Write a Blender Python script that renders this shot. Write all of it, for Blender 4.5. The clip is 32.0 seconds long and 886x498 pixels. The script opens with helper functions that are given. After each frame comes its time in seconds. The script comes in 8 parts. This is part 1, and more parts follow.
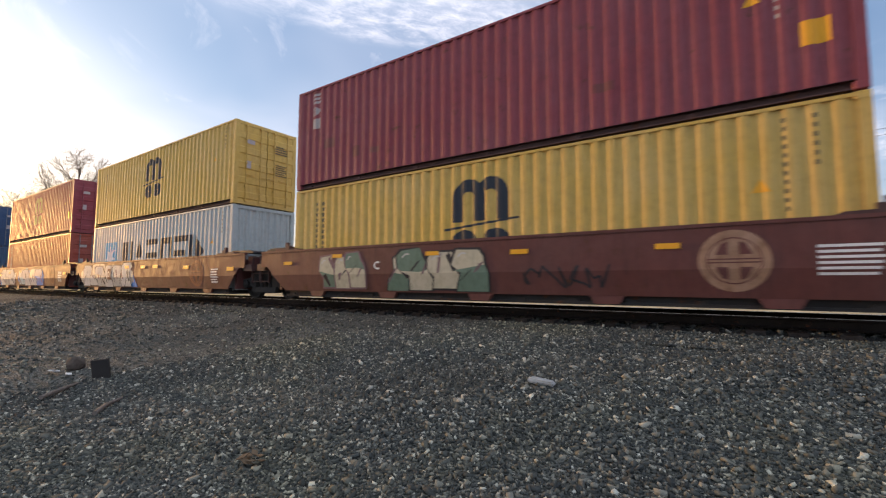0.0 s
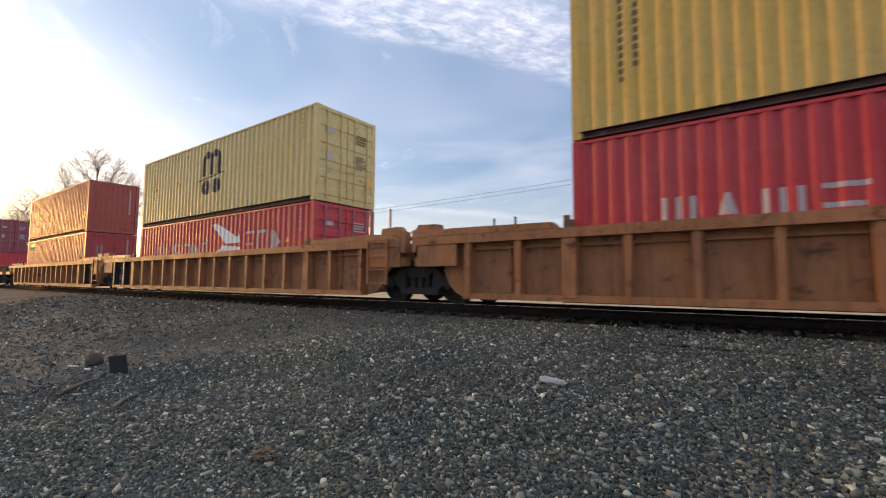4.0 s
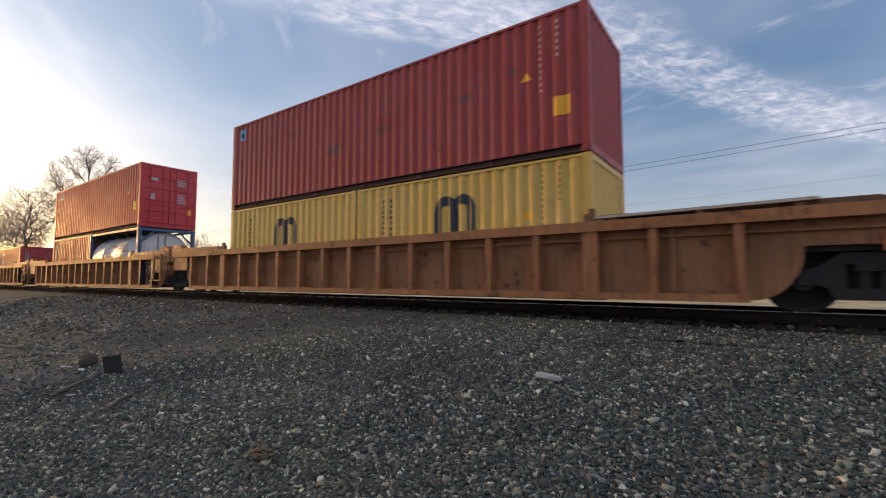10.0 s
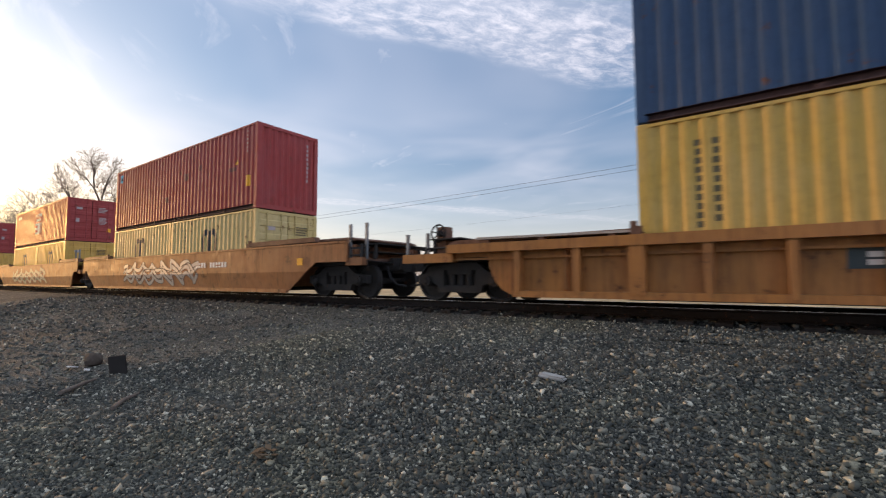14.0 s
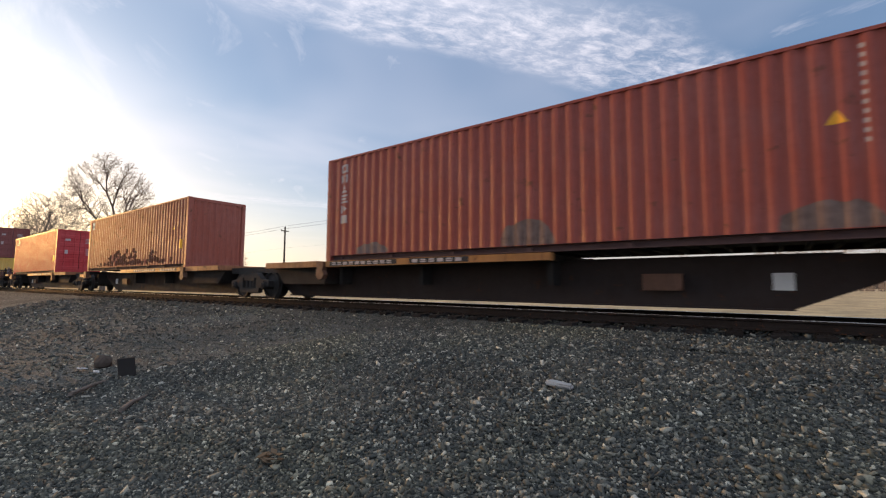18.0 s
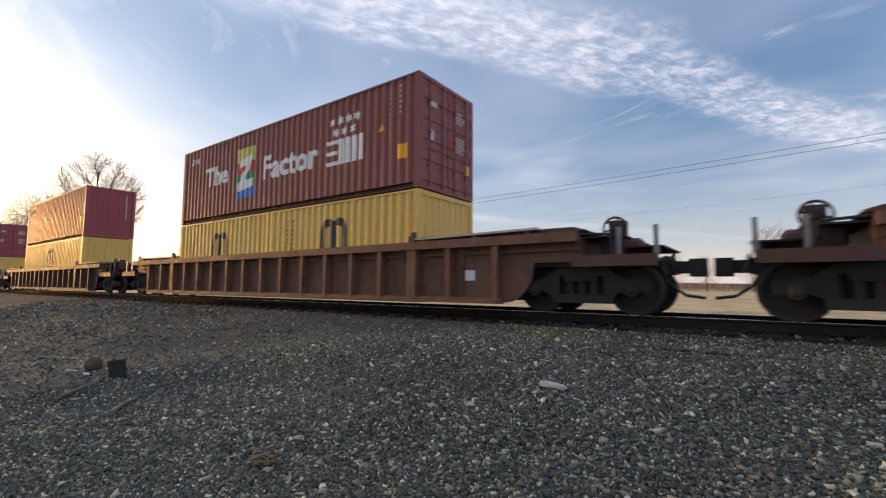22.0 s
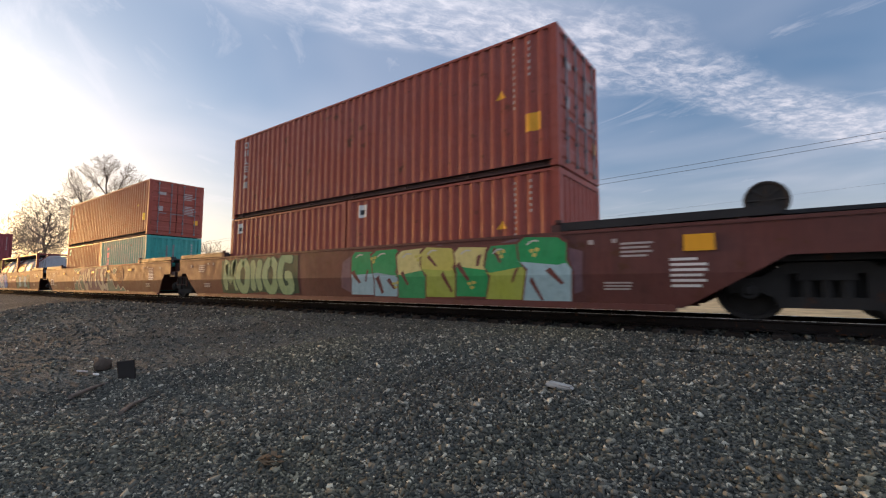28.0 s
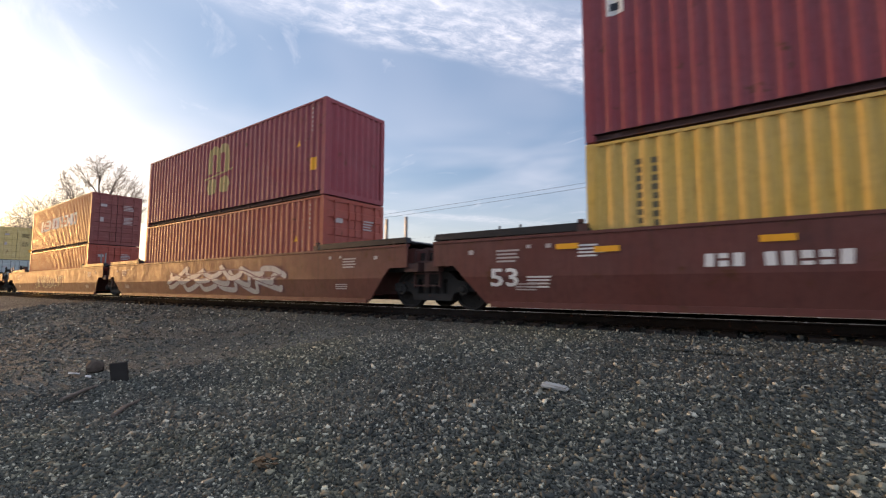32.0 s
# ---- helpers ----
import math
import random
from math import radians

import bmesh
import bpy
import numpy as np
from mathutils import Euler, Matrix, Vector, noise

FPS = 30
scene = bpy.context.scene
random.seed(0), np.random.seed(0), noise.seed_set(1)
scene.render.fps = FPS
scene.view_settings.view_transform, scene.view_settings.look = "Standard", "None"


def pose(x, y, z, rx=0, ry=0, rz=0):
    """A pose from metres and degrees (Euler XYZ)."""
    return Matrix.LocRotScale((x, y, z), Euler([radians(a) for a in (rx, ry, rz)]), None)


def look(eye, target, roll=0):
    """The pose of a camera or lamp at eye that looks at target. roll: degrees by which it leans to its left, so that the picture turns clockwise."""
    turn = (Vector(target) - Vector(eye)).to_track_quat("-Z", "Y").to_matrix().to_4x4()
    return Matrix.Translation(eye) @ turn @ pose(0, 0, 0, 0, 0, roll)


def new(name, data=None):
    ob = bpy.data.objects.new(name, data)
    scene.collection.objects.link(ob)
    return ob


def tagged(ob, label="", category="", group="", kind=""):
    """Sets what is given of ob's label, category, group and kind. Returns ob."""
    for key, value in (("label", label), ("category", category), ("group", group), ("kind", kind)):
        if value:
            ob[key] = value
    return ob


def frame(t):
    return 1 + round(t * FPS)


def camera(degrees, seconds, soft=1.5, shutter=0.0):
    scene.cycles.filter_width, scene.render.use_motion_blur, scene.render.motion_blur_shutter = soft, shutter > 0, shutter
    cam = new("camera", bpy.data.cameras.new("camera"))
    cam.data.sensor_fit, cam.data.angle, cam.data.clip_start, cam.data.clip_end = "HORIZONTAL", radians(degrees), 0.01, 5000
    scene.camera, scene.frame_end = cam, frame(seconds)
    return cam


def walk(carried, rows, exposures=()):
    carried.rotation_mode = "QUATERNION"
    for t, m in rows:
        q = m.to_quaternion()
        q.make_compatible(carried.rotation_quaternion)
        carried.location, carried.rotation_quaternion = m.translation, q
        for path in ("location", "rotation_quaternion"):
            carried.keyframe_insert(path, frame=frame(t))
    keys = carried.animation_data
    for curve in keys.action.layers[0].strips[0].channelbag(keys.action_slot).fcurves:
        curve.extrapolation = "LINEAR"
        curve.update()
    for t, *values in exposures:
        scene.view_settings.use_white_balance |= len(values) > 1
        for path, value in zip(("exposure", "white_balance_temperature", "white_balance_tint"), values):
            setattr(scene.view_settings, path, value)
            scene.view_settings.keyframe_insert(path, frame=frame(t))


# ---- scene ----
cam = camera(90.15, 32.0, soft=1.2, shutter=0.11)
EYE = 1.62                      # the lens over the ground on which the camera stands
VIEW = [                        # seconds, turn to the left, upward tilt, lean
    (0, 34.53, 4.42, 0.14), (0.5, 34.52, 4.41, 0.15), (1, 34.54, 4.46, 0.23), (1.5, 34.71, 4.46, 0.43), (2, 35.06, 4.46, 0.46),
    (2.5, 35.17, 4.49, 0.45), (3, 35.40, 4.48, 0.49), (3.5, 35.94, 4.39, 0.43), (5.5, 35.90, 3.89, 0.16), (6, 35.92, 3.91, 0.17),
    (6.5, 35.81, 3.92, 0.34), (7, 35.55, 3.94, 0.55), (7.5, 35.15, 3.88, 0.55), (8, 34.87, 3.80, 0.52), (8.5, 34.83, 3.82, 0.43),
    (9, 34.98, 3.79, 0.32), (9.5, 35.08, 3.83, 0.13), (10, 35.38, 3.88, -0.07), (10.5, 35.76, 3.91, -0.07), (11, 36.09, 3.86, -0.05),
    (11.5, 36.46, 3.77, 0.00), (12, 36.64, 3.77, 0.09), (12.5, 36.56, 3.70, 0.09), (13, 36.36, 3.78, 0.07), (13.5, 36.13, 3.80, -0.05),
    (14, 35.79, 3.89, -0.17), (14.5, 36.04, 3.98, -0.06), (16.5, 36.44, 4.43, 0.31), (17, 36.50, 4.50, 0.34), (17.5, 36.71, 4.56, 0.39),
    (18, 36.72, 4.62, 0.34), (18.5, 36.46, 4.64, 0.30), (19, 36.29, 4.65, 0.10), (19.5, 36.04, 4.69, 0.11), (20, 35.91, 4.79, 0.14),
    (20.5, 35.82, 4.89, 0.31), (21, 36.22, 4.89, 0.53), (21.5, 36.12, 4.88, 0.51), (22, 35.96, 4.79, 0.36), (22.5, 36.00, 4.75, 0.23),
    (23, 35.83, 4.81, 0.20), (23.5, 35.88, 4.79, 0.35), (24, 36.10, 4.80, 0.58), (24.5, 36.17, 4.81, 0.64), (25, 36.85, 4.81, 0.66),
    (25.5, 36.53, 4.84, 0.62), (27.5, 36.65, 4.79, 0.13), (28, 36.70, 4.83, 0.18), (28.5, 36.80, 4.83, 0.13), (29, 36.92, 4.91, 0.20),
    (29.5, 36.84, 4.94, 0.31), (30, 36.56, 4.95, 0.40), (30.5, 36.28, 4.94, 0.45), (31, 36.13, 4.93, 0.41), (31.5, 36.02, 4.94, 0.24),
    (32, 36.10, 4.97, 0.13),
]
# the camera's own exposure drifts as pale and dark boxes fill its view: seconds, stops
STOPS = [(0, 1.36), (1, 1.28), (2, 1.38), (3, 1.36), (6, 1.22), (7, 1.09), (8, 1.24), (9, 1.22), (10, 1.0), (11, 1.25), (12, 1.1), (13, 0.89), (14, 1.17),
         (17, 1.01), (18, 1.1), (19, 1.08), (20, 1.02), (21, 1.09), (22, 1.17), (23, 1.16), (24, 1.18), (25, 1.02), (28, 0.99), (29, 1.12), (30, 1.12), (31, 0.9), (32, 1.26)]
walk(cam, [(t, pose(0, 0, EYE, 90 + p, 0, y) @ pose(0, 0, 0, 0, 0, r)) for t, y, p, r in VIEW], STOPS)

# ---- sky, sun, exposure ----
SUN_EL, SUN_AZ = 5.0, 95.0      # degrees; the azimuth is counted leftwards from the y axis


def node(nt, kind, x=0, y=0, **values):
    n = nt.nodes.new(kind)
    n.location = (x, y)
    for k, v in values.items():
        if k in n.inputs:
            n.inputs[k].default_value = v
    return n


def build_world():
    world = bpy.data.worlds.new("evening_sky")
    scene.world = world
    world.use_nodes = True
    nt = world.node_tree
    nt.nodes.clear()
    out = nt.nodes.new("ShaderNodeOutputWorld")
    back = nt.nodes.new("ShaderNodeBackground")
    back.inputs["Strength"].default_value = 0.078
    sky = nt.nodes.new("ShaderNodeTexSky")
    sky.sky_type = "NISHITA"
    sky.sun_disc = False
    sky.sun_elevation = radians(SUN_EL)
    sky.sun_rotation = radians(-SUN_AZ)
    sky.air_density, sky.dust_density, sky.ozone_density = 1.0, 2.2, 2.6
    co = nt.nodes.new("ShaderNodeTexCoord")
    sep = nt.nodes.new("ShaderNodeSeparateXYZ")
    nt.links.new(co.outputs["Generated"], sep.inputs[0])

    def m(op, a, b=None, c=None, clamp=False):
        n = nt.nodes.new("ShaderNodeMath")
        n.operation, n.use_clamp = op, clamp
        for i, v in enumerate((a, b, c)):
            if v is None:
                continue
            if isinstance(v, (int, float)):
                n.inputs[i].default_value = v
            else:
                nt.links.new(v, n.inputs[i])
        return n.outputs[0]

    z = m("MAXIMUM", sep.outputs["Z"], 0.03)
    px, py = m("DIVIDE", sep.outputs["X"], z), m("DIVIDE", sep.outputs["Y"], z)
    across = m("SUBTRACT", m("MULTIPLY", px, 0.85), m("MULTIPLY", py, 0.5))
    along = m("ADD", m("MULTIPLY", px, 0.5), m("MULTIPLY", py, 0.85))
    flat = nt.nodes.new("ShaderNodeCombineXYZ")
    nt.links.new(across, flat.inputs[0])
    nt.links.new(along, flat.inputs[1])

    def noise_at(scale, detail, rough, distort=0.0, stretch=(1, 1, 1)):
        mp = nt.nodes.new("ShaderNodeMapping")
        mp.inputs["Scale"].default_value = stretch
        nt.links.new(flat.outputs[0], mp.inputs["Vector"])
        n = node(nt, "ShaderNodeTexNoise", Scale=scale, Detail=detail, Roughness=rough, Distortion=distort)
        nt.links.new(mp.outputs[0], n.inputs["Vector"])
        return n.outputs["Fac"]

    def ramp(v, a, b):
        n = nt.nodes.new("ShaderNodeMapRange")
        n.interpolation_type = "SMOOTHSTEP"
        n.inputs["From Min"].default_value, n.inputs["From Max"].default_value = a, b
        nt.links.new(v, n.inputs["Value"])
        return n.outputs[0]

    wobble = m("MULTIPLY", m("SUBTRACT", noise_at(1.1, 3, 0.55), 0.5), 0.6)
    band = m("COSINE", m("MULTIPLY", m("ADD", m("ADD", across, wobble), 1.43), 1.5))
    band = ramp(band, 0.90, 1.0)
    puffs = ramp(noise_at(11.0, 7, 0.68, 0.35, (1.4, 0.75, 1)), 0.34, 0.78)
    veil = ramp(noise_at(0.8, 3, 0.5, 0.4, (0.9, 0.9, 1)), 0.30, 0.95)
    wisps = m("MULTIPLY", ramp(noise_at(1.9, 6, 0.6, 0.9, (0.7, 1.7, 1)), 0.52, 0.78), 0.42)
    cover = m("ADD", m("MULTIPLY", band, m("ADD", m("MULTIPLY", puffs, 0.70), 0.10)), m("MAXIMUM", m("MULTIPLY", veil, 0.50), wisps), clamp=True)
    # the sheet thins out towards the horizon
    cover = m("MULTIPLY", cover, ramp(sep.outputs["Z"], 0.04, 0.30))
    mix = nt.nodes.new("ShaderNodeMix")
    mix.data_type = "RGBA"
    nt.links.new(cover, mix.inputs["Factor"])
    nt.links.new(sky.outputs[0], mix.inputs["A"])
    mix.inputs["B"].default_value = (5.0, 4.55, 4.55, 1)
    # thin haze scatters the low sun's light into a wide bright glow round it
    aim = nt.nodes.new("ShaderNodeVectorMath")
    aim.operation = "DOT_PRODUCT"
    nt.links.new(co.outputs["Generated"], aim.inputs[0])
    az, el = radians(SUN_AZ + 4), radians(SUN_EL + 4)
    aim.inputs[1].default_value = (-math.sin(az) * math.cos(el), math.cos(az) * math.cos(el), math.sin(el))
    away = m("ARCCOSINE", m("MINIMUM", aim.outputs["Value"], 1.0))
    glow = m("ADD", m("MULTIPLY", m("EXPONENT", m("MULTIPLY", away, -4.8)), 14.0), m("MULTIPLY", m("EXPONENT", m("MULTIPLY", away, -1.6)), 0.7))
    glow = m("MULTIPLY", glow, m("SUBTRACT", 1.0, m("MULTIPLY", ramp(sep.outputs["Z"], 0.18, 0.55), 0.55)))
    tone = nt.nodes.new("ShaderNodeMix")
    tone.data_type = "RGBA"
    nt.links.new(ramp(sep.outputs["Z"], 0.02, 0.45), tone.inputs["Factor"])
    tone.inputs["A"].default_value, tone.inputs["B"].default_value = (1.0, 0.54, 0.18, 1), (1.0, 0.98, 0.95, 1)
    lit = nt.nodes.new("ShaderNodeVectorMath")
    lit.operation = "SCALE"
    nt.links.new(tone.outputs["Result"], lit.inputs[0])
    nt.links.new(glow, lit.inputs["Scale"])
    total = nt.nodes.new("ShaderNodeVectorMath")
    nt.links.new(mix.outputs["Result"], total.inputs[0])
    nt.links.new(lit.outputs[0], total.inputs[1])
    # the pale blue of the thin high sheet, paler and pinker low down
    low = m("EXPONENT", m("MULTIPLY", m("MAXIMUM", sep.outputs["Z"], 0.0), -8.5))
    sheet = nt.nodes.new("ShaderNodeMix")
    sheet.data_type = "RGBA"
    nt.links.new(low, sheet.inputs["Factor"])
    sheet.inputs["A"].default_value, sheet.inputs["B"].default_value = (0.27, 0.62, 1.28, 1), (4.9, 4.2, 4.05, 1)
    full = nt.nodes.new("ShaderNodeVectorMath")
    nt.links.new(total.outputs[0], full.inputs[0])
    nt.links.new(sheet.outputs["Result"], full.inputs[1])
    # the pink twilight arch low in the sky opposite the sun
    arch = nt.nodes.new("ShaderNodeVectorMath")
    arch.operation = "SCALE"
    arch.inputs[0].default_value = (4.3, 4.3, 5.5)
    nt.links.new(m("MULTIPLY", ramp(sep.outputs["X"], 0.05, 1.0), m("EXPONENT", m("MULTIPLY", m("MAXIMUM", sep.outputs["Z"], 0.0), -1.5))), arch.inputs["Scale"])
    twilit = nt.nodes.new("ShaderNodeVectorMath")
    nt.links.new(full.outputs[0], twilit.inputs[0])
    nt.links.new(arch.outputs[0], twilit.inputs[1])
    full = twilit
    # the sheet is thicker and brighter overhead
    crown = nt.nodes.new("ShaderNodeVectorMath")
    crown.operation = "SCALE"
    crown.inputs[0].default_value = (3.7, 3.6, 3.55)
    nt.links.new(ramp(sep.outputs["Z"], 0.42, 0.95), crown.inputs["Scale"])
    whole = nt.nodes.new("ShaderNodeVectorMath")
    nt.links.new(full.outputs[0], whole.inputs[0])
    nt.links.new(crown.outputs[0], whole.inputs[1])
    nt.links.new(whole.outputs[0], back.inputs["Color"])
    nt.links.new(back.outputs[0], out.inputs["Surface"])


build_world()
sun_data = bpy.data.lights.new("sun", "SUN")
sun_data.energy, sun_data.angle, sun_data.color = 1.15, radians(3.0), (1.0, 0.49, 0.15)
sun = new("sun", sun_data)
_az, _el = radians(SUN_AZ), radians(SUN_EL)
SUN_DIR = Vector((-math.sin(_az) * math.cos(_el), math.cos(_az) * math.cos(_el), math.sin(_el)))
sun.matrix_world = look(SUN_DIR * 60, (0, 0, 0))

# ---- materials ----
MATS = {}


def paint(name, color, rough=0.5, metal=0.0, grain=0.10, rust=0.0, streak=0.25, scale=1.0, bump=0.03, spec=0.22, soot=0.0):
    """A weathered coat: colour drift, vertical streaks, rust freckles and soot."""
    if name in MATS:
        return MATS[name]
    mat = bpy.data.materials.new(name)
    MATS[name] = mat
    mat.use_nodes = True
    nt = mat.node_tree
    bsdf = nt.nodes["Principled BSDF"]
    bsdf.inputs["Metallic"].default_value = metal
    bsdf.inputs["Specular IOR Level"].default_value = spec
    co = nt.nodes.new("ShaderNodeTexCoord")
    info = nt.nodes.new("ShaderNodeObjectInfo")
    add = nt.nodes.new("ShaderNodeVectorMath")
    add.operation = "MULTIPLY_ADD"
    nt.links.new(info.outputs["Random"], add.inputs[0])
    add.inputs[1].default_value = (37.0, 11.0, 23.0)
    nt.links.new(co.outputs["Object"], add.inputs[2])

    def nz(sc, detail=4, stretch=None, rg=0.6):
        n = node(nt, "ShaderNodeTexNoise", Scale=sc * scale, Detail=detail, Roughness=rg)
        src = add.outputs[0]
        if stretch:
            mp = nt.nodes.new("ShaderNodeMapping")
            mp.inputs["Scale"].default_value = stretch
            nt.links.new(src, mp.inputs["Vector"])
            src = mp.outputs[0]
        nt.links.new(src, n.inputs["Vector"])
        return n.outputs["Fac"]

    def rng(v, a, b, c=0.0, d=1.0):
        n = nt.nodes.new("ShaderNodeMapRange")
        for k, x in zip(("From Min", "From Max", "To Min", "To Max"), (a, b, c, d)):
            n.inputs[k].default_value = x
        nt.links.new(v, n.inputs["Value"])
        return n.outputs[0]

    def mix(fac, a, b, mode="MIX"):
        n = nt.nodes.new("ShaderNodeMix")
        n.data_type, n.blend_type = "RGBA", mode
        for sock, v in (("Factor", fac), ("A", a), ("B", b)):
            if isinstance(v, (int, float)):
                n.inputs[sock].default_value = v
            elif isinstance(v, tuple):
                n.inputs[sock].default_value = (*v, 1)
            else:
                nt.links.new(v, n.inputs[sock])
        return n.outputs["Result"]

    r, g, b = color
    dark = (r * 0.62, g * 0.62, b * 0.62)
    grey = sum(color) / 3
    pale = tuple(min(1, c * 0.8 + grey * 0.32 + 0.02) for c in color)
    col = mix(rng(nz(0.7, 3), 0.35, 0.7, 0, grain * 4), color, pale)
    col = mix(rng(nz(7.0, 5), 0.45, 0.75, 0, grain * 4), col, dark)
    if streak:
        col = mix(rng(nz(5.0, 4, (3.0, 3.0, 0.22)), 0.5, 0.78, 0, streak * 1.6), col, tuple(c * 0.45 + 0.012 for c in color))
    if rust:
        fac = rng(nz(2.6, 6, None, 0.72), 0.62 - rust * 0.16, 0.70 - rust * 0.1, 0, 1)
        col = mix(fac, col, mix(nz(20, 4), (0.05, 0.022, 0.012), (0.17, 0.065, 0.028)))
    if soot:
        col = mix(rng(nz(1.3, 5), 0.3, 0.7, 0, soot), col, (0.022, 0.02, 0.018))
    nt.links.new(col, bsdf.inputs["Base Color"])
    nt.links.new(rng(nz(3.0, 5), 0.3, 0.7, rough - 0.10, min(1, rough + 0.14)), bsdf.inputs["Roughness"])
    if bump:
        bp = node(nt, "ShaderNodeBump", Strength=bump * 6, Distance=0.01)
        nt.links.new(nz(30, 4), bp.inputs["Height"])
        nt.links.new(bp.outputs[0], bsdf.inputs["Normal"])
    return mat


BOX = {
    "maroon": paint("paint_maroon", (0.255, 0.053, 0.064), 0.47, rust=0.04),
    "red": paint("paint_red", (0.330, 0.050, 0.046), 0.47, rust=0.05),
    "oxide": paint("paint_oxide_red", (0.320, 0.072, 0.048), 0.47, rust=0.08),
    "rusted": paint("paint_rusted_red", (0.300, 0.085, 0.055), 0.47, rust=0.22),
    "scarlet": paint("paint_scarlet", (0.450, 0.043, 0.046), 0.47, rust=0.0),
    "plum": paint("paint_plum_brown", (0.200, 0.060, 0.052), 0.47, rust=0.04),
    "yellow": paint("paint_ochre_yellow", (0.600, 0.385, 0.085), 0.47, rust=0.0),
    "pale_yellow": paint("paint_pale_yellow", (0.560, 0.430, 0.170), 0.47, rust=0.03),
    "grey": paint("paint_pale_grey", (0.405, 0.450, 0.435), 0.47, rust=0.0),
    "blue": paint("paint_dark_blue", (0.036, 0.076, 0.155), 0.47, rust=0.02),
    "steel_blue": paint("paint_steel_blue", (0.060, 0.112, 0.185), 0.47, rust=0.02),
    "cyan": paint("paint_cyan_blue", (0.045, 0.210, 0.330), 0.47, rust=0.2),
    "slate": paint("paint_slate", (0.130, 0.165, 0.190), 0.47, rust=0.08),
    "teal": paint("paint_teal", (0.050, 0.330, 0.290), 0.47, rust=0.06),
}
CAR = {
    "brown": paint("car_red_brown", (0.135, 0.046, 0.038), 0.55, rust=0.25, streak=0.4, soot=0.25),
    "orange": paint("car_orange_yellow", (0.430, 0.185, 0.050), 0.5, rust=0.20, streak=0.7, soot=0.32, grain=0.06),
    "dull_orange": paint("car_dull_orange", (0.355, 0.150, 0.060), 0.6, rust=0.26, streak=0.7, soot=0.36, grain=0.06),
    "dull_brown": paint("car_dull_brown", (0.175, 0.085, 0.050), 0.62, rust=0.35, streak=0.5, soot=0.35),
    "dark_brown": paint("car_dark_brown", (0.095, 0.045, 0.040), 0.6, rust=0.25, streak=0.5, soot=0.4),
}
IRON = paint("bare_iron", (0.040, 0.037, 0.035), 0.8, spec=0.08, rust=0.08, soot=0.3)
BLACK = paint("black_panel_paint", (0.022, 0.022, 0.024), 0.5, streak=0.2)
WHEEL = paint("wheel_steel", (0.042, 0.039, 0.037), 0.7, spec=0.12, rust=0.08, soot=0.3)
TREAD = paint("polished_tread", (0.42, 0.41, 0.40), 0.28, metal=0.9, streak=0)
GALV = paint("galvanised_steel", (0.20, 0.205, 0.21), 0.42, metal=0.6, streak=0.2)
WHITE = paint("white_marking_paint", (0.70, 0.69, 0.66), 0.55, grain=0.06, streak=0.15)
PRINT = paint("worn_white_print", (0.43, 0.37, 0.35), 0.6, grain=0.1, streak=0.2)
FAINT = paint("worn_dark_print", (0.150, 0.120, 0.060), 0.6, grain=0.1, streak=0.2)
FADED_RED_TANK = paint("faded_emblem_red", (0.36, 0.20, 0.19), 0.6, grain=0.1, streak=0.2)
FAINT_GREY = paint("faded_grey_print", (0.170, 0.180, 0.190), 0.6, grain=0.1, streak=0.2)
INK = paint("dark_marking_paint", (0.030, 0.036, 0.045), 0.5, grain=0.06, streak=0.1)
AMBER = paint("amber_label", (0.80, 0.38, 0.02), 0.4, grain=0.04, streak=0.1)
SKYBLUE = paint("light_blue_logo_paint", (0.090, 0.370, 0.570), 0.5, grain=0.05, streak=0.1)
STRAW = paint("faded_straw_logo_paint", (0.42, 0.30, 0.12), 0.55, grain=0.1, streak=0.3)
ORANGE = paint("orange_logo_paint", (0.80, 0.27, 0.02), 0.5, grain=0.05, streak=0.1)
TANK = paint("tank_white_coat", (0.54, 0.52, 0.48), 0.45, grain=0.08, streak=0.35)
ALU = paint("tank_cladding", (0.34, 0.365, 0.385), 0.5, metal=0.1, grain=0.08, streak=0.3)
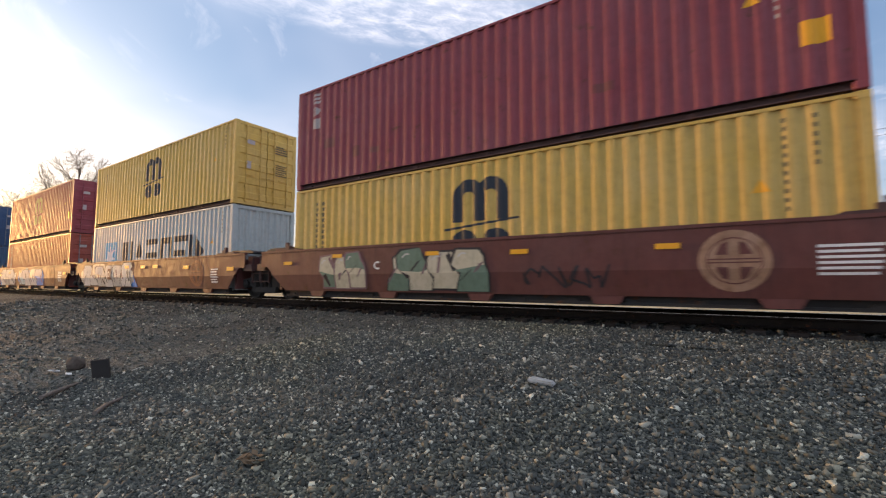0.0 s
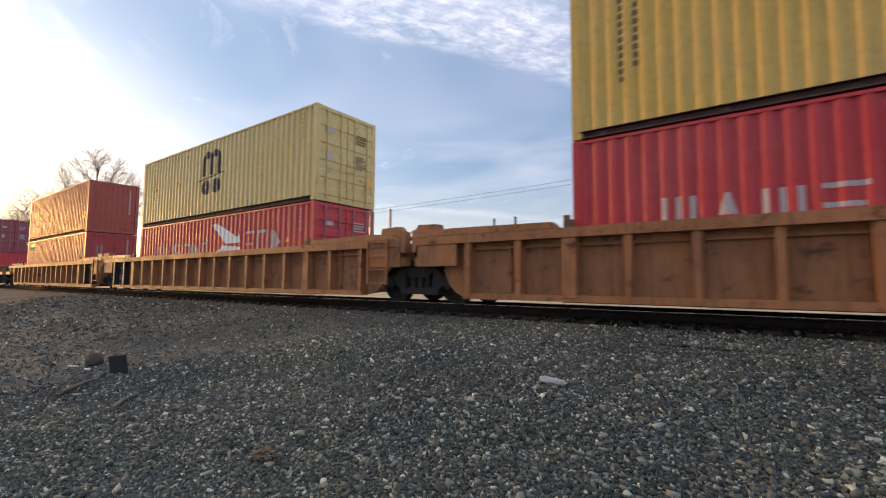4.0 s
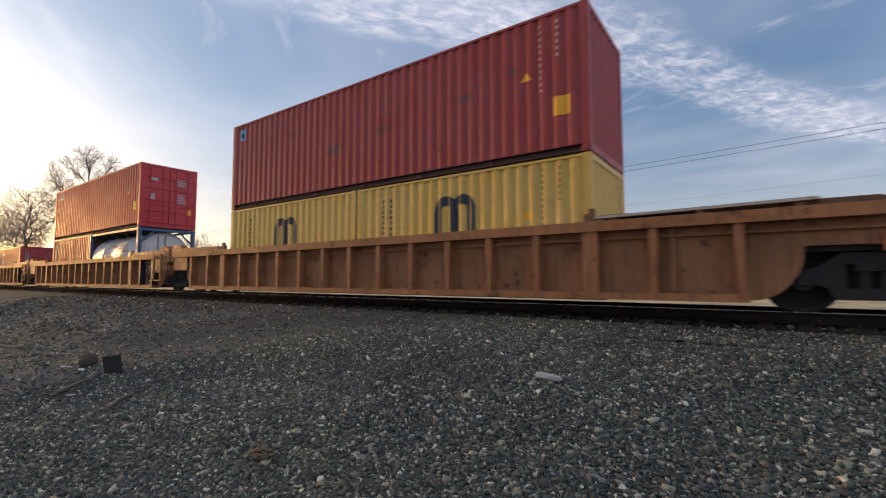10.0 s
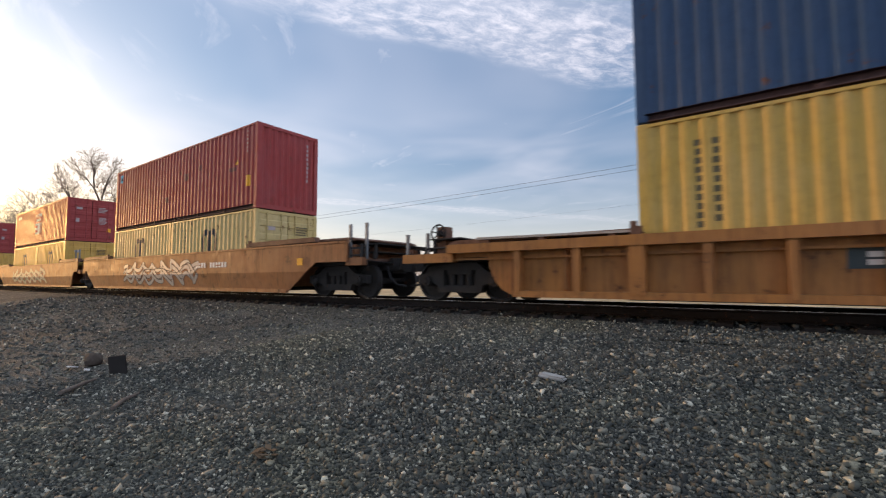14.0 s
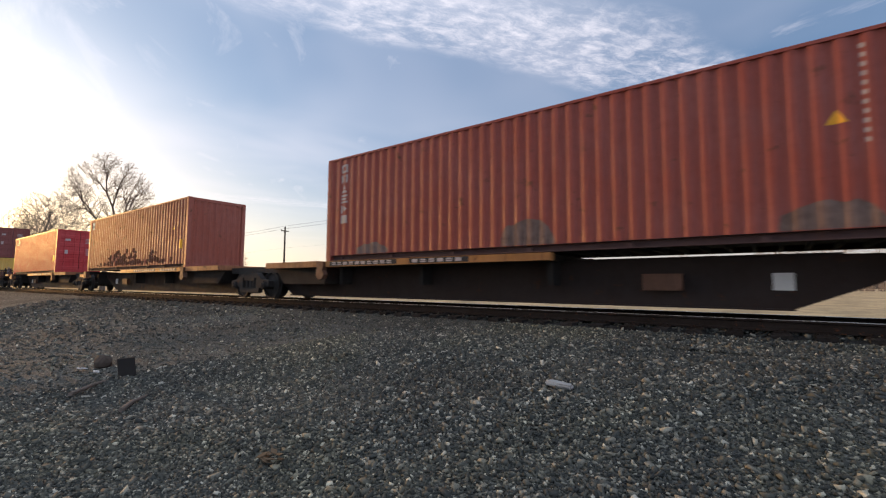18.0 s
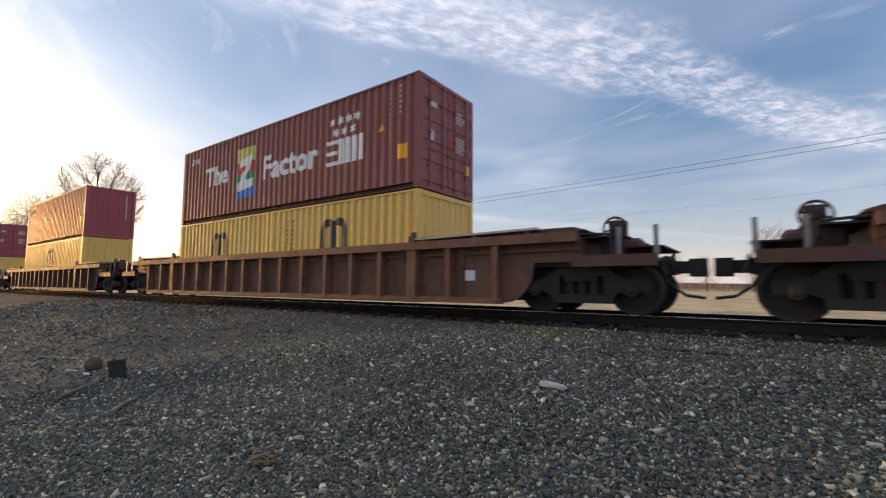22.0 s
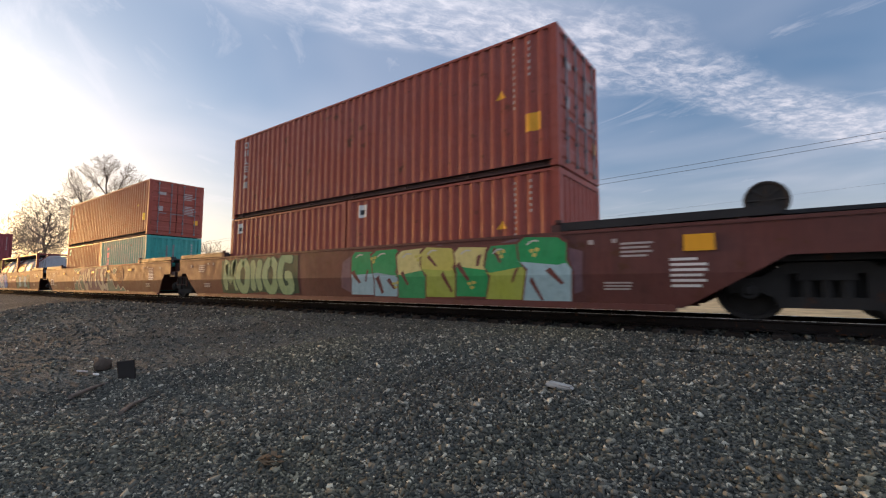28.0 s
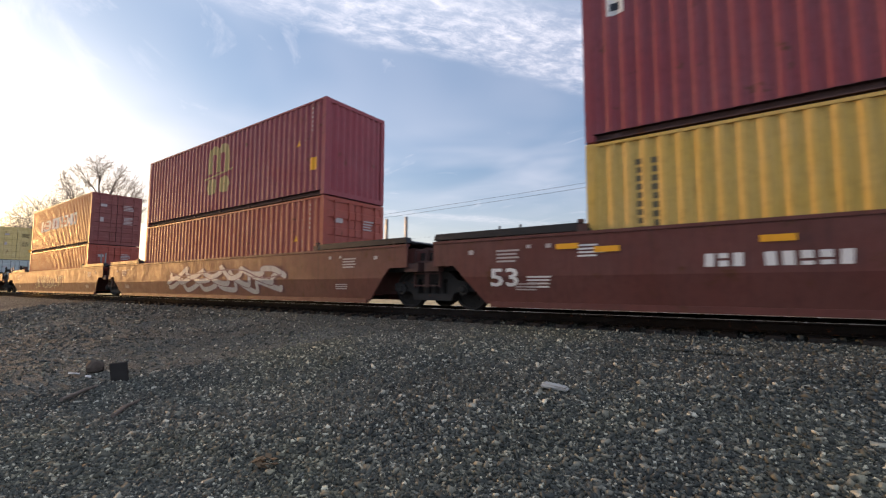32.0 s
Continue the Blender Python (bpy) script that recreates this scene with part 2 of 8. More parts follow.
GRAF = {
    "white": paint("spray_white", (0.52, 0.51, 0.47), 0.6, grain=0.15, streak=0.3),
    "cream": paint("spray_cream", (0.50, 0.44, 0.30), 0.6, grain=0.15, streak=0.3),
    "silver": paint("spray_silver", (0.36, 0.36, 0.34), 0.5, grain=0.15, streak=0.3),
    "black": paint("spray_black", (0.025, 0.024, 0.028), 0.6, streak=0.1),
    "green": paint("spray_green", (0.020, 0.310, 0.100), 0.6, grain=0.12, streak=0.2),
    "pale_green": paint("spray_pale_green", (0.300, 0.420, 0.190), 0.6, grain=0.12, streak=0.25),
    "yellow": paint("spray_yellow", (0.560, 0.500, 0.110), 0.6, grain=0.12, streak=0.2),
    "blue": paint("spray_blue", (0.030, 0.190, 0.560), 0.6, grain=0.12, streak=0.2),
    "ice": paint("spray_ice_blue", (0.330, 0.500, 0.530), 0.6, grain=0.12, streak=0.2),
    "teal": paint("spray_teal", (0.050, 0.300, 0.300), 0.6, grain=0.12, streak=0.2),
    "mauve": paint("spray_mauve", (0.170, 0.095, 0.110), 0.6, grain=0.15, streak=0.3),
    "red": paint("spray_red", (0.420, 0.050, 0.060), 0.6, grain=0.1, streak=0.2),
    "sage": paint("spray_grey_green", (0.125, 0.195, 0.140), 0.6, grain=0.15, streak=0.35),
    "deep_blue": paint("spray_deep_blue", (0.025, 0.050, 0.130), 0.6, grain=0.1, streak=0.2),
    "deep_green": paint("spray_bottle_green", (0.030, 0.075, 0.040), 0.6, grain=0.12, streak=0.2),
    "tan": paint("spray_tan", (0.330, 0.190, 0.095), 0.6, grain=0.2, streak=0.3),
    "lime": paint("spray_lime", (0.360, 0.420, 0.060), 0.6, grain=0.12, streak=0.2),
    "cream_yellow": paint("spray_cream_yellow", (0.640, 0.560, 0.200), 0.6, grain=0.12, streak=0.2),
    "rust_brown": paint("spray_rust_brown", (0.150, 0.050, 0.040), 0.6, grain=0.12, streak=0.2),
    "deep_teal": paint("spray_deep_teal", (0.020, 0.130, 0.120), 0.6, grain=0.15, streak=0.25),
    "sky": paint("spray_sky_blue", (0.130, 0.400, 0.520), 0.6, grain=0.12, streak=0.2),
    "navy": paint("spray_dark_slate", (0.060, 0.080, 0.085), 0.6, grain=0.1, streak=0.2),
}
UNDERCOAT = paint("bitumen_undercoat", (0.085, 0.046, 0.043), 0.7, rust=0.2, streak=0.2)
SOOTY = paint("sooty_underframe", (0.042, 0.029, 0.025), 0.7, rust=0.15, soot=0.3, spec=0.12)
# dusty steel, made paler: the sky's reflection is put into the colour
DUSTY_SHEEN = paint("dusty_cover_sky_sheen", (0.40, 0.34, 0.28), 0.6, rust=0.2, streak=0.3)
RAIL_SIDE = paint("rusty_rail", (0.018, 0.014, 0.012), 0.8, spec=0.08, rust=0.1, scale=3)
RAIL_TOP = paint("polished_rail_head", (0.52, 0.51, 0.50), 0.26, metal=1.0, streak=0, grain=0.05)
TIE = paint("creosoted_timber", (0.018, 0.016, 0.015), 0.9, spec=0.08, streak=0, grain=0.25, scale=2, bump=0.15)
BARK = paint("grey_bark", (0.150, 0.120, 0.098), 0.9, streak=0.2, scale=2)
TWIGS = paint("bare_twigs", (0.300, 0.225, 0.165), 0.9, streak=0)
LEAF = paint("dry_leaf", (0.13, 0.085, 0.045), 0.9, streak=0, grain=0.2)
POLE = paint("weathered_pole", (0.085, 0.068, 0.055), 0.85, streak=0.4)
EARTH = paint("dry_earth", (0.075, 0.058, 0.045), 0.95, streak=0, grain=0.2, bump=0.2)
WIRE = paint("dark_wire", (0.06, 0.06, 0.065), 0.5, streak=0)


def ground_material(name, tones, scale, bump, rough=0.9):
    """Loose material: cells of different tone with soft large drifts."""
    mat = bpy.data.materials.new(name)
    mat.use_nodes = True
    nt = mat.node_tree
    bsdf = nt.nodes["Principled BSDF"]
    bsdf.inputs["Roughness"].default_value = rough
    bsdf.inputs["Specular IOR Level"].default_value = 0.25
    co = nt.nodes.new("ShaderNodeTexCoord")
    vo = node(nt, "ShaderNodeTexVoronoi", Scale=scale)
    nt.links.new(co.outputs["Object"], vo.inputs["Vector"])
    rampn = nt.nodes.new("ShaderNodeValToRGB")
    el = rampn.color_ramp.elements
    el[0].color, el[1].color = (*tones[0], 1), (*tones[-1], 1)
    for i, tone in enumerate(tones[1:-1]):
        el.new((i + 1) / (len(tones) - 1)).color = (*tone, 1)
    sep = nt.nodes.new("ShaderNodeSeparateColor")
    nt.links.new(vo.outputs["Color"], sep.inputs[0])
    nt.links.new(sep.outputs[0], rampn.inputs[0])
    big = node(nt, "ShaderNodeTexNoise", Scale=0.35, Detail=6, Roughness=0.65)
    nt.links.new(co.outputs["Object"], big.inputs["Vector"])
    rg = nt.nodes.new("ShaderNodeMapRange")
    for k, x in zip(("From Min", "From Max", "To Min", "To Max"), (0.3, 0.7, 0.55, 1.35)):
        rg.inputs[k].default_value = x
    nt.links.new(big.outputs["Fac"], rg.inputs["Value"])
    mul = nt.nodes.new("ShaderNodeMix")
    mul.data_type, mul.blend_type = "RGBA", "MULTIPLY"
    mul.inputs["Factor"].default_value = 1
    nt.links.new(rampn.outputs[0], mul.inputs["A"])
    nt.links.new(rg.outputs[0], mul.inputs["B"])
    nt.links.new(mul.outputs["Result"], bsdf.inputs["Base Color"])
    bp = node(nt, "ShaderNodeBump", Strength=bump, Distance=0.03)
    nt.links.new(vo.outputs["Distance"], bp.inputs["Height"])
    nt.links.new(bp.outputs[0], bsdf.inputs["Normal"])
    return mat


def stone_material(name="crushed_stone", shade_factor=1.0):
    """Crushed stone: one tone a stone, mostly grey, a few pale and a few warm. A factor below 1 puts shade into the
    colour.
    """
    mat = bpy.data.materials.new(name)
    mat.use_nodes = True
    nt = mat.node_tree
    bsdf = nt.nodes["Principled BSDF"]
    bsdf.inputs["Roughness"].default_value = 0.85
    bsdf.inputs["Specular IOR Level"].default_value = 0.22
    geo = nt.nodes.new("ShaderNodeNewGeometry")
    rampn = nt.nodes.new("ShaderNodeValToRGB")
    el = rampn.color_ramp.elements
    el[0].color, el[1].color = (0.060, 0.065, 0.070, 1), (0.85, 0.82, 0.77, 1)
    for p, c in ((0.30, (0.105, 0.113, 0.118)), (0.55, (0.165, 0.170, 0.168)), (0.72, (0.145, 0.142, 0.126)),
                 (0.80, (0.270, 0.265, 0.250)), (0.92, (0.37, 0.36, 0.33)), (0.96, (0.58, 0.56, 0.52))):
        el.new(p).color = (*c, 1)
    nt.links.new(geo.outputs["Random Per Island"], rampn.inputs[0])
    co = nt.nodes.new("ShaderNodeTexCoord")
    big = node(nt, "ShaderNodeTexNoise", Scale=0.33, Detail=5, Roughness=0.6)
    nt.links.new(co.outputs["Object"], big.inputs["Vector"])
    tint = nt.nodes.new("ShaderNodeValToRGB")
    te = tint.color_ramp.elements
    te[0].position, te[0].color = 0.38, (0.47 * shade_factor, 0.475 * shade_factor, 0.42 * shade_factor, 1)
    te[1].position, te[1].color = 0.64, (0.68 * shade_factor, 0.66 * shade_factor, 0.51 * shade_factor, 1)
    te.new(0.5).color = (0.615 * shade_factor, 0.615 * shade_factor, 0.535 * shade_factor, 1)
    nt.links.new(big.outputs["Fac"], tint.inputs[0])
    mul = nt.nodes.new("ShaderNodeMix")
    mul.data_type, mul.blend_type = "RGBA", "MULTIPLY"
    mul.inputs["Factor"].default_value = 1
    nt.links.new(rampn.outputs[0], mul.inputs["A"])
    nt.links.new(tint.outputs[0], mul.inputs["B"])
    fine = node(nt, "ShaderNodeTexNoise", Scale=90, Detail=3)
    nt.links.new(co.outputs["Object"], fine.inputs["Vector"])
    mul2 = nt.nodes.new("ShaderNodeMix")
    mul2.data_type, mul2.blend_type = "RGBA", "OVERLAY"
    mul2.inputs["Factor"].default_value = 0.45
    nt.links.new(mul.outputs["Result"], mul2.inputs["A"])
    nt.links.new(fine.outputs["Fac"], mul2.inputs["B"])
    nt.links.new(mul2.outputs["Result"], bsdf.inputs["Base Color"])
    return mat


GRIT = ground_material("dark_grit", [(0.030, 0.032, 0.027), (0.052, 0.055, 0.047), (0.082, 0.084, 0.072), (0.17, 0.17, 0.15)], 44, 0.8)
# near-black grit: the shade below the cars is put into its colour
SHADED_GRIT = ground_material("shaded_track_grit", [(0.014, 0.013, 0.012), (0.024, 0.022, 0.019), (0.040, 0.036, 0.031)], 30, 0.8)
FIELD = ground_material("dry_grass_field", [(0.46, 0.31, 0.15), (0.54, 0.38, 0.19), (0.40, 0.27, 0.13)], 3.0, 0.5)
PALE_GRAVEL = ground_material("pale_gravel", [(0.40, 0.35, 0.29), (0.48, 0.43, 0.36), (0.56, 0.51, 0.44)], 22, 0.6)
STONE = stone_material()
# the same stone at 0.45: a shaded copy for under the train
SHADED_STONE = stone_material("shaded_ballast", 0.45)

# ---- building helpers ----
TRACK_Y, RAIL_Z = 9.25, 1.12    # middle of the track, top of the rails
W = 2.438                       # a container's width
MESHES = {}


def box(bm, x0, x1, y0, y1, z0, z1):
    v = [bm.verts.new((x, y, z)) for x in (x0, x1) for y in (y0, y1) for z in (z0, z1)]
    for a, b, c, d in ((0, 1, 3, 2), (4, 6, 7, 5), (0, 4, 5, 1), (2, 3, 7, 6), (0, 2, 6, 4), (1, 5, 7, 3)):
        bm.faces.new((v[a], v[b], v[c], v[d]))
    return v


def prism(bm, pts, y0, y1, flip=False):
    """A plate with the outline pts in the xz plane, from y0 to y1."""
    a = [bm.verts.new((x, y0, z)) for x, z in pts]
    b = [bm.verts.new((x, y1, z)) for x, z in pts]
    bm.faces.new(a)
    bm.faces.new(b[::-1])
    n = len(pts)
    for i in range(n):
        j = (i + 1) % n
        bm.faces.new((a[j], a[i], b[i], b[j]))


def tube(bm, p, q, r0, r1=None, n=8, caps=True):
    """A round bar from p to q."""
    p, q = Vector(p), Vector(q)
    r1 = r0 if r1 is None else r1
    ax = (q - p).normalized()
    s = ax.orthogonal().normalized()
    t = ax.cross(s)
    rings = []
    for c, r in ((p, r0), (q, r1)):
        rings.append([bm.verts.new(c + r * (math.cos(2 * math.pi * i / n) * s + math.sin(2 * math.pi * i / n) * t)) for i in range(n)])
    for i in range(n):
        j = (i + 1) % n
        bm.faces.new((rings[0][i], rings[0][j], rings[1][j], rings[1][i]))
    if caps:
        bm.faces.new(rings[0][::-1])
        bm.faces.new(rings[1])


def lathe(bm, prof, axis_y=0.0, n=24):
    """A body turned round the y axis from (radius, y) pairs."""
    rings = []
    for r, y in prof:
        rings.append([bm.verts.new((r * math.cos(2 * math.pi * i / n), y, r * math.sin(2 * math.pi * i / n))) for i in range(n)])
    for a, b in zip(rings, rings[1:]):
        for i in range(n):
            j = (i + 1) % n
            bm.faces.new((a[i], a[j], b[j], b[i]))
    bm.faces.new(rings[0])
    bm.faces.new(rings[-1][::-1])


def mesh_of(name, bm, mat=None, smooth=False):
    bmesh.ops.recalc_face_normals(bm, faces=bm.faces)
    me = bpy.data.meshes.new(name)
    bm.to_mesh(me)
    bm.free()
    me.materials.append(mat)
    if smooth:
        me.polygons.foreach_set("use_smooth", [True] * len(me.polygons))
    return me


def part(name, bm, material, parent, label="", smooth=False):
    """Links a bmesh as one mesh object under a thing or part."""
    ob = new(name, mesh_of(name, bm, material, smooth))
    ob.parent = parent
    return tagged(ob, label, kind="stuff" if name == "small_print" else "")


def share(name, me, material, parent, m=None, label=""):
    """One more object on a mesh that others use too, with its own paint."""
    ob = new(name, me)
    ob.parent = parent
    if m is not None:
        ob.matrix_local = m
    if material is not None and me.materials[0] is not material:
        ob.material_slots[0].link = "OBJECT"
        ob.material_slots[0].material = material
    return tagged(ob, label)


def cached(key, build, mat=None, smooth=False):
    if key not in MESHES:
        bm = bmesh.new()
        build(bm)
        MESHES[key] = mesh_of(key[0], bm, mat, smooth)
    return MESHES[key]


def thing(name, label, category, group="", kind="", at=(0, 0, 0)):
    ob = new(name)
    ob.empty_display_size = 0.3
    ob.location = at
    return tagged(ob, label, category, group, kind)


def ground_height(x, y):
    """The bank: flat where the camera stands, rising to the ballast crest, down to the field behind."""
    if y < 1.6:
        z = 0.0
    elif y < 7.25:
        u = (y - 1.6) / 5.65
        z = 0.76 * (0.34 * u + 0.66 * u * u * (3 - 2 * u))
    elif y < 8.1:
        z = 0.76 + 0.14 * max(0.0, (y - 7.55) / 0.55)
    elif y < 11.3:
        z = 0.90
    elif y < 13.2:
        z = 0.90 - 0.40 * (y - 11.3) / 1.9
    else:
        z = 0.50
    # a shallow wheel track runs along the foot of the bank
    if y < 7.0:
        z += 0.035 * math.sin(x * 0.55 + y * 0.7) * min(1, max(0, (7.0 - y) / 2)) + 0.03 * math.sin(x * 1.3 - y * 1.9)
    return z


def build_ground():
    bm = bmesh.new()
    xs = sorted(set([-900, -500, -300, -200, -140, -100, -75] + [-60 + 0.75 * i for i in range(120)] + [35, 45, 60, 90, 150, 300, 600, 900]))
    ys = sorted(set([-900, -400, -150, -60, -25, -10, -4, -1] + [0.4 * i for i in range(36)] + [7.25, 7.55, 8.1, 11.3, 13.2, 12.6, 18, 20, 27, 40, 70, 120, 220, 400, 900]))
    grid = [[bm.verts.new((x, y, ground_height(x, y))) for y in ys] for x in xs]
    for i in range(len(xs) - 1):
        for j in range(len(ys) - 1):
            f = bm.faces.new((grid[i][j], grid[i + 1][j], grid[i + 1][j + 1], grid[i][j + 1]))
            yc = (ys[j] + ys[j + 1]) / 2
            # index 3 is the strip whose colour holds the train's shade
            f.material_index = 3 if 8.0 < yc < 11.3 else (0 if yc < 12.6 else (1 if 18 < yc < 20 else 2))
            f.smooth = True
    me = mesh_of("ground", bm, GRIT)
    me.materials.append(PALE_GRAVEL)
    me.materials.append(FIELD)
    me.materials.append(SHADED_GRIT)
    tagged(new("ground", me), "grey gravel bank below the track, pale gravel and dry field behind", "ground", kind="structure")


def scatter(name, pts, sizes, mat, label, rng, flat=0.62, z=None):
    """Many angular stones in one mesh: jittered six-sided blocks."""
    n = len(pts)
    cube = np.array([[x, y, q] for x in (-1, 1) for y in (-1, 1) for q in (-1, 1)], float)
    tri = np.array([[0, 1, 3], [0, 3, 2], [4, 6, 7], [4, 7, 5], [0, 4, 5], [0, 5, 1], [2, 3, 7], [2, 7, 6], [0, 2, 6], [0, 6, 4], [1, 5, 7], [1, 7, 3]])
    v = cube[None] * rng.uniform(0.55, 1.0, (n, 8, 3))
    v *= sizes[:, None, None] * rng.uniform((0.8, 0.5, 0.28), (1.6, 0.95, flat), (n, 3))[:, None, :]
    q = rng.normal(0, 1, (n, 4)) * np.array([1.0, 0.36, 0.36, 1.0])
    q /= np.linalg.norm(q, axis=1)[:, None]
    w, a, b, c = q.T
    rot = np.stack([1 - 2 * (b * b + c * c), 2 * (a * b - c * w), 2 * (a * c + b * w), 2 * (a * b + c * w), 1 - 2 * (a * a + c * c),
                    2 * (b * c - a * w), 2 * (a * c - b * w), 2 * (b * c + a * w), 1 - 2 * (a * a + b * b)], 1).reshape(n, 3, 3)
    v = np.einsum("nij,nkj->nki", rot, v) + pts[:, None, :]
    faces = (tri[None] + 8 * np.arange(n)[:, None, None]).reshape(-1, 3)
    me = bpy.data.meshes.new(name)
    me.vertices.add(8 * n)
    me.vertices.foreach_set("co", v.reshape(-1))
    me.loops.add(len(faces) * 3)
    me.loops.foreach_set("vertex_index", faces.reshape(-1))
    me.polygons.add(len(faces))
    me.polygons.foreach_set("loop_start", np.arange(0, len(faces) * 3, 3))
    me.polygons.foreach_set("loop_total", np.full(len(faces), 3))
    me.update(calc_edges=True)
    me.validate()
    me.materials.append(mat)
    return tagged(new(name, me), label, "gravel", kind="stuff")


def build_stones():
    rng = np.random.default_rng(5)
    # crushed stone lies densest on the bank in front of the rails
    r = np.concatenate([rng.uniform(2.0 ** 2, 9.0 ** 2, 135000) ** 0.5, rng.uniform(8.5, 30, 42000)])
    az = np.radians(rng.uniform(-15, 86, len(r)))
    x, y = -r * np.sin(az), r * np.cos(az)
    keep = (y > 0.6) & (y < 7.96)
    x, y = x[keep], y[keep]
    z = np.array([ground_height(a, b) for a, b in zip(x, y)])
    size = rng.uniform(0.009, 0.023, len(x)) * np.clip(1 + 0.055 * (np.hypot(x, y) - 8), 1, 1.9) * np.where(rng.random(len(x)) < 0.05, 1.8, 1.0)
    scatter("bank_gravel", np.stack([x, y, z + size * 0.3], 1), size, STONE, "loose grey crushed stone with a few pale pebbles", rng)
    # stones round the sleepers carry the train's shade in their darker tone
    n = 19000
    x = rng.uniform(-38, 10, n)
    y = rng.uniform(8.02, 11.6, n)
    z = np.array([ground_height(a, b) for a, b in zip(x, y)])
    size = rng.uniform(0.018, 0.04, n)
    scatter("track_ballast", np.stack([x, y, z + size * 0.35], 1), size, SHADED_STONE, "ballast stones around the sleepers, coloured dark for the shade under the train", rng)


build_ground()
build_stones()


def build_track():
    root = thing("railway_track", "steel rails on dark wooden sleepers in grey ballast", "railway track", kind="structure")
    foot, head = RAIL_Z - 0.172, RAIL_Z
    for side in (-1, 1):
        yc = TRACK_Y + side * 0.753
        bm = bmesh.new()
        prof = [(-0.07, foot), (0.07, foot), (0.07, foot + 0.012), (0.012, foot + 0.035), (0.010, head - 0.045), (0.034, head - 0.034),
                (0.036, head - 0.006), (-0.036, head - 0.006), (-0.034, head - 0.034), (-0.010, head - 0.045), (-0.012, foot + 0.035), (-0.07, foot + 0.012)]
        ends = [[bm.verts.new((x, yc + a, b)) for a, b in prof] for x in (-400, 300)]
        n = len(prof)
        for i in range(n):
            j = (i + 1) % n
            bm.faces.new((ends[0][i], ends[0][j], ends[1][j], ends[1][i]))
        rail = part("rail", bm, RAIL_SIDE, root, "rusty steel rail")
        bm = bmesh.new()
        box(bm, -400, 300, yc - 0.031, yc + 0.031, head - 0.005, head)
        part("rail_head", bm, RAIL_TOP, rail, "polished running surface")
    tie = cached(("sleeper",), lambda bm: box(bm, -0.115, 0.115, -1.30, 1.30, -0.17, 0.0), TIE)
    plate = cached(("tie_plate",), lambda bm: (box(bm, -0.09, 0.09, -0.17, 0.17, 0, 0.014), box(bm, -0.06, -0.035, -0.125, -0.09, 0.014, 0.045), box(bm, 0.035, 0.06, -0.125, -0.09, 0.014, 0.045)), RAIL_SIDE)
    rng = random.Random(3)
    for i in range(150):
        x = -66 + 0.52 * i + rng.uniform(-0.03, 0.03)
        s = share("sleeper", tie, None, root, pose(x, TRACK_Y + rng.uniform(-0.04, 0.04), foot - 0.012, 0, 0, rng.uniform(-0.6, 0.6)))
        if i > 60:
            share("tie_plate", plate, None, s, pose(0, -0.753, 0))
    bm = bmesh.new()
    for i in range(500):
        x = -66.5 - 0.52 * i
        box(bm, x - 0.115, x + 0.115, TRACK_Y - 1.3, TRACK_Y + 1.3, foot - 0.18, foot - 0.012)
    tagged(part("far_sleepers", bm, TIE, root, "dark wooden sleepers far along the track"), kind="stuff")


build_track()


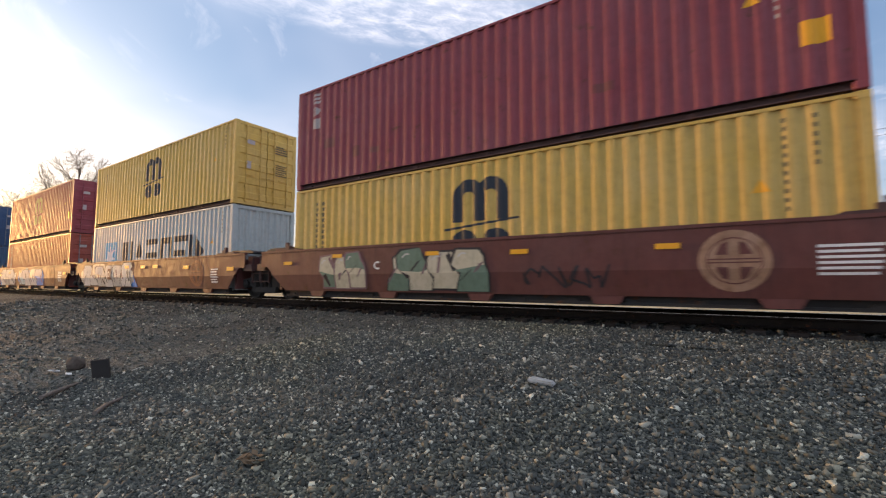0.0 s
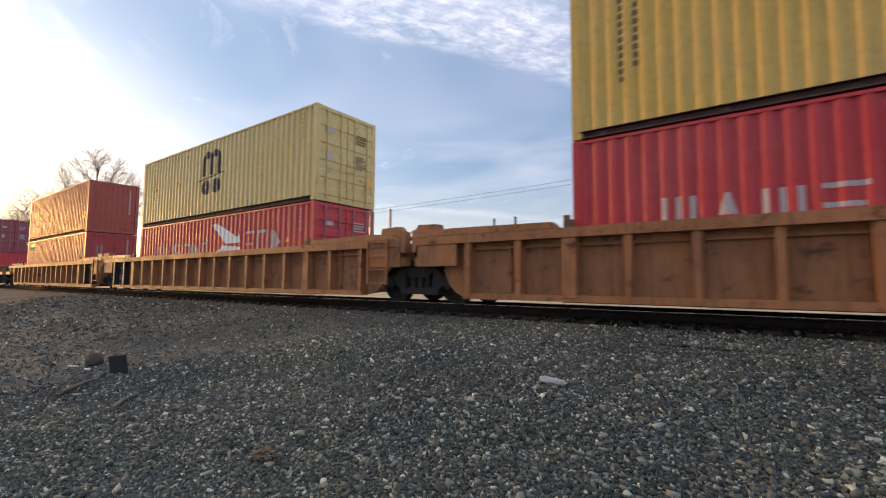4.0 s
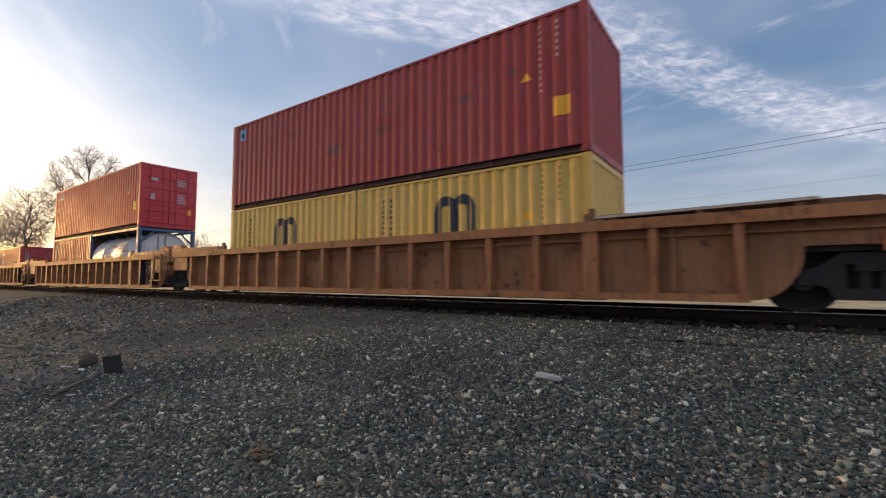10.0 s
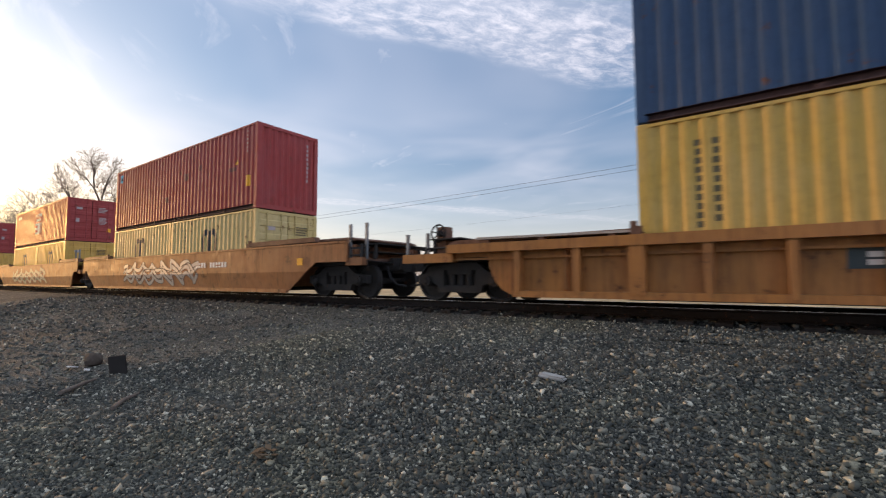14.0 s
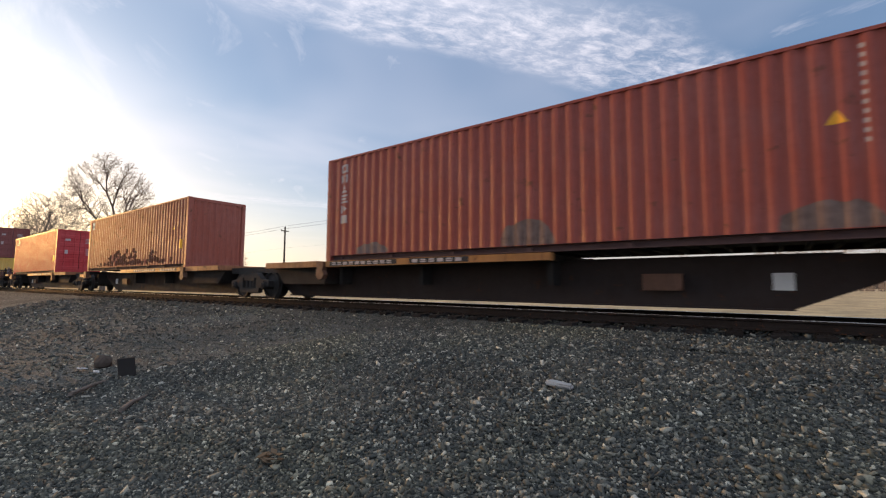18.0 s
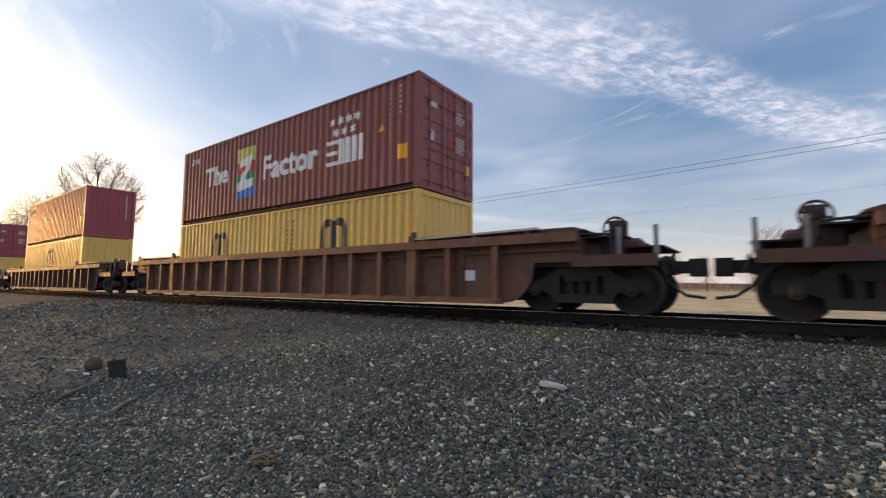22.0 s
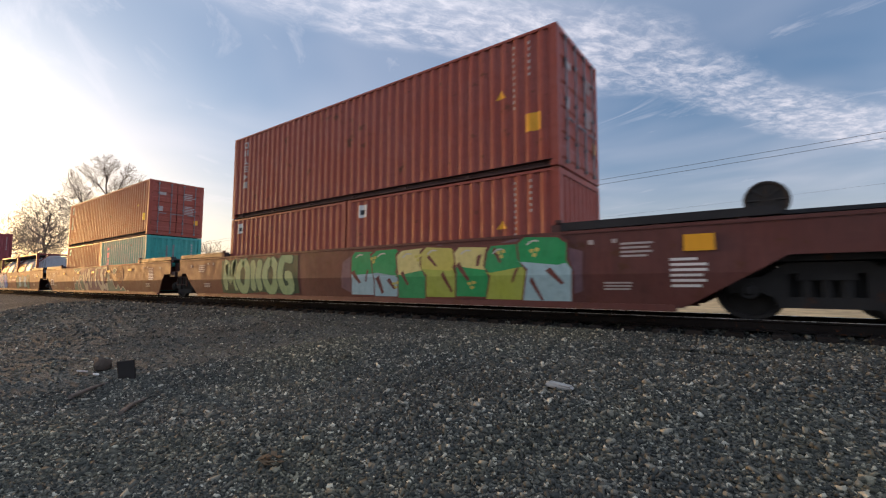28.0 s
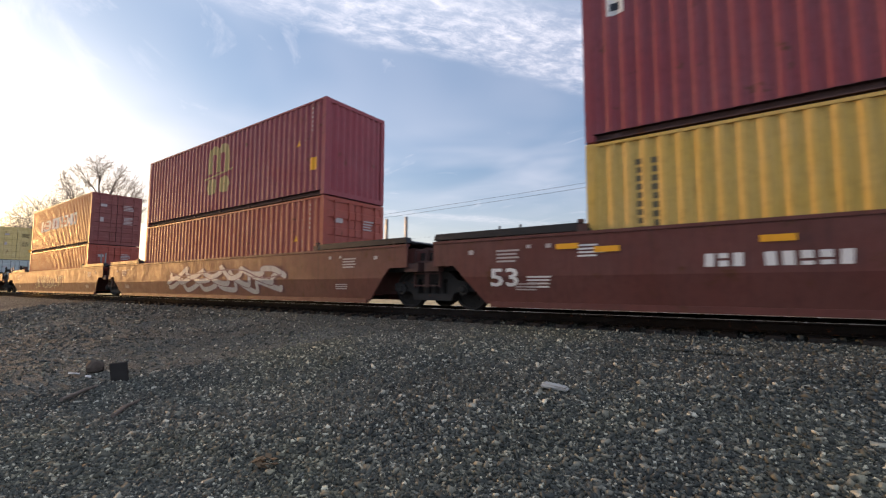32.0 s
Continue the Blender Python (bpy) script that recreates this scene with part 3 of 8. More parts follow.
# ---- trees, field edge, line poles ----
def tree_mesh(seed, height, radius, tips, tip_r=0.012):
    """A leafless tree: the trunk and limbs divide towards many tips that fill a rounded, uneven crown."""
    rng = random.Random(seed)
    wood, twig = bmesh.new(), bmesh.new()
    mid = Vector((0, 0, height - radius * 0.92))
    ends = []
    while len(ends) < tips:
        v = Vector((rng.uniform(-1, 1), rng.uniform(-1, 1), rng.uniform(-0.85, 1)))
        if 0.15 < v.length < 1 and rng.random() < 0.35 + 0.65 * v.length ** 2:
            bulge = 1 + 0.10 * noise.noise(v.normalized() * 2.3 + Vector((seed, 0, 0)))
            ends.append(mid + Vector((v.x, v.y, v.z * 1.12)) * radius * bulge)

    def branch(p, pts, depth):
        n = len(pts)
        if n <= 2:
            for e in pts:
                k = p.lerp(e, 0.5) + Vector((rng.uniform(-1, 1), rng.uniform(-1, 1), rng.uniform(-0.3, 1))) * 0.10
                tube(twig, p, k, tip_r, tip_r * 0.8, 3, caps=False)
                tube(twig, k, e, tip_r * 0.8, tip_r * 0.45, 3, caps=False)
                for _ in range(2):
                    side = (e - p) * rng.uniform(0.3, 0.5) + Vector((rng.uniform(-1, 1), rng.uniform(-1, 1), rng.uniform(-0.6, 1))) * 0.3
                    tube(twig, k, k + side, tip_r * 0.6, tip_r * 0.4, 3, caps=False)
            return
        c = sum(pts, Vector()) / n
        q = p + (c - p) * rng.uniform(0.26, 0.40) + Vector((rng.uniform(-1, 1), rng.uniform(-1, 1), rng.uniform(-0.2, 0.6))) * 0.035 * (c - p).length
        r0, r1 = tip_r * n ** 0.35 * 1.02, tip_r * n ** 0.35 * 0.90
        big = n > 40
        tube(wood if big else twig, p, q, r0, r1, 7 if n > 150 else (5 if big else 3), caps=False)
        spread = [max(abs(e[i] - c[i]) for e in pts) for i in range(3)]
        ax = Vector([rng.uniform(0.6, 1.0) * s_ * rng.choice((-1, 1)) for s_ in spread]).normalized()
        pts = sorted(pts, key=lambda e: (e - c).dot(ax))
        cut = int(n * rng.uniform(0.36, 0.64)) or 1
        branch(q, pts[:cut], depth + 1)
        branch(q, pts[cut:], depth + 1)

    fork = Vector((rng.uniform(-0.2, 0.2), rng.uniform(-0.2, 0.2), height * 0.26))
    r = tip_r * tips ** 0.36
    tube(wood, (0, 0, -0.3), fork * 0.5, r * 1.5, r * 1.2, 9, caps=False)
    tube(wood, fork * 0.5, fork, r * 1.2, r * 1.05, 9, caps=False)
    branch(fork, ends, 0)
    return mesh_of("trunk", wood, BARK), mesh_of("crown", twig, TWIGS)


def tree(meshes, x, y, z, scale, turn, label, group):
    t = thing("bare_tree", label, "tree", group)
    t.matrix_world = pose(x, y, z, 0, 0, turn) @ Matrix.Scale(scale, 4)
    share("trunk", meshes[0], None, t)
    share("crown", meshes[1], None, t, label="fine leafless twigs")
    return t


def build_trees():
    big = tree_mesh(5, 14.3, 4.5, 3400, 0.0105)
    mid = tree_mesh(23, 9.0, 3.9, 800, 0.011)
    low = tree_mesh(37, 5.0, 2.4, 260, 0.016)
    tree(big, -57.5, 16.2, 0.4, 1.0, 20, "tall leafless tree with a broad rounded crown", "trees along the field edge")
    tree(big, -74.0, 14.6, 0.4, 0.85, 140, "leafless tree with a broad crown", "trees along the field edge")
    tree(big, -92.0, 17.5, 0.4, 0.80, 250, "leafless tree with a broad crown", "trees along the field edge")
    tree(mid, -110.0, 16.5, 0.4, 1.5, 10, "leafless tree with a broad crown", "trees along the field edge")
    for x, y, s, a in ((-80, 37, 1.0, 10), (-86, 42, 1.1, 80), (-76, 40, 0.8, 200)):
        tree(low, x, y, 0.4, s * 1.7, a, "leafless bush at the edge of the field", "bushes in the field")
    rng = random.Random(8)
    for i in range(46):
        x = -215 + 7.2 * i + rng.uniform(-4, 4)
        y = 150 + rng.uniform(-12, 25)
        tree(mid if rng.random() < 0.6 else low, x, y, 0.4, rng.uniform(0.75, 1.35) * (1.5 if x > 15 else 1.05), rng.uniform(0, 360),
             "small leafless tree in the far hedgerow", "trees of the far hedgerow")
    tree(mid, 2.0, 92, 0.4, 1.25, 30, "leafless tree standing in the field", "trees of the far hedgerow")
    tree(low, 17.0, 90, 0.4, 1.5, 70, "leafless tree standing in the field", "trees of the far hedgerow")


build_trees()


def brush_strip():
    """The far hedgerow: a ragged strip of upright twigs."""
    rng = random.Random(12)
    bm = bmesh.new()
    for i in range(5200):
        x = rng.uniform(-330, 190)
        y = 168 + rng.uniform(-6, 8)
        h = rng.uniform(1.5, 4.2) * (0.7 + 0.5 * math.sin(x * 0.06) ** 2)
        tube(bm, (x, y, 0.3), (x + rng.uniform(-0.7, 0.7), y, 0.3 + h), 0.07, 0.03, 3, caps=False)
    tagged(new("hedgerow_brush", mesh_of("hedgerow_brush", bm, TWIGS)), "grey-brown brush along the far hedgerow", "brush", kind="stuff")
    bm = bmesh.new()
    n, pts = 120, []
    for i in range(n + 1):
        x = -900 + 15 * i
        pts.append((x, 2.2 + 1.6 * noise.noise(Vector((x * 0.02, 3, 0))) + 0.9 * noise.noise(Vector((x * 0.11, 7, 0)))))
    for (x0, h0), (x1, h1) in zip(pts, pts[1:]):
        box(bm, x0, x1 + 0.1, 420, 424, 0.3, (h0 + h1) / 2 + 3.0)
    part_ob = new("distant_wood", mesh_of("distant_wood", bm, BARK))
    tagged(part_ob, "dim line of distant leafless woodland", "woodland", kind="stuff")


brush_strip()


def build_line_poles():
    tops = []
    spots = [(-51.4, 34.0, 9.1), (16.0, 34.0, 10.6), (-104.0, 34.0, 8.6)]
    for x, y, top in spots:
        p = thing("utility_pole", "weathered wooden utility pole with a short crossarm", "utility pole", "poles of the power line", at=(x, y, 0.4))
        bm = bmesh.new()
        tube(bm, (0, 0, -0.2), (0, 0, top - 0.4), 0.15, 0.10, 10)
        part("post", bm, POLE, p)
        bm = bmesh.new()
        box(bm, -0.05, 0.05, -0.55, 0.55, top - 1.0, top - 0.88)
        part("crossarm", bm, POLE, p)
        for yy, zz in ((0.0, top - 0.4), (-0.5, top - 0.88)):
            bm = bmesh.new()
            tube(bm, (0, yy, zz), (0, yy, zz + 0.14), 0.05, 0.035, 8)
            part("insulator", bm, GALV, p, "small pale insulator")
        tops.append((Vector((x, y, 0.4 + top - 0.27)), Vector((x, y - 0.5, 0.4 + top - 0.75)), Vector((x, y - 0.1, 0.4 + top - 3.2))))
    order = [tops[2], tops[0], tops[1], (Vector((70, 34, 11.6)), Vector((70, 33.5, 11.1)), Vector((70, 33.9, 8.4)))]
    for a, b in zip(order, order[1:]):
        for k in (0, 1, 2):
            bm = bmesh.new()
            p, q, n, sag = a[k], b[k], 14, 0.35
            pts = [p.lerp(q, i / n) - Vector((0, 0, sag * 4 * (i / n) * (1 - i / n))) for i in range(n + 1)]
            r = (0.013, 0.013, 0.004)[k]
            rings = [[bm.verts.new(c + Vector((0, r * math.cos(i * math.pi / 2), r * math.sin(i * math.pi / 2)))) for i in range(4)] for c in pts]
            for c, d in zip(rings, rings[1:]):
                for i in range(4):
                    bm.faces.new((c[i], c[(i + 1) % 4], d[(i + 1) % 4], d[i]))
            tagged(new("power_line", mesh_of("power_line", bm, WIRE)), "thin dark overhead wire between poles", "overhead wire", "wires of the power line")


build_line_poles()


def build_litter():
    def put(name, bm, mat, label, category, m):
        ob = new(name, mesh_of(name, bm, mat))
        ob.matrix_world = m
        return tagged(ob, label, category)

    y = 2.80
    bm = bmesh.new()
    box(bm, -0.13, 0.13, -0.02, 0.02, 0.0, 0.33)
    bmesh.ops.bevel(bm, geom=bm.edges[:], offset=0.008, segments=1, affect="EDGES")
    put("steel_plate", bm, IRON, "dark rusty steel plate standing upright in the gravel", "metal plate", pose(-8.43, y, ground_height(-8.43, y) - 0.03, 4, -6, 42))
    bm = bmesh.new()
    bmesh.ops.create_icosphere(bm, subdivisions=2, radius=0.13)
    for v in bm.verts:
        v.co *= 1 + 0.35 * noise.noise(v.co * 9)
        v.co.z *= 0.95
    put("dirt_clod", bm, EARTH, "brown clod of dry earth and weeds", "clod", pose(-9.5, 2.76, ground_height(-9.5, 2.76) + 0.09))
    for x, yy, ln, tn in ((-8.3, 2.36, 1.15, 134), (-6.85, 2.37, 0.75, 140)):
        bm = bmesh.new()
        tube(bm, (-ln / 2, 0, 0), (0, 0.02, 0.015), 0.03, 0.026, 7)
        tube(bm, (0, 0.02, 0.015), (ln / 2, -0.01, 0), 0.026, 0.018, 7)
        put("fallen_branch", bm, BARK, "dark stick lying on the gravel", "stick", pose(x, yy, ground_height(x, yy) + 0.035, 0, 0, tn))
    bm = bmesh.new()
    box(bm, -0.14, 0.14, -0.08, 0.08, 0, 0.05)
    for v in bm.verts:
        v.co += Vector((noise.noise(v.co * 5), noise.noise(v.co * 7 + Vector((3, 1, 2))), 0)) * 0.05
    bmesh.ops.bevel(bm, geom=bm.edges[:], offset=0.018, segments=2, affect="EDGES")
    put("pale_slab", bm, GRAF["silver"], "flat pale stone slab on the ballast bank", "stone", pose(-1.93, 4.74, ground_height(-1.93, 4.74) + 0.02, 0, 5, 8))
    for x, yy, tn, ln in ((-9.5, 2.48, 110, 0.14), (-9.05, 2.55, 75, 0.08)):
        bm = bmesh.new()
        box(bm, -ln / 2, ln / 2, -0.035, 0.035, 0, 0.02)
        put("white_scrap", bm, WHITE, "white scrap of plastic on the gravel", "scrap", pose(x, yy, ground_height(x, yy) + 0.04, 0, 12, tn))
    rng = random.Random(4)
    bm = bmesh.new()
    for i in range(9):
        a = rng.uniform(0, 6.28)
        c = Vector((rng.uniform(-0.1, 0.1), rng.uniform(-0.08, 0.08), rng.uniform(0.02, 0.06)))
        d = Vector((math.cos(a), math.sin(a), rng.uniform(-0.2, 0.5))) * 0.06
        e = Vector((-math.sin(a), math.cos(a), rng.uniform(-0.3, 0.3))) * 0.03
        up = Vector((0, 0, 0.006))
        lo = [bm.verts.new(c - d), bm.verts.new(c + e), bm.verts.new(c + d), bm.verts.new(c - e)]
        hi = [bm.verts.new(v.co + up) for v in lo]
        bm.faces.new(lo)
        bm.faces.new(hi[::-1])
        for k in range(4):
            bm.faces.new((lo[k], hi[k], hi[(k + 1) % 4], lo[(k + 1) % 4]))
    put("dead_leaves", bm, LEAF, "small heap of dry brown leaves", "leaves", pose(-3.6, 2.33, ground_height(-3.6, 2.33) + 0.02))


build_litter()


# ---- markings ----
def rect(x0, z0, x1, z1):
    return [(x0, z0), (x1, z0), (x1, z1), (x0, z1)]


def blocks(x, z, w, h, n, seed, gap=0.34, t=0.24):
    """A row of n plain blocks, some of them cut in two."""
    rng = random.Random(seed)
    out, step = [], w / n
    bw = step * (1 - gap)
    for i in range(n):
        a, lean = x + i * step, bw * rng.uniform(-0.12, 0.12)
        if rng.random() < 0.45:
            m = z + h * rng.uniform(0.36, 0.56)
            out += [rect(a, z, a + bw, m - h * 0.09), rect(a, m + h * 0.09, a + bw, z + h)]
        else:
            out.append([(a, z), (a + bw, z), (a + bw + lean, z + h), (a + lean, z + h)])
    return out


def column(x, ztop, w, h, n, gap=0.34):
    """n plain bars, one below the other."""
    step = h / n
    return [rect(x + (w * 0.12 if i % 3 == 1 else 0), ztop - i * step - step * (1 - gap), x + w, ztop - i * step) for i in range(n)]


def bars(x, z, w, h, n, seed=0):
    """n thin lines of small print."""
    rng = random.Random(seed)
    step = h / n
    return [rect(x, z + i * step, x + w * rng.uniform(0.6, 1.0), z + i * step + step * 0.5) for i in range(n)]


def comb_mark(xc, z0, w, h):
    """The shipping line's mark as plain shapes: a double arch on three uprights, a slanting line, two rings below."""
    s = w * 0.20
    a, zt, zm = xc - w / 2, z0 + h, z0 + h * 0.44
    mid, r = a + w / 2, (w / 2 + s / 2) / 2
    out = [rect(a, zm, a + s, zt - r), rect(mid - s / 2, zm, mid + s / 2, zt - r), rect(a + w - s, zm, a + w, zt - r)]
    for c0 in (a + r, mid - s / 2 + r):
        n = 8
        for i in range(n if c0 == a + r else 6):
            p, q = math.pi * i / n, math.pi * (i + 1) / n
            out.append([(c0 + (r - s) * math.cos(p), zt - r + (r - s) * math.sin(p)), (c0 + r * math.cos(p), zt - r + r * math.sin(p)),
                        (c0 + r * math.cos(q), zt - r + r * math.sin(q)), (c0 + (r - s) * math.cos(q), zt - r + (r - s) * math.sin(q))])
    out.append([(a - w * 0.16, zm - s * 0.65), (a + w * 1.16, zm - s * 0.05), (a + w * 1.16, zm + s * 0.12), (a - w * 0.16, zm - s * 0.45)])
    for b in (a + w * 0.22, a + w * 0.78):
        q, hh, t = w * 0.24, h * 0.17, s * 0.95
        out += [[(b + (q - t) * math.cos(u), z0 + hh + (hh - t) * math.sin(u)), (b + q * math.cos(u), z0 + hh + hh * math.sin(u)),
                 (b + q * math.cos(v), z0 + hh + hh * math.sin(v)), (b + (q - t) * math.cos(v), z0 + hh + (hh - t) * math.sin(v))]
                for u, v in ((math.pi * i / 6, math.pi * (i + 1) / 6) for i in range(12))]
    return out


def rune(x, z, w, h, k, t=0.24):
    """One plain sign of a row: a hollow frame, uprights, a wedge, level bars or slanting bars; t: its stroke."""
    t, k = t * min(w, h), k % 6
    if k == 0:
        return [rect(x, z, x + t, z + h), rect(x + w - t, z, x + w, z + h), rect(x + t, z, x + w - t, z + t), rect(x + t, z + h - t, x + w - t, z + h)]
    if k == 1:
        return [rect(x + (w - t) * i / 2, z, x + (w - t) * i / 2 + t, z + h) for i in range(3)]
    if k == 2:
        g = h * 0.34
        return [[(x, z), (x + w, z), (x + w * 0.83, z + g * 0.9), (x + w * 0.17, z + g * 0.9)], [(x + w * 0.24, z + g * 1.3), (x + w * 0.76, z + g * 1.3), (x + w * 0.56, z + h), (x + w * 0.44, z + h)]]
    if k == 3:
        return [rect(x, z, x + w, z + t * 0.9), rect(x, z + (h - t) / 2, x + w * 0.9, z + (h + t * 0.8) / 2), rect(x, z + h - t * 0.9, x + w, z + h)]
    if k == 4:
        return [rect(x, z, x + t, z + h), [(x + t * 1.5, z), (x + w, z + h * 0.5), (x + t * 1.5, z + h)]]
    return [rect(x, z, x + w, z + h)]


def star(xc, zc, r, points=7, inner=0.45, turn=90):
    pts = []
    for i in range(points * 2):
        a = radians(turn) + math.pi * i / points
        q = r if i % 2 == 0 else r * inner
        pts.append((xc + q * math.cos(a), zc + q * math.sin(a)))
    return [[(xc, zc), pts[i - 1], pts[i], pts[(i + 1) % len(pts)]] for i in range(0, len(pts), 2)]


def ring(xc, zc, r0, r1, n=24):
    out = []
    for i in range(n):
        a, b = 2 * math.pi * i / n, 2 * math.pi * (i + 1) / n
        out.append([(xc + r0 * math.cos(a), zc + r0 * math.sin(a)), (xc + r1 * math.cos(a), zc + r1 * math.sin(a)),
                    (xc + r1 * math.cos(b), zc + r1 * math.sin(b)), (xc + r0 * math.cos(b), zc + r0 * math.sin(b))])
    return out


def letters(text, x, z, h, width=None, bold=0.0):
    """Outlines of real words and figures in the built-in font, as triangles."""
    cu = bpy.data.curves.new("lettering", "FONT")
    cu.body, cu.size, cu.resolution_u, cu.offset = text, 1.0, 2, bold
    ob = bpy.data.objects.new("lettering", cu)
    scene.collection.objects.link(ob)
    me = bpy.data.meshes.new_from_object(ob.evaluated_get(bpy.context.evaluated_depsgraph_get()))
    bpy.data.objects.remove(ob)
    co = [v.co.copy() for v in me.vertices]
    lo, hi = min(c.x for c in co), max(c.x for c in co)
    zl, zh = min(c.y for c in co), max(c.y for c in co)
    k = h / (zh - zl)
    kx = k if width is None else width / (hi - lo)
    return [[(x + (co[i].x - lo) * kx, z + (co[i].y - zl) * k) for i in p.vertices] for p in me.polygons]


PITCH, DEPTH = 0.278, 0.036
PHASES = ((0.0, 0.0), (0.27, 0.0), (0.5, 1.0), (0.77, 1.0), (1.0, 0.0))


def wave(x, L):
    """How far the corrugated wall lies behind its outer face at x."""
    u = ((x + L / 2 - 0.14) / PITCH) % 1.0
    for (a, da), (b, db) in zip(PHASES, PHASES[1:]):
        if u <= b:
            return DEPTH * (da + (db - da) * (u - a) / (b - a))
    return 0.0


def side_decal(parent, polys, mat, L, name="small_print", label="", lift=0.004):
    """Paint on the corrugated side towards the camera: it follows every fold. The pieces of a logo are parts of their own."""
    if name == "logo" and len(polys) > 1:
        for p in polys:
            side_decal(parent, [p], mat, L, "logo_piece", label, lift)
        return
    bm = bmesh.new()
    for p in polys:
        bm.faces.new([bm.verts.new((x, 0, z)) for x, z in p])
    if name != "small_print":
        bmesh.ops.remove_doubles(bm, verts=bm.verts, dist=1e-4)
    lo, hi = min(v.co.x for v in bm.verts), max(v.co.x for v in bm.verts)
    k = int((lo + L / 2 - 0.14) // PITCH)
    x = -L / 2 + 0.14 + k * PITCH
    while x < hi:
        for f, _ in PHASES[:-1]:
            c = x + f * PITCH
            if lo < c < hi:
                bmesh.ops.bisect_plane(bm, geom=bm.verts[:] + bm.edges[:] + bm.faces[:], dist=1e-5, plane_co=(c, 0, 0), plane_no=(1, 0, 0))
        x += PITCH
    for v in bm.verts:
        v.co.y = -W / 2 + 0.008 + wave(v.co.x, L) - lift
    return part(name, bm, mat, parent, label)


def flat_decal(parent, polys, mat, y, name="small_print", label=""):
    bm = bmesh.new()
    for p in polys:
        bm.faces.new([bm.verts.new((x, y, z)) for x, z in p])
    return part(name, bm, mat, parent, label)


def end_decal(parent, polys, mat, x, name="small_print", label=""):
    """Paint on the end that faces forward; the outlines are given across the width."""
    bm = bmesh.new()
    for p in polys:
        bm.faces.new([bm.verts.new((x, a, z)) for a, z in p])
    return part(name, bm, mat, parent, label)


# ---- shipping containers ----
TRAIN = []                      # things of the train with their place at the start
BOX_LABEL = {
    "maroon": "maroon", "red": "dull red", "oxide": "oxide red", "rusted": "rust-spotted red", "scarlet": "bright red", "plum": "plum brown",
    "yellow": "ochre yellow", "pale_yellow": "pale yellow", "grey": "pale grey", "blue": "dark blue", "steel_blue": "steel blue", "cyan": "worn blue",
    "slate": "slate grey", "teal": "teal green"}


def prism_x(bm, x0, x1, pts):
    """A bar along x with the outline pts across it."""
    a, b = ([bm.verts.new((x, y, z)) for y, z in pts] for x in (x0, x1))
    bm.faces.new(a)
    bm.faces.new(b[::-1])
    for i in range(len(pts)):
        j = (i + 1) % len(pts)
        bm.faces.new((a[j], a[i], b[i], b[j]))


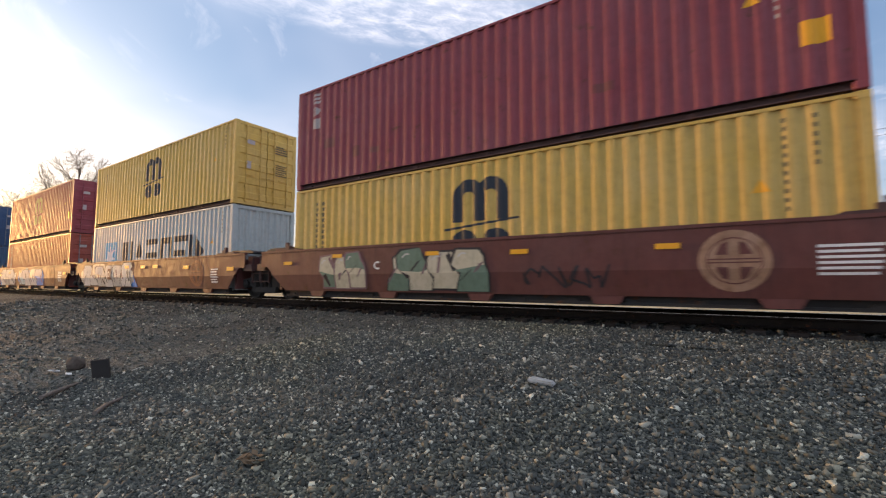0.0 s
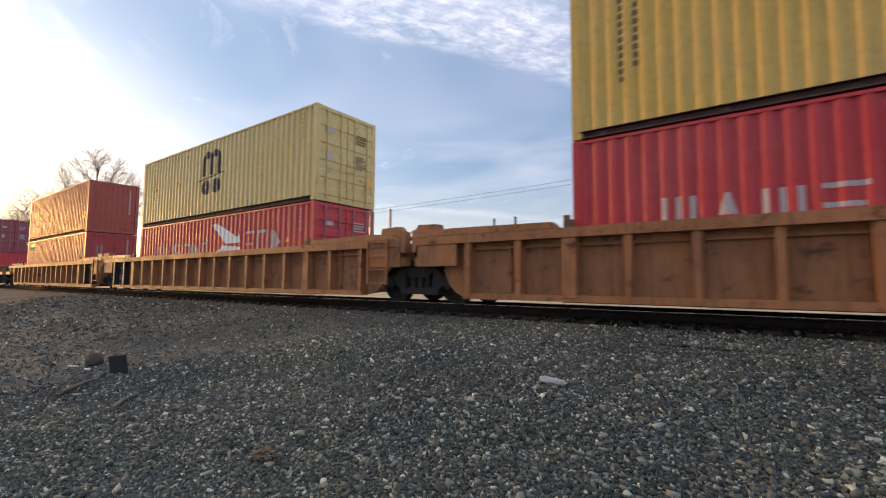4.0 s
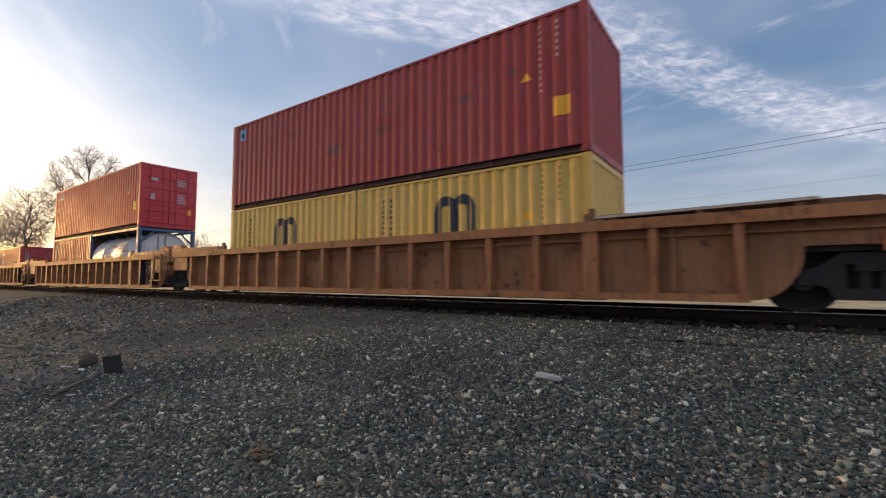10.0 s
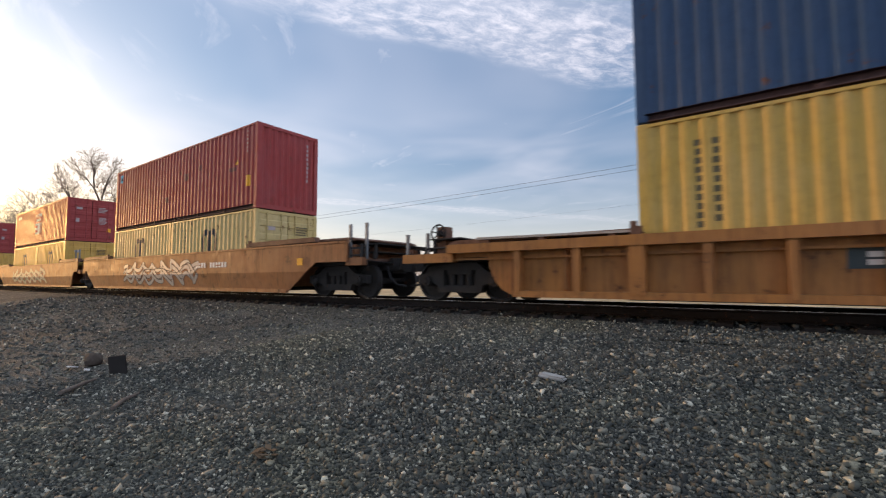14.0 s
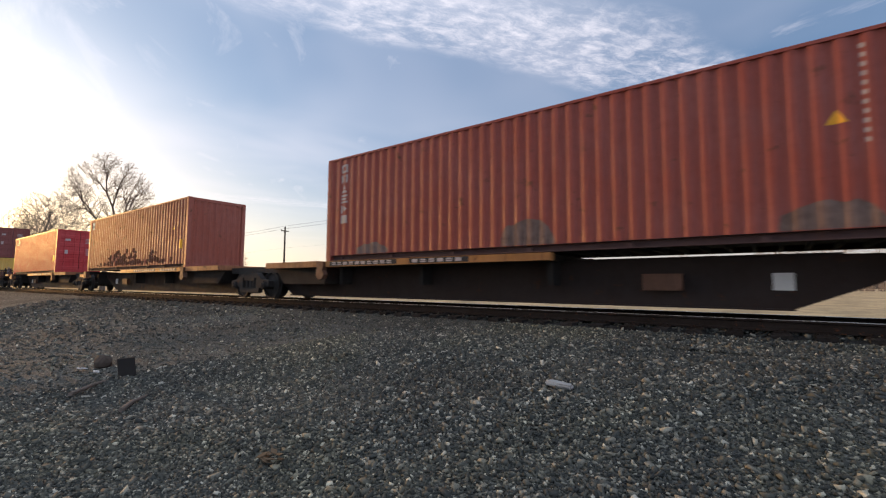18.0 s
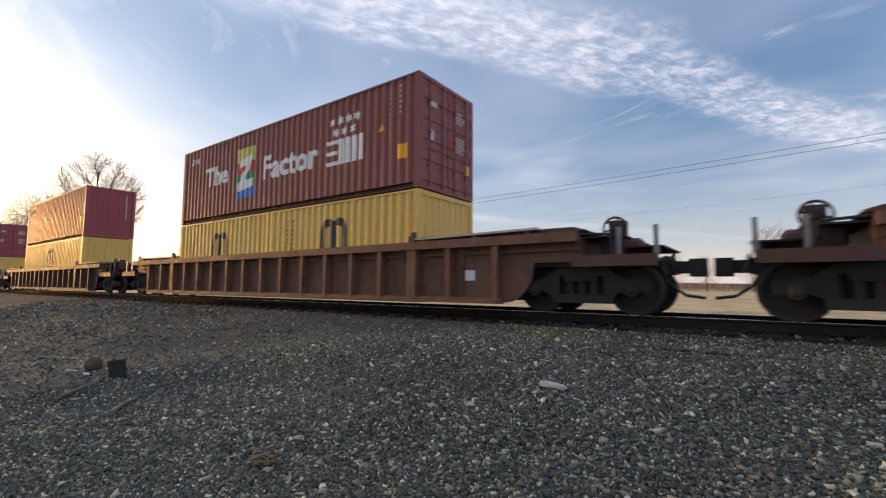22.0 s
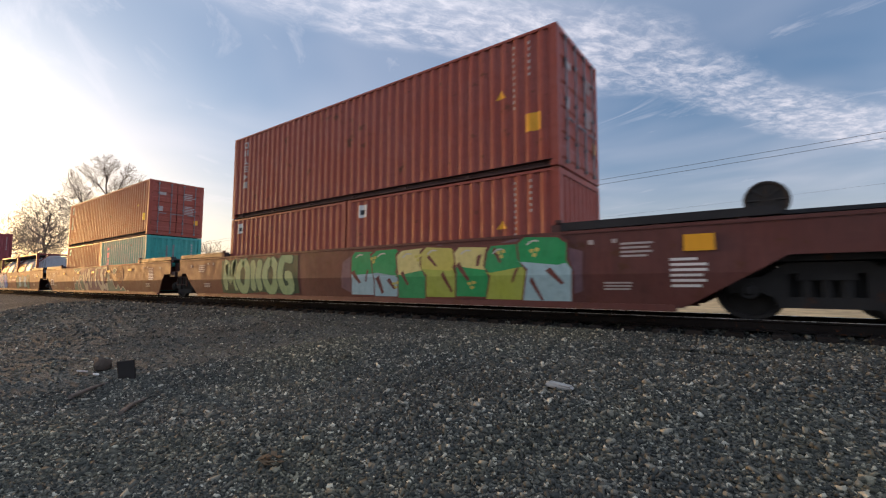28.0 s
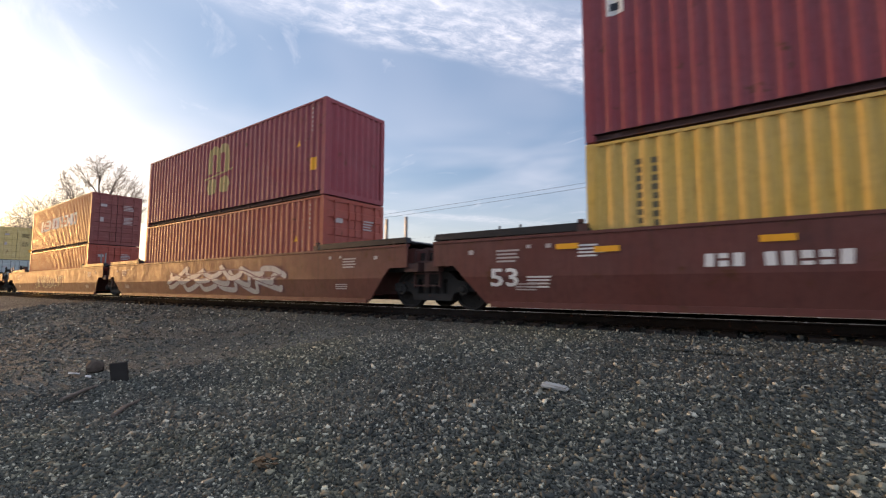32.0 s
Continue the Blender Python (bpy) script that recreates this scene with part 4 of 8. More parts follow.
def container_meshes(L, H):
    hx, hw = L / 2, W / 2

    def side(bm):
        xs = [-hx + 0.14]
        x = xs[0]
        while x < hx - 0.14 - 1e-6:
            for f, _ in PHASES[1:]:
                xs.append(min(x + f * PITCH, hx - 0.14))
            x += PITCH
        xs = sorted(set(round(v, 4) for v in xs))
        ring0 = [bm.verts.new((x, -hw + 0.008 + wave(x, L), 0.150)) for x in xs]
        ring1 = [bm.verts.new((x, -hw + 0.008 + wave(x, L), H - 0.065)) for x in xs]
        for i in range(len(xs) - 1):
            bm.faces.new((ring0[i], ring0[i + 1], ring1[i + 1], ring1[i]))
        b = [bm.verts.new((x, -hw + 0.055, z)) for x, z in ((xs[0], 0.155), (xs[-1], 0.155), (xs[-1], H - 0.065), (xs[0], H - 0.065))]
        bm.faces.new(b)
        bm.faces.new([ring0[0], ring1[0], b[3], b[0]])
        bm.faces.new([ring0[-1], b[1], b[2], ring1[-1]])

    def end(bm):
        ys, y = [], -hw + 0.15
        while y < hw - 0.15:
            for f, d in PHASES[:-1]:
                ys.append((y + f * 0.25, d * 0.045))
            y += 0.25
        ys = [(a, d) for a, d in ys if a < hw - 0.15] + [(hw - 0.15, 0.0)]
        lo = [bm.verts.new((hx - 0.012 - d, a, 0.155)) for a, d in ys]
        up = [bm.verts.new((hx - 0.012 - d, a, H - 0.12)) for a, d in ys]
        for i in range(len(ys) - 1):
            bm.faces.new((lo[i], lo[i + 1], up[i + 1], up[i]))
        b = [bm.verts.new((hx - 0.075, a, z)) for a, z in ((ys[0][0], 0.155), (ys[-1][0], 0.155), (ys[-1][0], H - 0.12), (ys[0][0], H - 0.12))]
        bm.faces.new(b)

    def door(bm):
        # one leaf, hinged at y = 0 and reaching to y = 1.06, folded into horizontal fields
        w, z0, z1, n = 1.06, 0.16, H - 0.13, 5
        step = (z1 - z0) / n
        pts = [(-0.045, z1), (-0.045, z0)]
        for i in range(n):
            a = z0 + i * step
            pts += [(-0.022, a), (-0.022, a + 0.03), (0.0, a + 0.06), (0.0, a + step * 0.5), (-0.022, a + step * 0.5 + 0.03)]
        prism(bm, pts + [(-0.022, z1)], 0.0, w)

    def rod(bm):
        tube(bm, (0.028, 0, 0.10), (0.028, 0, H - 0.08), 0.017, 0.017, 8)
        for z in (0.14, 0.62, H * 0.5, H - 0.62, H - 0.14):
            box(bm, 0.0, 0.05, -0.035, 0.035, z - 0.03, z + 0.03)
        box(bm, 0.03, 0.055, -0.02, 0.34, 1.03, 1.06)

    def roof(bm):
        pts, x = [(-hx + 0.1, H - 0.05), (-hx + 0.1, H - 0.026)], -hx + 0.4
        while x < hx - 0.5:
            pts += [(x, H - 0.026), (x + 0.02, H - 0.008), (x + 0.12, H - 0.008), (x + 0.14, H - 0.026)]
            x += 0.42
        prism(bm, pts + [(hx - 0.1, H - 0.026), (hx - 0.1, H - 0.05)], -hw + 0.03, hw - 0.03)

    def under(bm):
        # one folded plate: floor with its cross members
        pts, x = [(-hx + 0.1, 0.155), (-hx + 0.1, 0.115)], -hx + 0.35
        while x < hx - 0.3:
            pts += [(x, 0.115), (x, 0.02), (x + 0.05, 0.02), (x + 0.05, 0.115)]
            x += 0.38
        prism(bm, pts + [(hx - 0.1, 0.115), (hx - 0.1, 0.155)], -hw + 0.15, hw - 0.15)

    def post(bm):
        prism(bm, [(0.0, 0.10), (0.145, 0.10), (0.145, H - 0.10), (0.0, H - 0.10)], 0.0, 0.05)
        box(bm, 0.0, 0.05, 0.05, 0.15, 0.10, H - 0.10)

    def casting(bm):
        box(bm, -0.089, 0.089, -0.081, 0.081, -0.059, 0.059)
        bmesh.ops.bevel(bm, geom=bm.edges[:], offset=0.012, segments=1, affect="EDGES")

    def rail_low(bm):
        prism_x(bm, -hx + 0.15, hx - 0.15, [(0.02, 0.012), (0.14, 0.012), (0.14, 0.155), (0.03, 0.155), (0.03, 0.149), (0.125, 0.149), (0.125, 0.032), (0.02, 0.032)])
        x = -hx + 0.5
        while x < hx - 0.5:
            box(bm, x, x + 0.1, 0.05, 0.124, 0.034, 0.10)
            x += 1.9

    def rail_top(bm):
        box(bm, -hx + 0.15, hx - 0.15, 0.0, 0.06, H - 0.066, H - 0.012)

    def header(bm):
        box(bm, -0.10, 0.0, -hw + 0.12, hw - 0.12, H - 0.125, H - 0.012)

    def sill(bm):
        box(bm, -0.10, 0.0, -hw + 0.12, hw - 0.12, 0.012, 0.16)

    k = (round(L, 2), round(H, 2))
    return {n: cached((n, *k), f) for n, f in (("side_panel", side), ("end_panel", end), ("door", door), ("lock_rod", rod), ("roof_panel", roof), ("floor", under),
            ("corner_post", post), ("corner_casting", casting), ("bottom_rail", rail_low), ("top_rail", rail_top), ("header", header), ("sill", sill))}


FLIP = Matrix.Rotation(math.pi, 4, "Z")


def container(front, base, L, H, tone, doors=True, decals=(), seed=0, extra=""):
    """A steel box whose forward end stands at front; doors: whether they face forward."""
    me, mat = container_meshes(L, H), BOX[tone]
    feet = "forty" if L > 8 else "twenty"
    label = f"{BOX_LABEL[tone]} corrugated steel {feet}-foot shipping container{extra}"
    at = (front - L / 2, TRACK_Y, RAIL_Z + base)
    c = thing("shipping_container", label, "container", "containers on the freight train", at=at)
    hx, hw = L / 2, W / 2
    share("side_panel", me["side_panel"], mat, c)
    share("side_panel", me["side_panel"], mat, c, FLIP)
    for m in (pose(0, -hw, 0), FLIP @ pose(0, -hw, 0)):
        share("bottom_rail", me["bottom_rail"], UNDERCOAT, c, m)
        share("top_rail", me["top_rail"], mat, c, m)
    for sx in (1, -1):
        for sy in (1, -1):
            m = pose(-hx, -hw, 0) if sx < 0 else pose(hx, -hw, 0) @ Matrix.Diagonal((-1, 1, 1, 1))
            if sy > 0:
                m = Matrix.Diagonal((1, -1, 1, 1)) @ m
            share("corner_post", me["corner_post"], mat, c, m)
            for z in (0.059, H - 0.059):
                share("corner_casting", me["corner_casting"], mat, c, pose(sx * (hx - 0.087), sy * (hw - 0.079), z))
        turn = Matrix.Identity(4) if sx > 0 else FLIP
        share("header", me["header"], mat, c, turn @ pose(hx, 0, 0))
        share("sill", me["sill"], mat, c, turn @ pose(hx, 0, 0))
        if (sx > 0) == doors:
            for s in (-1, 1):
                m = turn @ pose(hx, 0, 0) @ (pose(0, s * 1.075, 0) @ Matrix.Diagonal((1, -s, 1, 1)))
                d = share("door", me["door"], mat, c, m, "steel door leaf with lock rods")
                for y in (0.26, 0.80):
                    share("lock_rod", me["lock_rod"], mat if seed % 3 else GALV, d, pose(0, y, 0))
        else:
            share("end_panel", me["end_panel"], mat, c, turn)
    share("roof_panel", me["roof_panel"], mat, c)
    share("floor", me["floor"], IRON, c)
    rng = random.Random(seed)
    pale = PRINT if tone not in ("yellow", "pale_yellow", "grey") else FAINT
    if doors:
        y = 0.25
        end_decal(c, bars(0.30, H * 0.70, 0.55, 0.34, 4, seed) + bars(0.34, H * 0.42, 0.5, 0.45, 6, seed + 1), pale, hx + 0.008, label="small print on the door")
        end_decal(c, [rect(-0.82, H * 0.44, -0.62, H * 0.53)] + [rect(-0.83, H * 0.74, -0.5, H * 0.79)], PRINT, hx + 0.008, label="white door label")
        if rng.random() < 0.6:
            end_decal(c, [rect(0.78, H * 0.24, 0.98, H * 0.33)], AMBER, hx + 0.009, label="amber door label")
    elif rng.random() < 0.6:
        end_decal(c, column(0.72, H * 0.88, 0.07, H * 0.5, 9), pale, hx - 0.006, label="upright row of figures")
    for kind, *a in decals:
        DECALS[kind](c, L, H, pale, *a)
    TRAIN.append(c)
    return c


def d_front_marks(c, L, H, pale, amber=True):
    """Upright rows of figures and warning labels near the forward end."""
    x = L / 2 - 1.05
    side_decal(c, column(x + 0.06, H * 0.93, 0.05, H * 0.50, 11, 0.5), pale, L, label="upright row of white figures" if pale is PRINT else "upright row of dark figures")
    side_decal(c, column(x + 0.42, H * 0.93, 0.05, H * 0.28, 6, 0.5), pale, L, label="upright row of figures")
    side_decal(c, [[(x - 0.34, H * 0.56), (x - 0.10, H * 0.56), (x - 0.22, H * 0.63)]], AMBER, L, label="amber warning triangle")
    if amber:
        side_decal(c, [rect(x + 0.34, H * 0.27, x + 0.68, H * 0.40)], AMBER, L, label="amber height label")


def d_back_column(c, L, H, pale, n=6, w=0.3, h=1.5, top=0.93, x=0.55):
    side_decal(c, [p for i in range(n) for p in rune(-L / 2 + x, H * top - (i + 0.86) * h / n, w, h / n * 0.8, i + n, 0.26)], pale, L, label="upright row of pale block shapes")


def d_back_figures(c, L, H, pale):
    side_decal(c, column(-L / 2 + 0.85, H * 0.86, 0.10, H * 0.56, 11) + column(-L / 2 + 1.1, H * 0.86, 0.10, H * 0.48, 9), pale, L, label="upright rows of figures")


def d_comb(c, L, H, pale, mat=None, xc=0.0, z0=0.85, w=1.35, h=1.65):
    label = "large dark arched logo" if mat is None else "faded straw-coloured logo"
    polys = comb_mark(xc, z0, w, h)
    for piece in (polys[:17], polys[17:18], polys[18:30], polys[30:]):
        side_decal(c, piece, mat or INK, L, "logo_piece", label)


def d_star_line(c, L, H, pale):
    x0, z0 = -L / 2 + 1.42, 0.72
    side_decal(c, [rect(x0, z0, x0 + 1.36, z0 + 1.36)], SKYBLUE, L, "logo", "light blue logo square")
    side_decal(c, star(x0 + 0.68, z0 + 0.68, 0.56), WHITE, L, "logo_piece", "white seven-pointed star", 0.008)
    for i, k in enumerate((1, 2, 3, 0, 3, 4)):
        side_decal(c, rune(x0 + 2.0 + 1.19 * i, z0 + 0.02, 1.02, 1.28, k, 0.24), INK, L, "logo_piece", "large dark block shape")


def d_swoosh(c, L, H, pale):
    """The wide white house mark of the bright red boxes."""
    for i, k in enumerate((1, 2, 1, 3, 0, 4, 0)):
        side_decal(c, rune(-4.6 + 0.68 * i, 1.05, 0.5, 0.62, k, 0.17), PRINT, L, "logo_piece", "thin white block shape")
    side_decal(c, [[(0.25, 2.28), (0.62, 2.30), (2.0, 1.75), (2.1, 1.95), (2.2, 1.55), (1.2, 1.55)], [(0.6, 1.22), (2.2, 1.22), (2.2, 1.4), (1.0, 1.5)]],
               WHITE, L, "logo", "white banner-shaped mark")
    for i, k in enumerate((3, 0, 4)):
        side_decal(c, rune(2.5 + 0.72 * i, 1.05, 0.54, 0.85, k, 0.17), PRINT, L, "logo_piece", "thin white block shape")


def d_label(c, L, H, pale):
    x = -L / 2 + 0.6
    side_decal(c, [[(x, H * 0.74), (x + 1.15, H * 0.74), (x + 1.15, H * 0.98), (x, H * 0.93)]], PRINT, L, "logo", "worn white leasing label")
    side_decal(c, [[(x + 0.15, H * 0.865), (x + 1.12, H * 0.86), (x + 1.12, H * 0.965), (x + 0.7, H * 0.945)]], AMBER, L, "logo", "yellow wedge", 0.008)
    side_decal(c, blocks(x + 0.06, H * 0.76, 1.03, 0.27, 5, 3, 0.16), INK, L, "logo_piece", "small dark block shapes", 0.008)


def d_small_label(c, L, H, pale, mat=None):
    x = -L / 2 + 0.45
    side_decal(c, [rect(x, H * 0.80, x + 0.3, H * 0.93)], mat or WHITE, L, "logo", "small square label")
    side_decal(c, [rect(x + 0.06, H * 0.83, x + 0.22, H * 0.88)], INK, L, "logo", "dark mark", 0.008)


def d_word(c, L, H, pale, x, z, w, h, n, mat, seed):
    for i in range(n):
        side_decal(c, rune(x + w * i / n, z, w / n * 0.82, h, i + seed, 0.26), mat or pale, L, "logo_piece", "plain block shape of a row")


def d_stars(c, L, H, pale, x, z):
    pts = []
    for i in range(7):
        pts += star(x + (0.2 + 0.34 * (i % 4) if i < 4 else 0.37 + 0.34 * (i - 4)), z + (1.0 if i < 4 else 0.68) + 0.0, 0.15, 6, 0.5)
    for i in range(7):
        side_decal(c, pts[6 * i:6 * i + 6], WHITE, L, "logo_piece", "small white star")
    for i, k in enumerate((3, 5, 1)):
        side_decal(c, rune(x + (0, 0.52, 0.78)[i], z - 0.25, (0.46, 0.2, 0.68)[i], 0.72, k, 0.27), WHITE, L, "logo_piece", "white block shape")


def d_slogan(c, L, H, pale):
    side_decal(c, letters("The", -4.3, 1.28, 0.72, 1.6, 0.03), WHITE, L, "lettering", "white slogan lettering")
    side_decal(c, letters("Factor", -0.5, 1.05, 0.80, 2.8, 0.03), WHITE, L, "lettering", "white slogan lettering")
    for i, (mat, a, b) in enumerate(((GRAF["yellow"], 1.85, 2.35), (GRAF["red"], 1.45, 1.85), (GRAF["green"], 1.05, 1.45), (GRAF["blue"], 0.62, 1.05))):
        side_decal(c, [rect(-2.1, a, -1.0, b)], mat, L, "logo", "coloured band of the logo tile")
    side_decal(c, [[(-1.95, 1.9), (-1.15, 2.1), (-1.15, 1.85), (-1.6, 1.2), (-1.1, 1.25), (-1.1, 0.95), (-2.0, 0.85), (-2.0, 1.1), (-1.5, 1.75), (-1.95, 1.65)]],
               WHITE, L, "logo", "white zigzag mark", 0.008)
    d_stars(c, L, H, pale, 2.7, 1.25)


def d_corner_word(c, L, H, pale, mat=None, n=3, w=0.95, h=0.42, seed=2):
    for i in range(n):
        side_decal(c, rune(-L / 2 + 0.55 + w * i / n, H * 0.80, w / n * 0.8, h, i + seed, 0.28), mat or WHITE, L, "logo_piece", "small block shape at the corner")


def d_patches(c, L, H, pale, seed=1):
    rng = random.Random(seed)
    polys = []
    for i in range(4):
        x, z = rng.uniform(-L / 2 + 0.4, L / 2 - 1.2), rng.uniform(0.5, 1.9)
        side_decal(c, [rect(x, z, x + rng.uniform(0.2, 0.5), z + rng.uniform(0.12, 0.3))], BOX["plum"], L, "patch", "darker repainted patch")


def blob(rng, xc, zc, rx, rz, n=14, rough=0.3):
    """An uneven rounded outline."""
    ph = [rng.uniform(0, 6.3) for _ in range(3)]
    pts = []
    for i in range(n):
        a = 2 * math.pi * i / n
        k = 1 + rough * (0.5 * math.sin(2 * a + ph[0]) + 0.35 * math.sin(3 * a + ph[1]) + 0.3 * math.sin(5 * a + ph[2]))
        pts.append((xc + rx * k * math.cos(a), zc + rz * k * math.sin(a)))
    return pts


def d_blots(c, L, H, pale, tone, spots):
    """Rectangular repainted patches: place, size."""
    for x, z, w, h in spots:
        side_decal(c, [rect(x, z, x + w, z + h)], GRAF.get(tone) or BOX[tone], L, "patch", "repainted rectangular patch", 0.003)


RUST = paint("rust_bloom", (0.125, 0.040, 0.026), 0.85, rust=0.5, grain=0.2)


def d_rust(c, L, H, pale, x0, x1, z0, z1, n, seed):
    """Rust blooms eaten through the paint."""
    rng = random.Random(seed)
    for i in range(n):
        x, z = rng.triangular(x0, x1, (x0 + x1) / 2), rng.triangular(z0, z1, z0 + 0.2)
        r = rng.uniform(0.025, 0.17)
        p = blob(rng, x, max(z, 0.22 + r * 0.8), r * 1.3, r * 0.8, 11, 0.6)
        side_decal(c, [[(a, max(0.17, b)) for a, b in p]], RUST, L, "rust_patch", "dark brown rust bloom", 0.003 + 0.0001 * i)


WORN = paint("sun_bleached_grime", (0.210, 0.130, 0.100), 0.75, grain=0.25, streak=0.6)


def d_smudge(c, L, H, pale, spots):
    """Bleached grime that has crept up from the bottom rail: place, height."""
    rng = random.Random(9)
    for x, h in spots:
        n = 12
        top = [(x + 0.62 * math.cos(math.pi * i / n) * (1 + rng.uniform(-0.08, 0.08)), 0.165 + h * max(0.0, math.sin(math.pi * i / n)) * rng.uniform(0.85, 1.1)) for i in range(n + 1)]
        side_decal(c, [top], WORN, L, "grime_patch", "pale grime patch at the bottom edge", 0.003)


DECALS = {"smudge": d_smudge, "front": d_front_marks, "column": d_back_column, "figures": d_back_figures, "comb": d_comb, "star_line": d_star_line, "swoosh": d_swoosh, "label": d_label,
          "small": d_small_label, "word": d_word, "stars": d_stars, "slogan": d_slogan, "corner": d_corner_word, "patches": d_patches, "rust": d_rust, "blots": d_blots}


def tank_container(front, base, frame_tone, coat, orange=False, seed=0):
    """A twenty-foot frame that carries a lying tank."""
    L, H = 6.058, 2.591
    hx, hw = L / 2, W / 2
    mat = BOX[frame_tone]
    label = ("silver" if coat is ALU else "white") + f" tank container in a {BOX_LABEL[frame_tone]} steel frame"
    c = thing("tank_container", label, "tank container", "containers on the freight train", at=(front - L / 2, TRACK_Y, RAIL_Z + base))
    for sx in (-1, 1):
        for sy in (-1, 1):
            bm = bmesh.new()
            x, y = sx * (hx - 0.08), sy * (hw - 0.08)
            box(bm, x - 0.075, x + 0.075, y - 0.075, y + 0.075, 0.0, H)
            part("corner_post", bm, mat, c)
            for z in (0.059, H - 0.059):
                bm = bmesh.new()
                box(bm, x - 0.09, x + 0.09, y - 0.082, y + 0.082, z - 0.06, z + 0.06)
                part("corner_casting", bm, mat, c)
        for z in (0.08, H - 0.08):
            bm = bmesh.new()
            box(bm, sx * (hx - 0.08) - 0.05, sx * (hx - 0.08) + 0.05, -hw + 0.15, hw - 0.15, z - 0.06, z + 0.06)
            part("end_beam", bm, mat, c)
        bm = bmesh.new()
        x = sx * (hx - 0.08)
        for a, b in (((x, -hw + 0.1, 0.7), (x, -0.5, 0.1)), ((x, hw - 0.1, 0.7), (x, 0.5, 0.1)), ((x, -hw + 0.1, H - 0.7), (x, -0.5, H - 0.1)), ((x, hw - 0.1, H - 0.7), (x, 0.5, H - 0.1))):
            tube(bm, a, b, 0.04, 0.04, 6)
        part("brace", bm, mat, c)
    for sy in (-1, 1):
        for z in (0.08, H - 0.07):
            bm = bmesh.new()
            box(bm, -hx + 0.15, hx - 0.15, sy * (hw - 0.07) - 0.05, sy * (hw - 0.07) + 0.05, z - 0.05, z + 0.05)
            part("side_rail", bm, mat, c)
    bm = bmesh.new()
    prof = []
    for i in range(7):
        a = math.pi / 2 * i / 6
        prof.append((1.16 * math.sin(a) + 0.02, -hx + 0.38 - 0.24 * math.cos(a)))
    prof += [(1.19, -1.2), (1.21, -1.18), (1.21, -1.12), (1.19, -1.10), (1.19, 1.1), (1.21, 1.12), (1.21, 1.18), (1.19, 1.2)]
    prof += [(r, -y) for r, y in prof[6::-1]]
    lathe(bm, prof, n=40)
    rot = Matrix.Translation((0, 0, 1.27)) @ Matrix.Rotation(-math.pi / 2, 4, "Z")
    bm.transform(rot)
    part("tank_shell", bm, coat, c, smooth=True)
    bm = bmesh.new()
    box(bm, -hx + 0.5, hx - 0.5, -0.3, 0.3, 2.48, 2.52)
    part("walkway", bm, GALV, c)
    bm = bmesh.new()
    box(bm, -hx + 0.3, hx - 0.3, -1.08, -0.62, 2.42, 2.46)
    for i in range(5):
        box(bm, -hx + 0.6 + 1.2 * i, -hx + 0.66 + 1.2 * i, -1.04, -0.62, 2.26, 2.42)
    part("side_walkway", bm, IRON, c, "dark walkway grating beside the tank top")
    for x in (-0.4, 0.9):
        bm = bmesh.new()
        tube(bm, (x, 0.35, 2.3), (x, 0.35, 2.54), 0.24, 0.24, 16)
        part("manhole", bm, GALV, c)
    yf = lambda z: -math.sqrt(max(0.0, 1.205 ** 2 - (z - 1.27) ** 2)) - 0.008

    def skin(polys, m, name, lab):
        bm = bmesh.new()
        for p in polys:
            bm.faces.new([bm.verts.new((x, 0, z)) for x, z in p])
        for i in range(10):
            zc = 0.4 + 0.18 * i
            bmesh.ops.bisect_plane(bm, geom=bm.verts[:] + bm.edges[:] + bm.faces[:], dist=1e-5, plane_co=(0, 0, zc), plane_no=(0, 0, 1))
        for v in bm.verts:
            v.co.y = yf(v.co.z) - (0.004 if lab.startswith("dark") else 0)
        part(name, bm, m, c, lab)

    if orange:
        skin([rect(-2.75, 1.38, -0.55, 1.92)], ORANGE, "logo", "orange company band")
        skin([p for i in range(8) for p in rune(-2.15 + 0.19 * i, 1.50, 0.14, 0.30, i + 1, 0.3)], INK, "logo", "dark block shapes on the band")
        skin(rune(-2.6, 1.5, 0.3, 0.3, 0, 0.25), GRAF["red"], "logo", "red mark on the band")
        skin([[(0.3, 1.75), (0.42, 1.87), (0.3, 1.99), (0.18, 1.87)], [(0.62, 1.75), (0.74, 1.87), (0.62, 1.99), (0.5, 1.87)]], WHITE, "placard", "white diamond placard")
        skin([[(2.3, 1.35), (2.5, 1.35), (2.4, 1.75)]], AMBER, "marking", "amber warning arrow")
        skin(bars(1.2, 1.45, 0.8, 0.4, 5, 4), FAINT_GREY, "small_print", "grey small print")
    else:
        ink = INK if frame_tone == "slate" else FAINT_GREY
        skin([p for i in range(13) for p in rune(-2.5 + 0.32 * i, 1.14, 0.25, 0.32, i, 0.24)], ink, "logo", "row of block shapes along the tank")
        skin(bars(0.7, 1.55, 1.2, 0.36, 5, 6), FAINT_GREY, "small_print", "grey small print")
        skin([[(2.0, 1.3), (2.25, 1.3), (2.125, 1.6)]], AMBER, "marking", "amber warning arrow")
        skin(star(-0.6, 1.85, 0.2, 5), FADED_RED_TANK, "logo", "small faded emblem")
        skin([rect(-0.3, 1.8, 0.15, 1.9)], FAINT_GREY, "logo", "grey bar beside the emblem")
    TRAIN.append(c)
    return c


# ---- railway trucks and cars ----
WHEEL_R = 0.457
SPIN = []                       # wheelsets with the place of their car and their own place along it


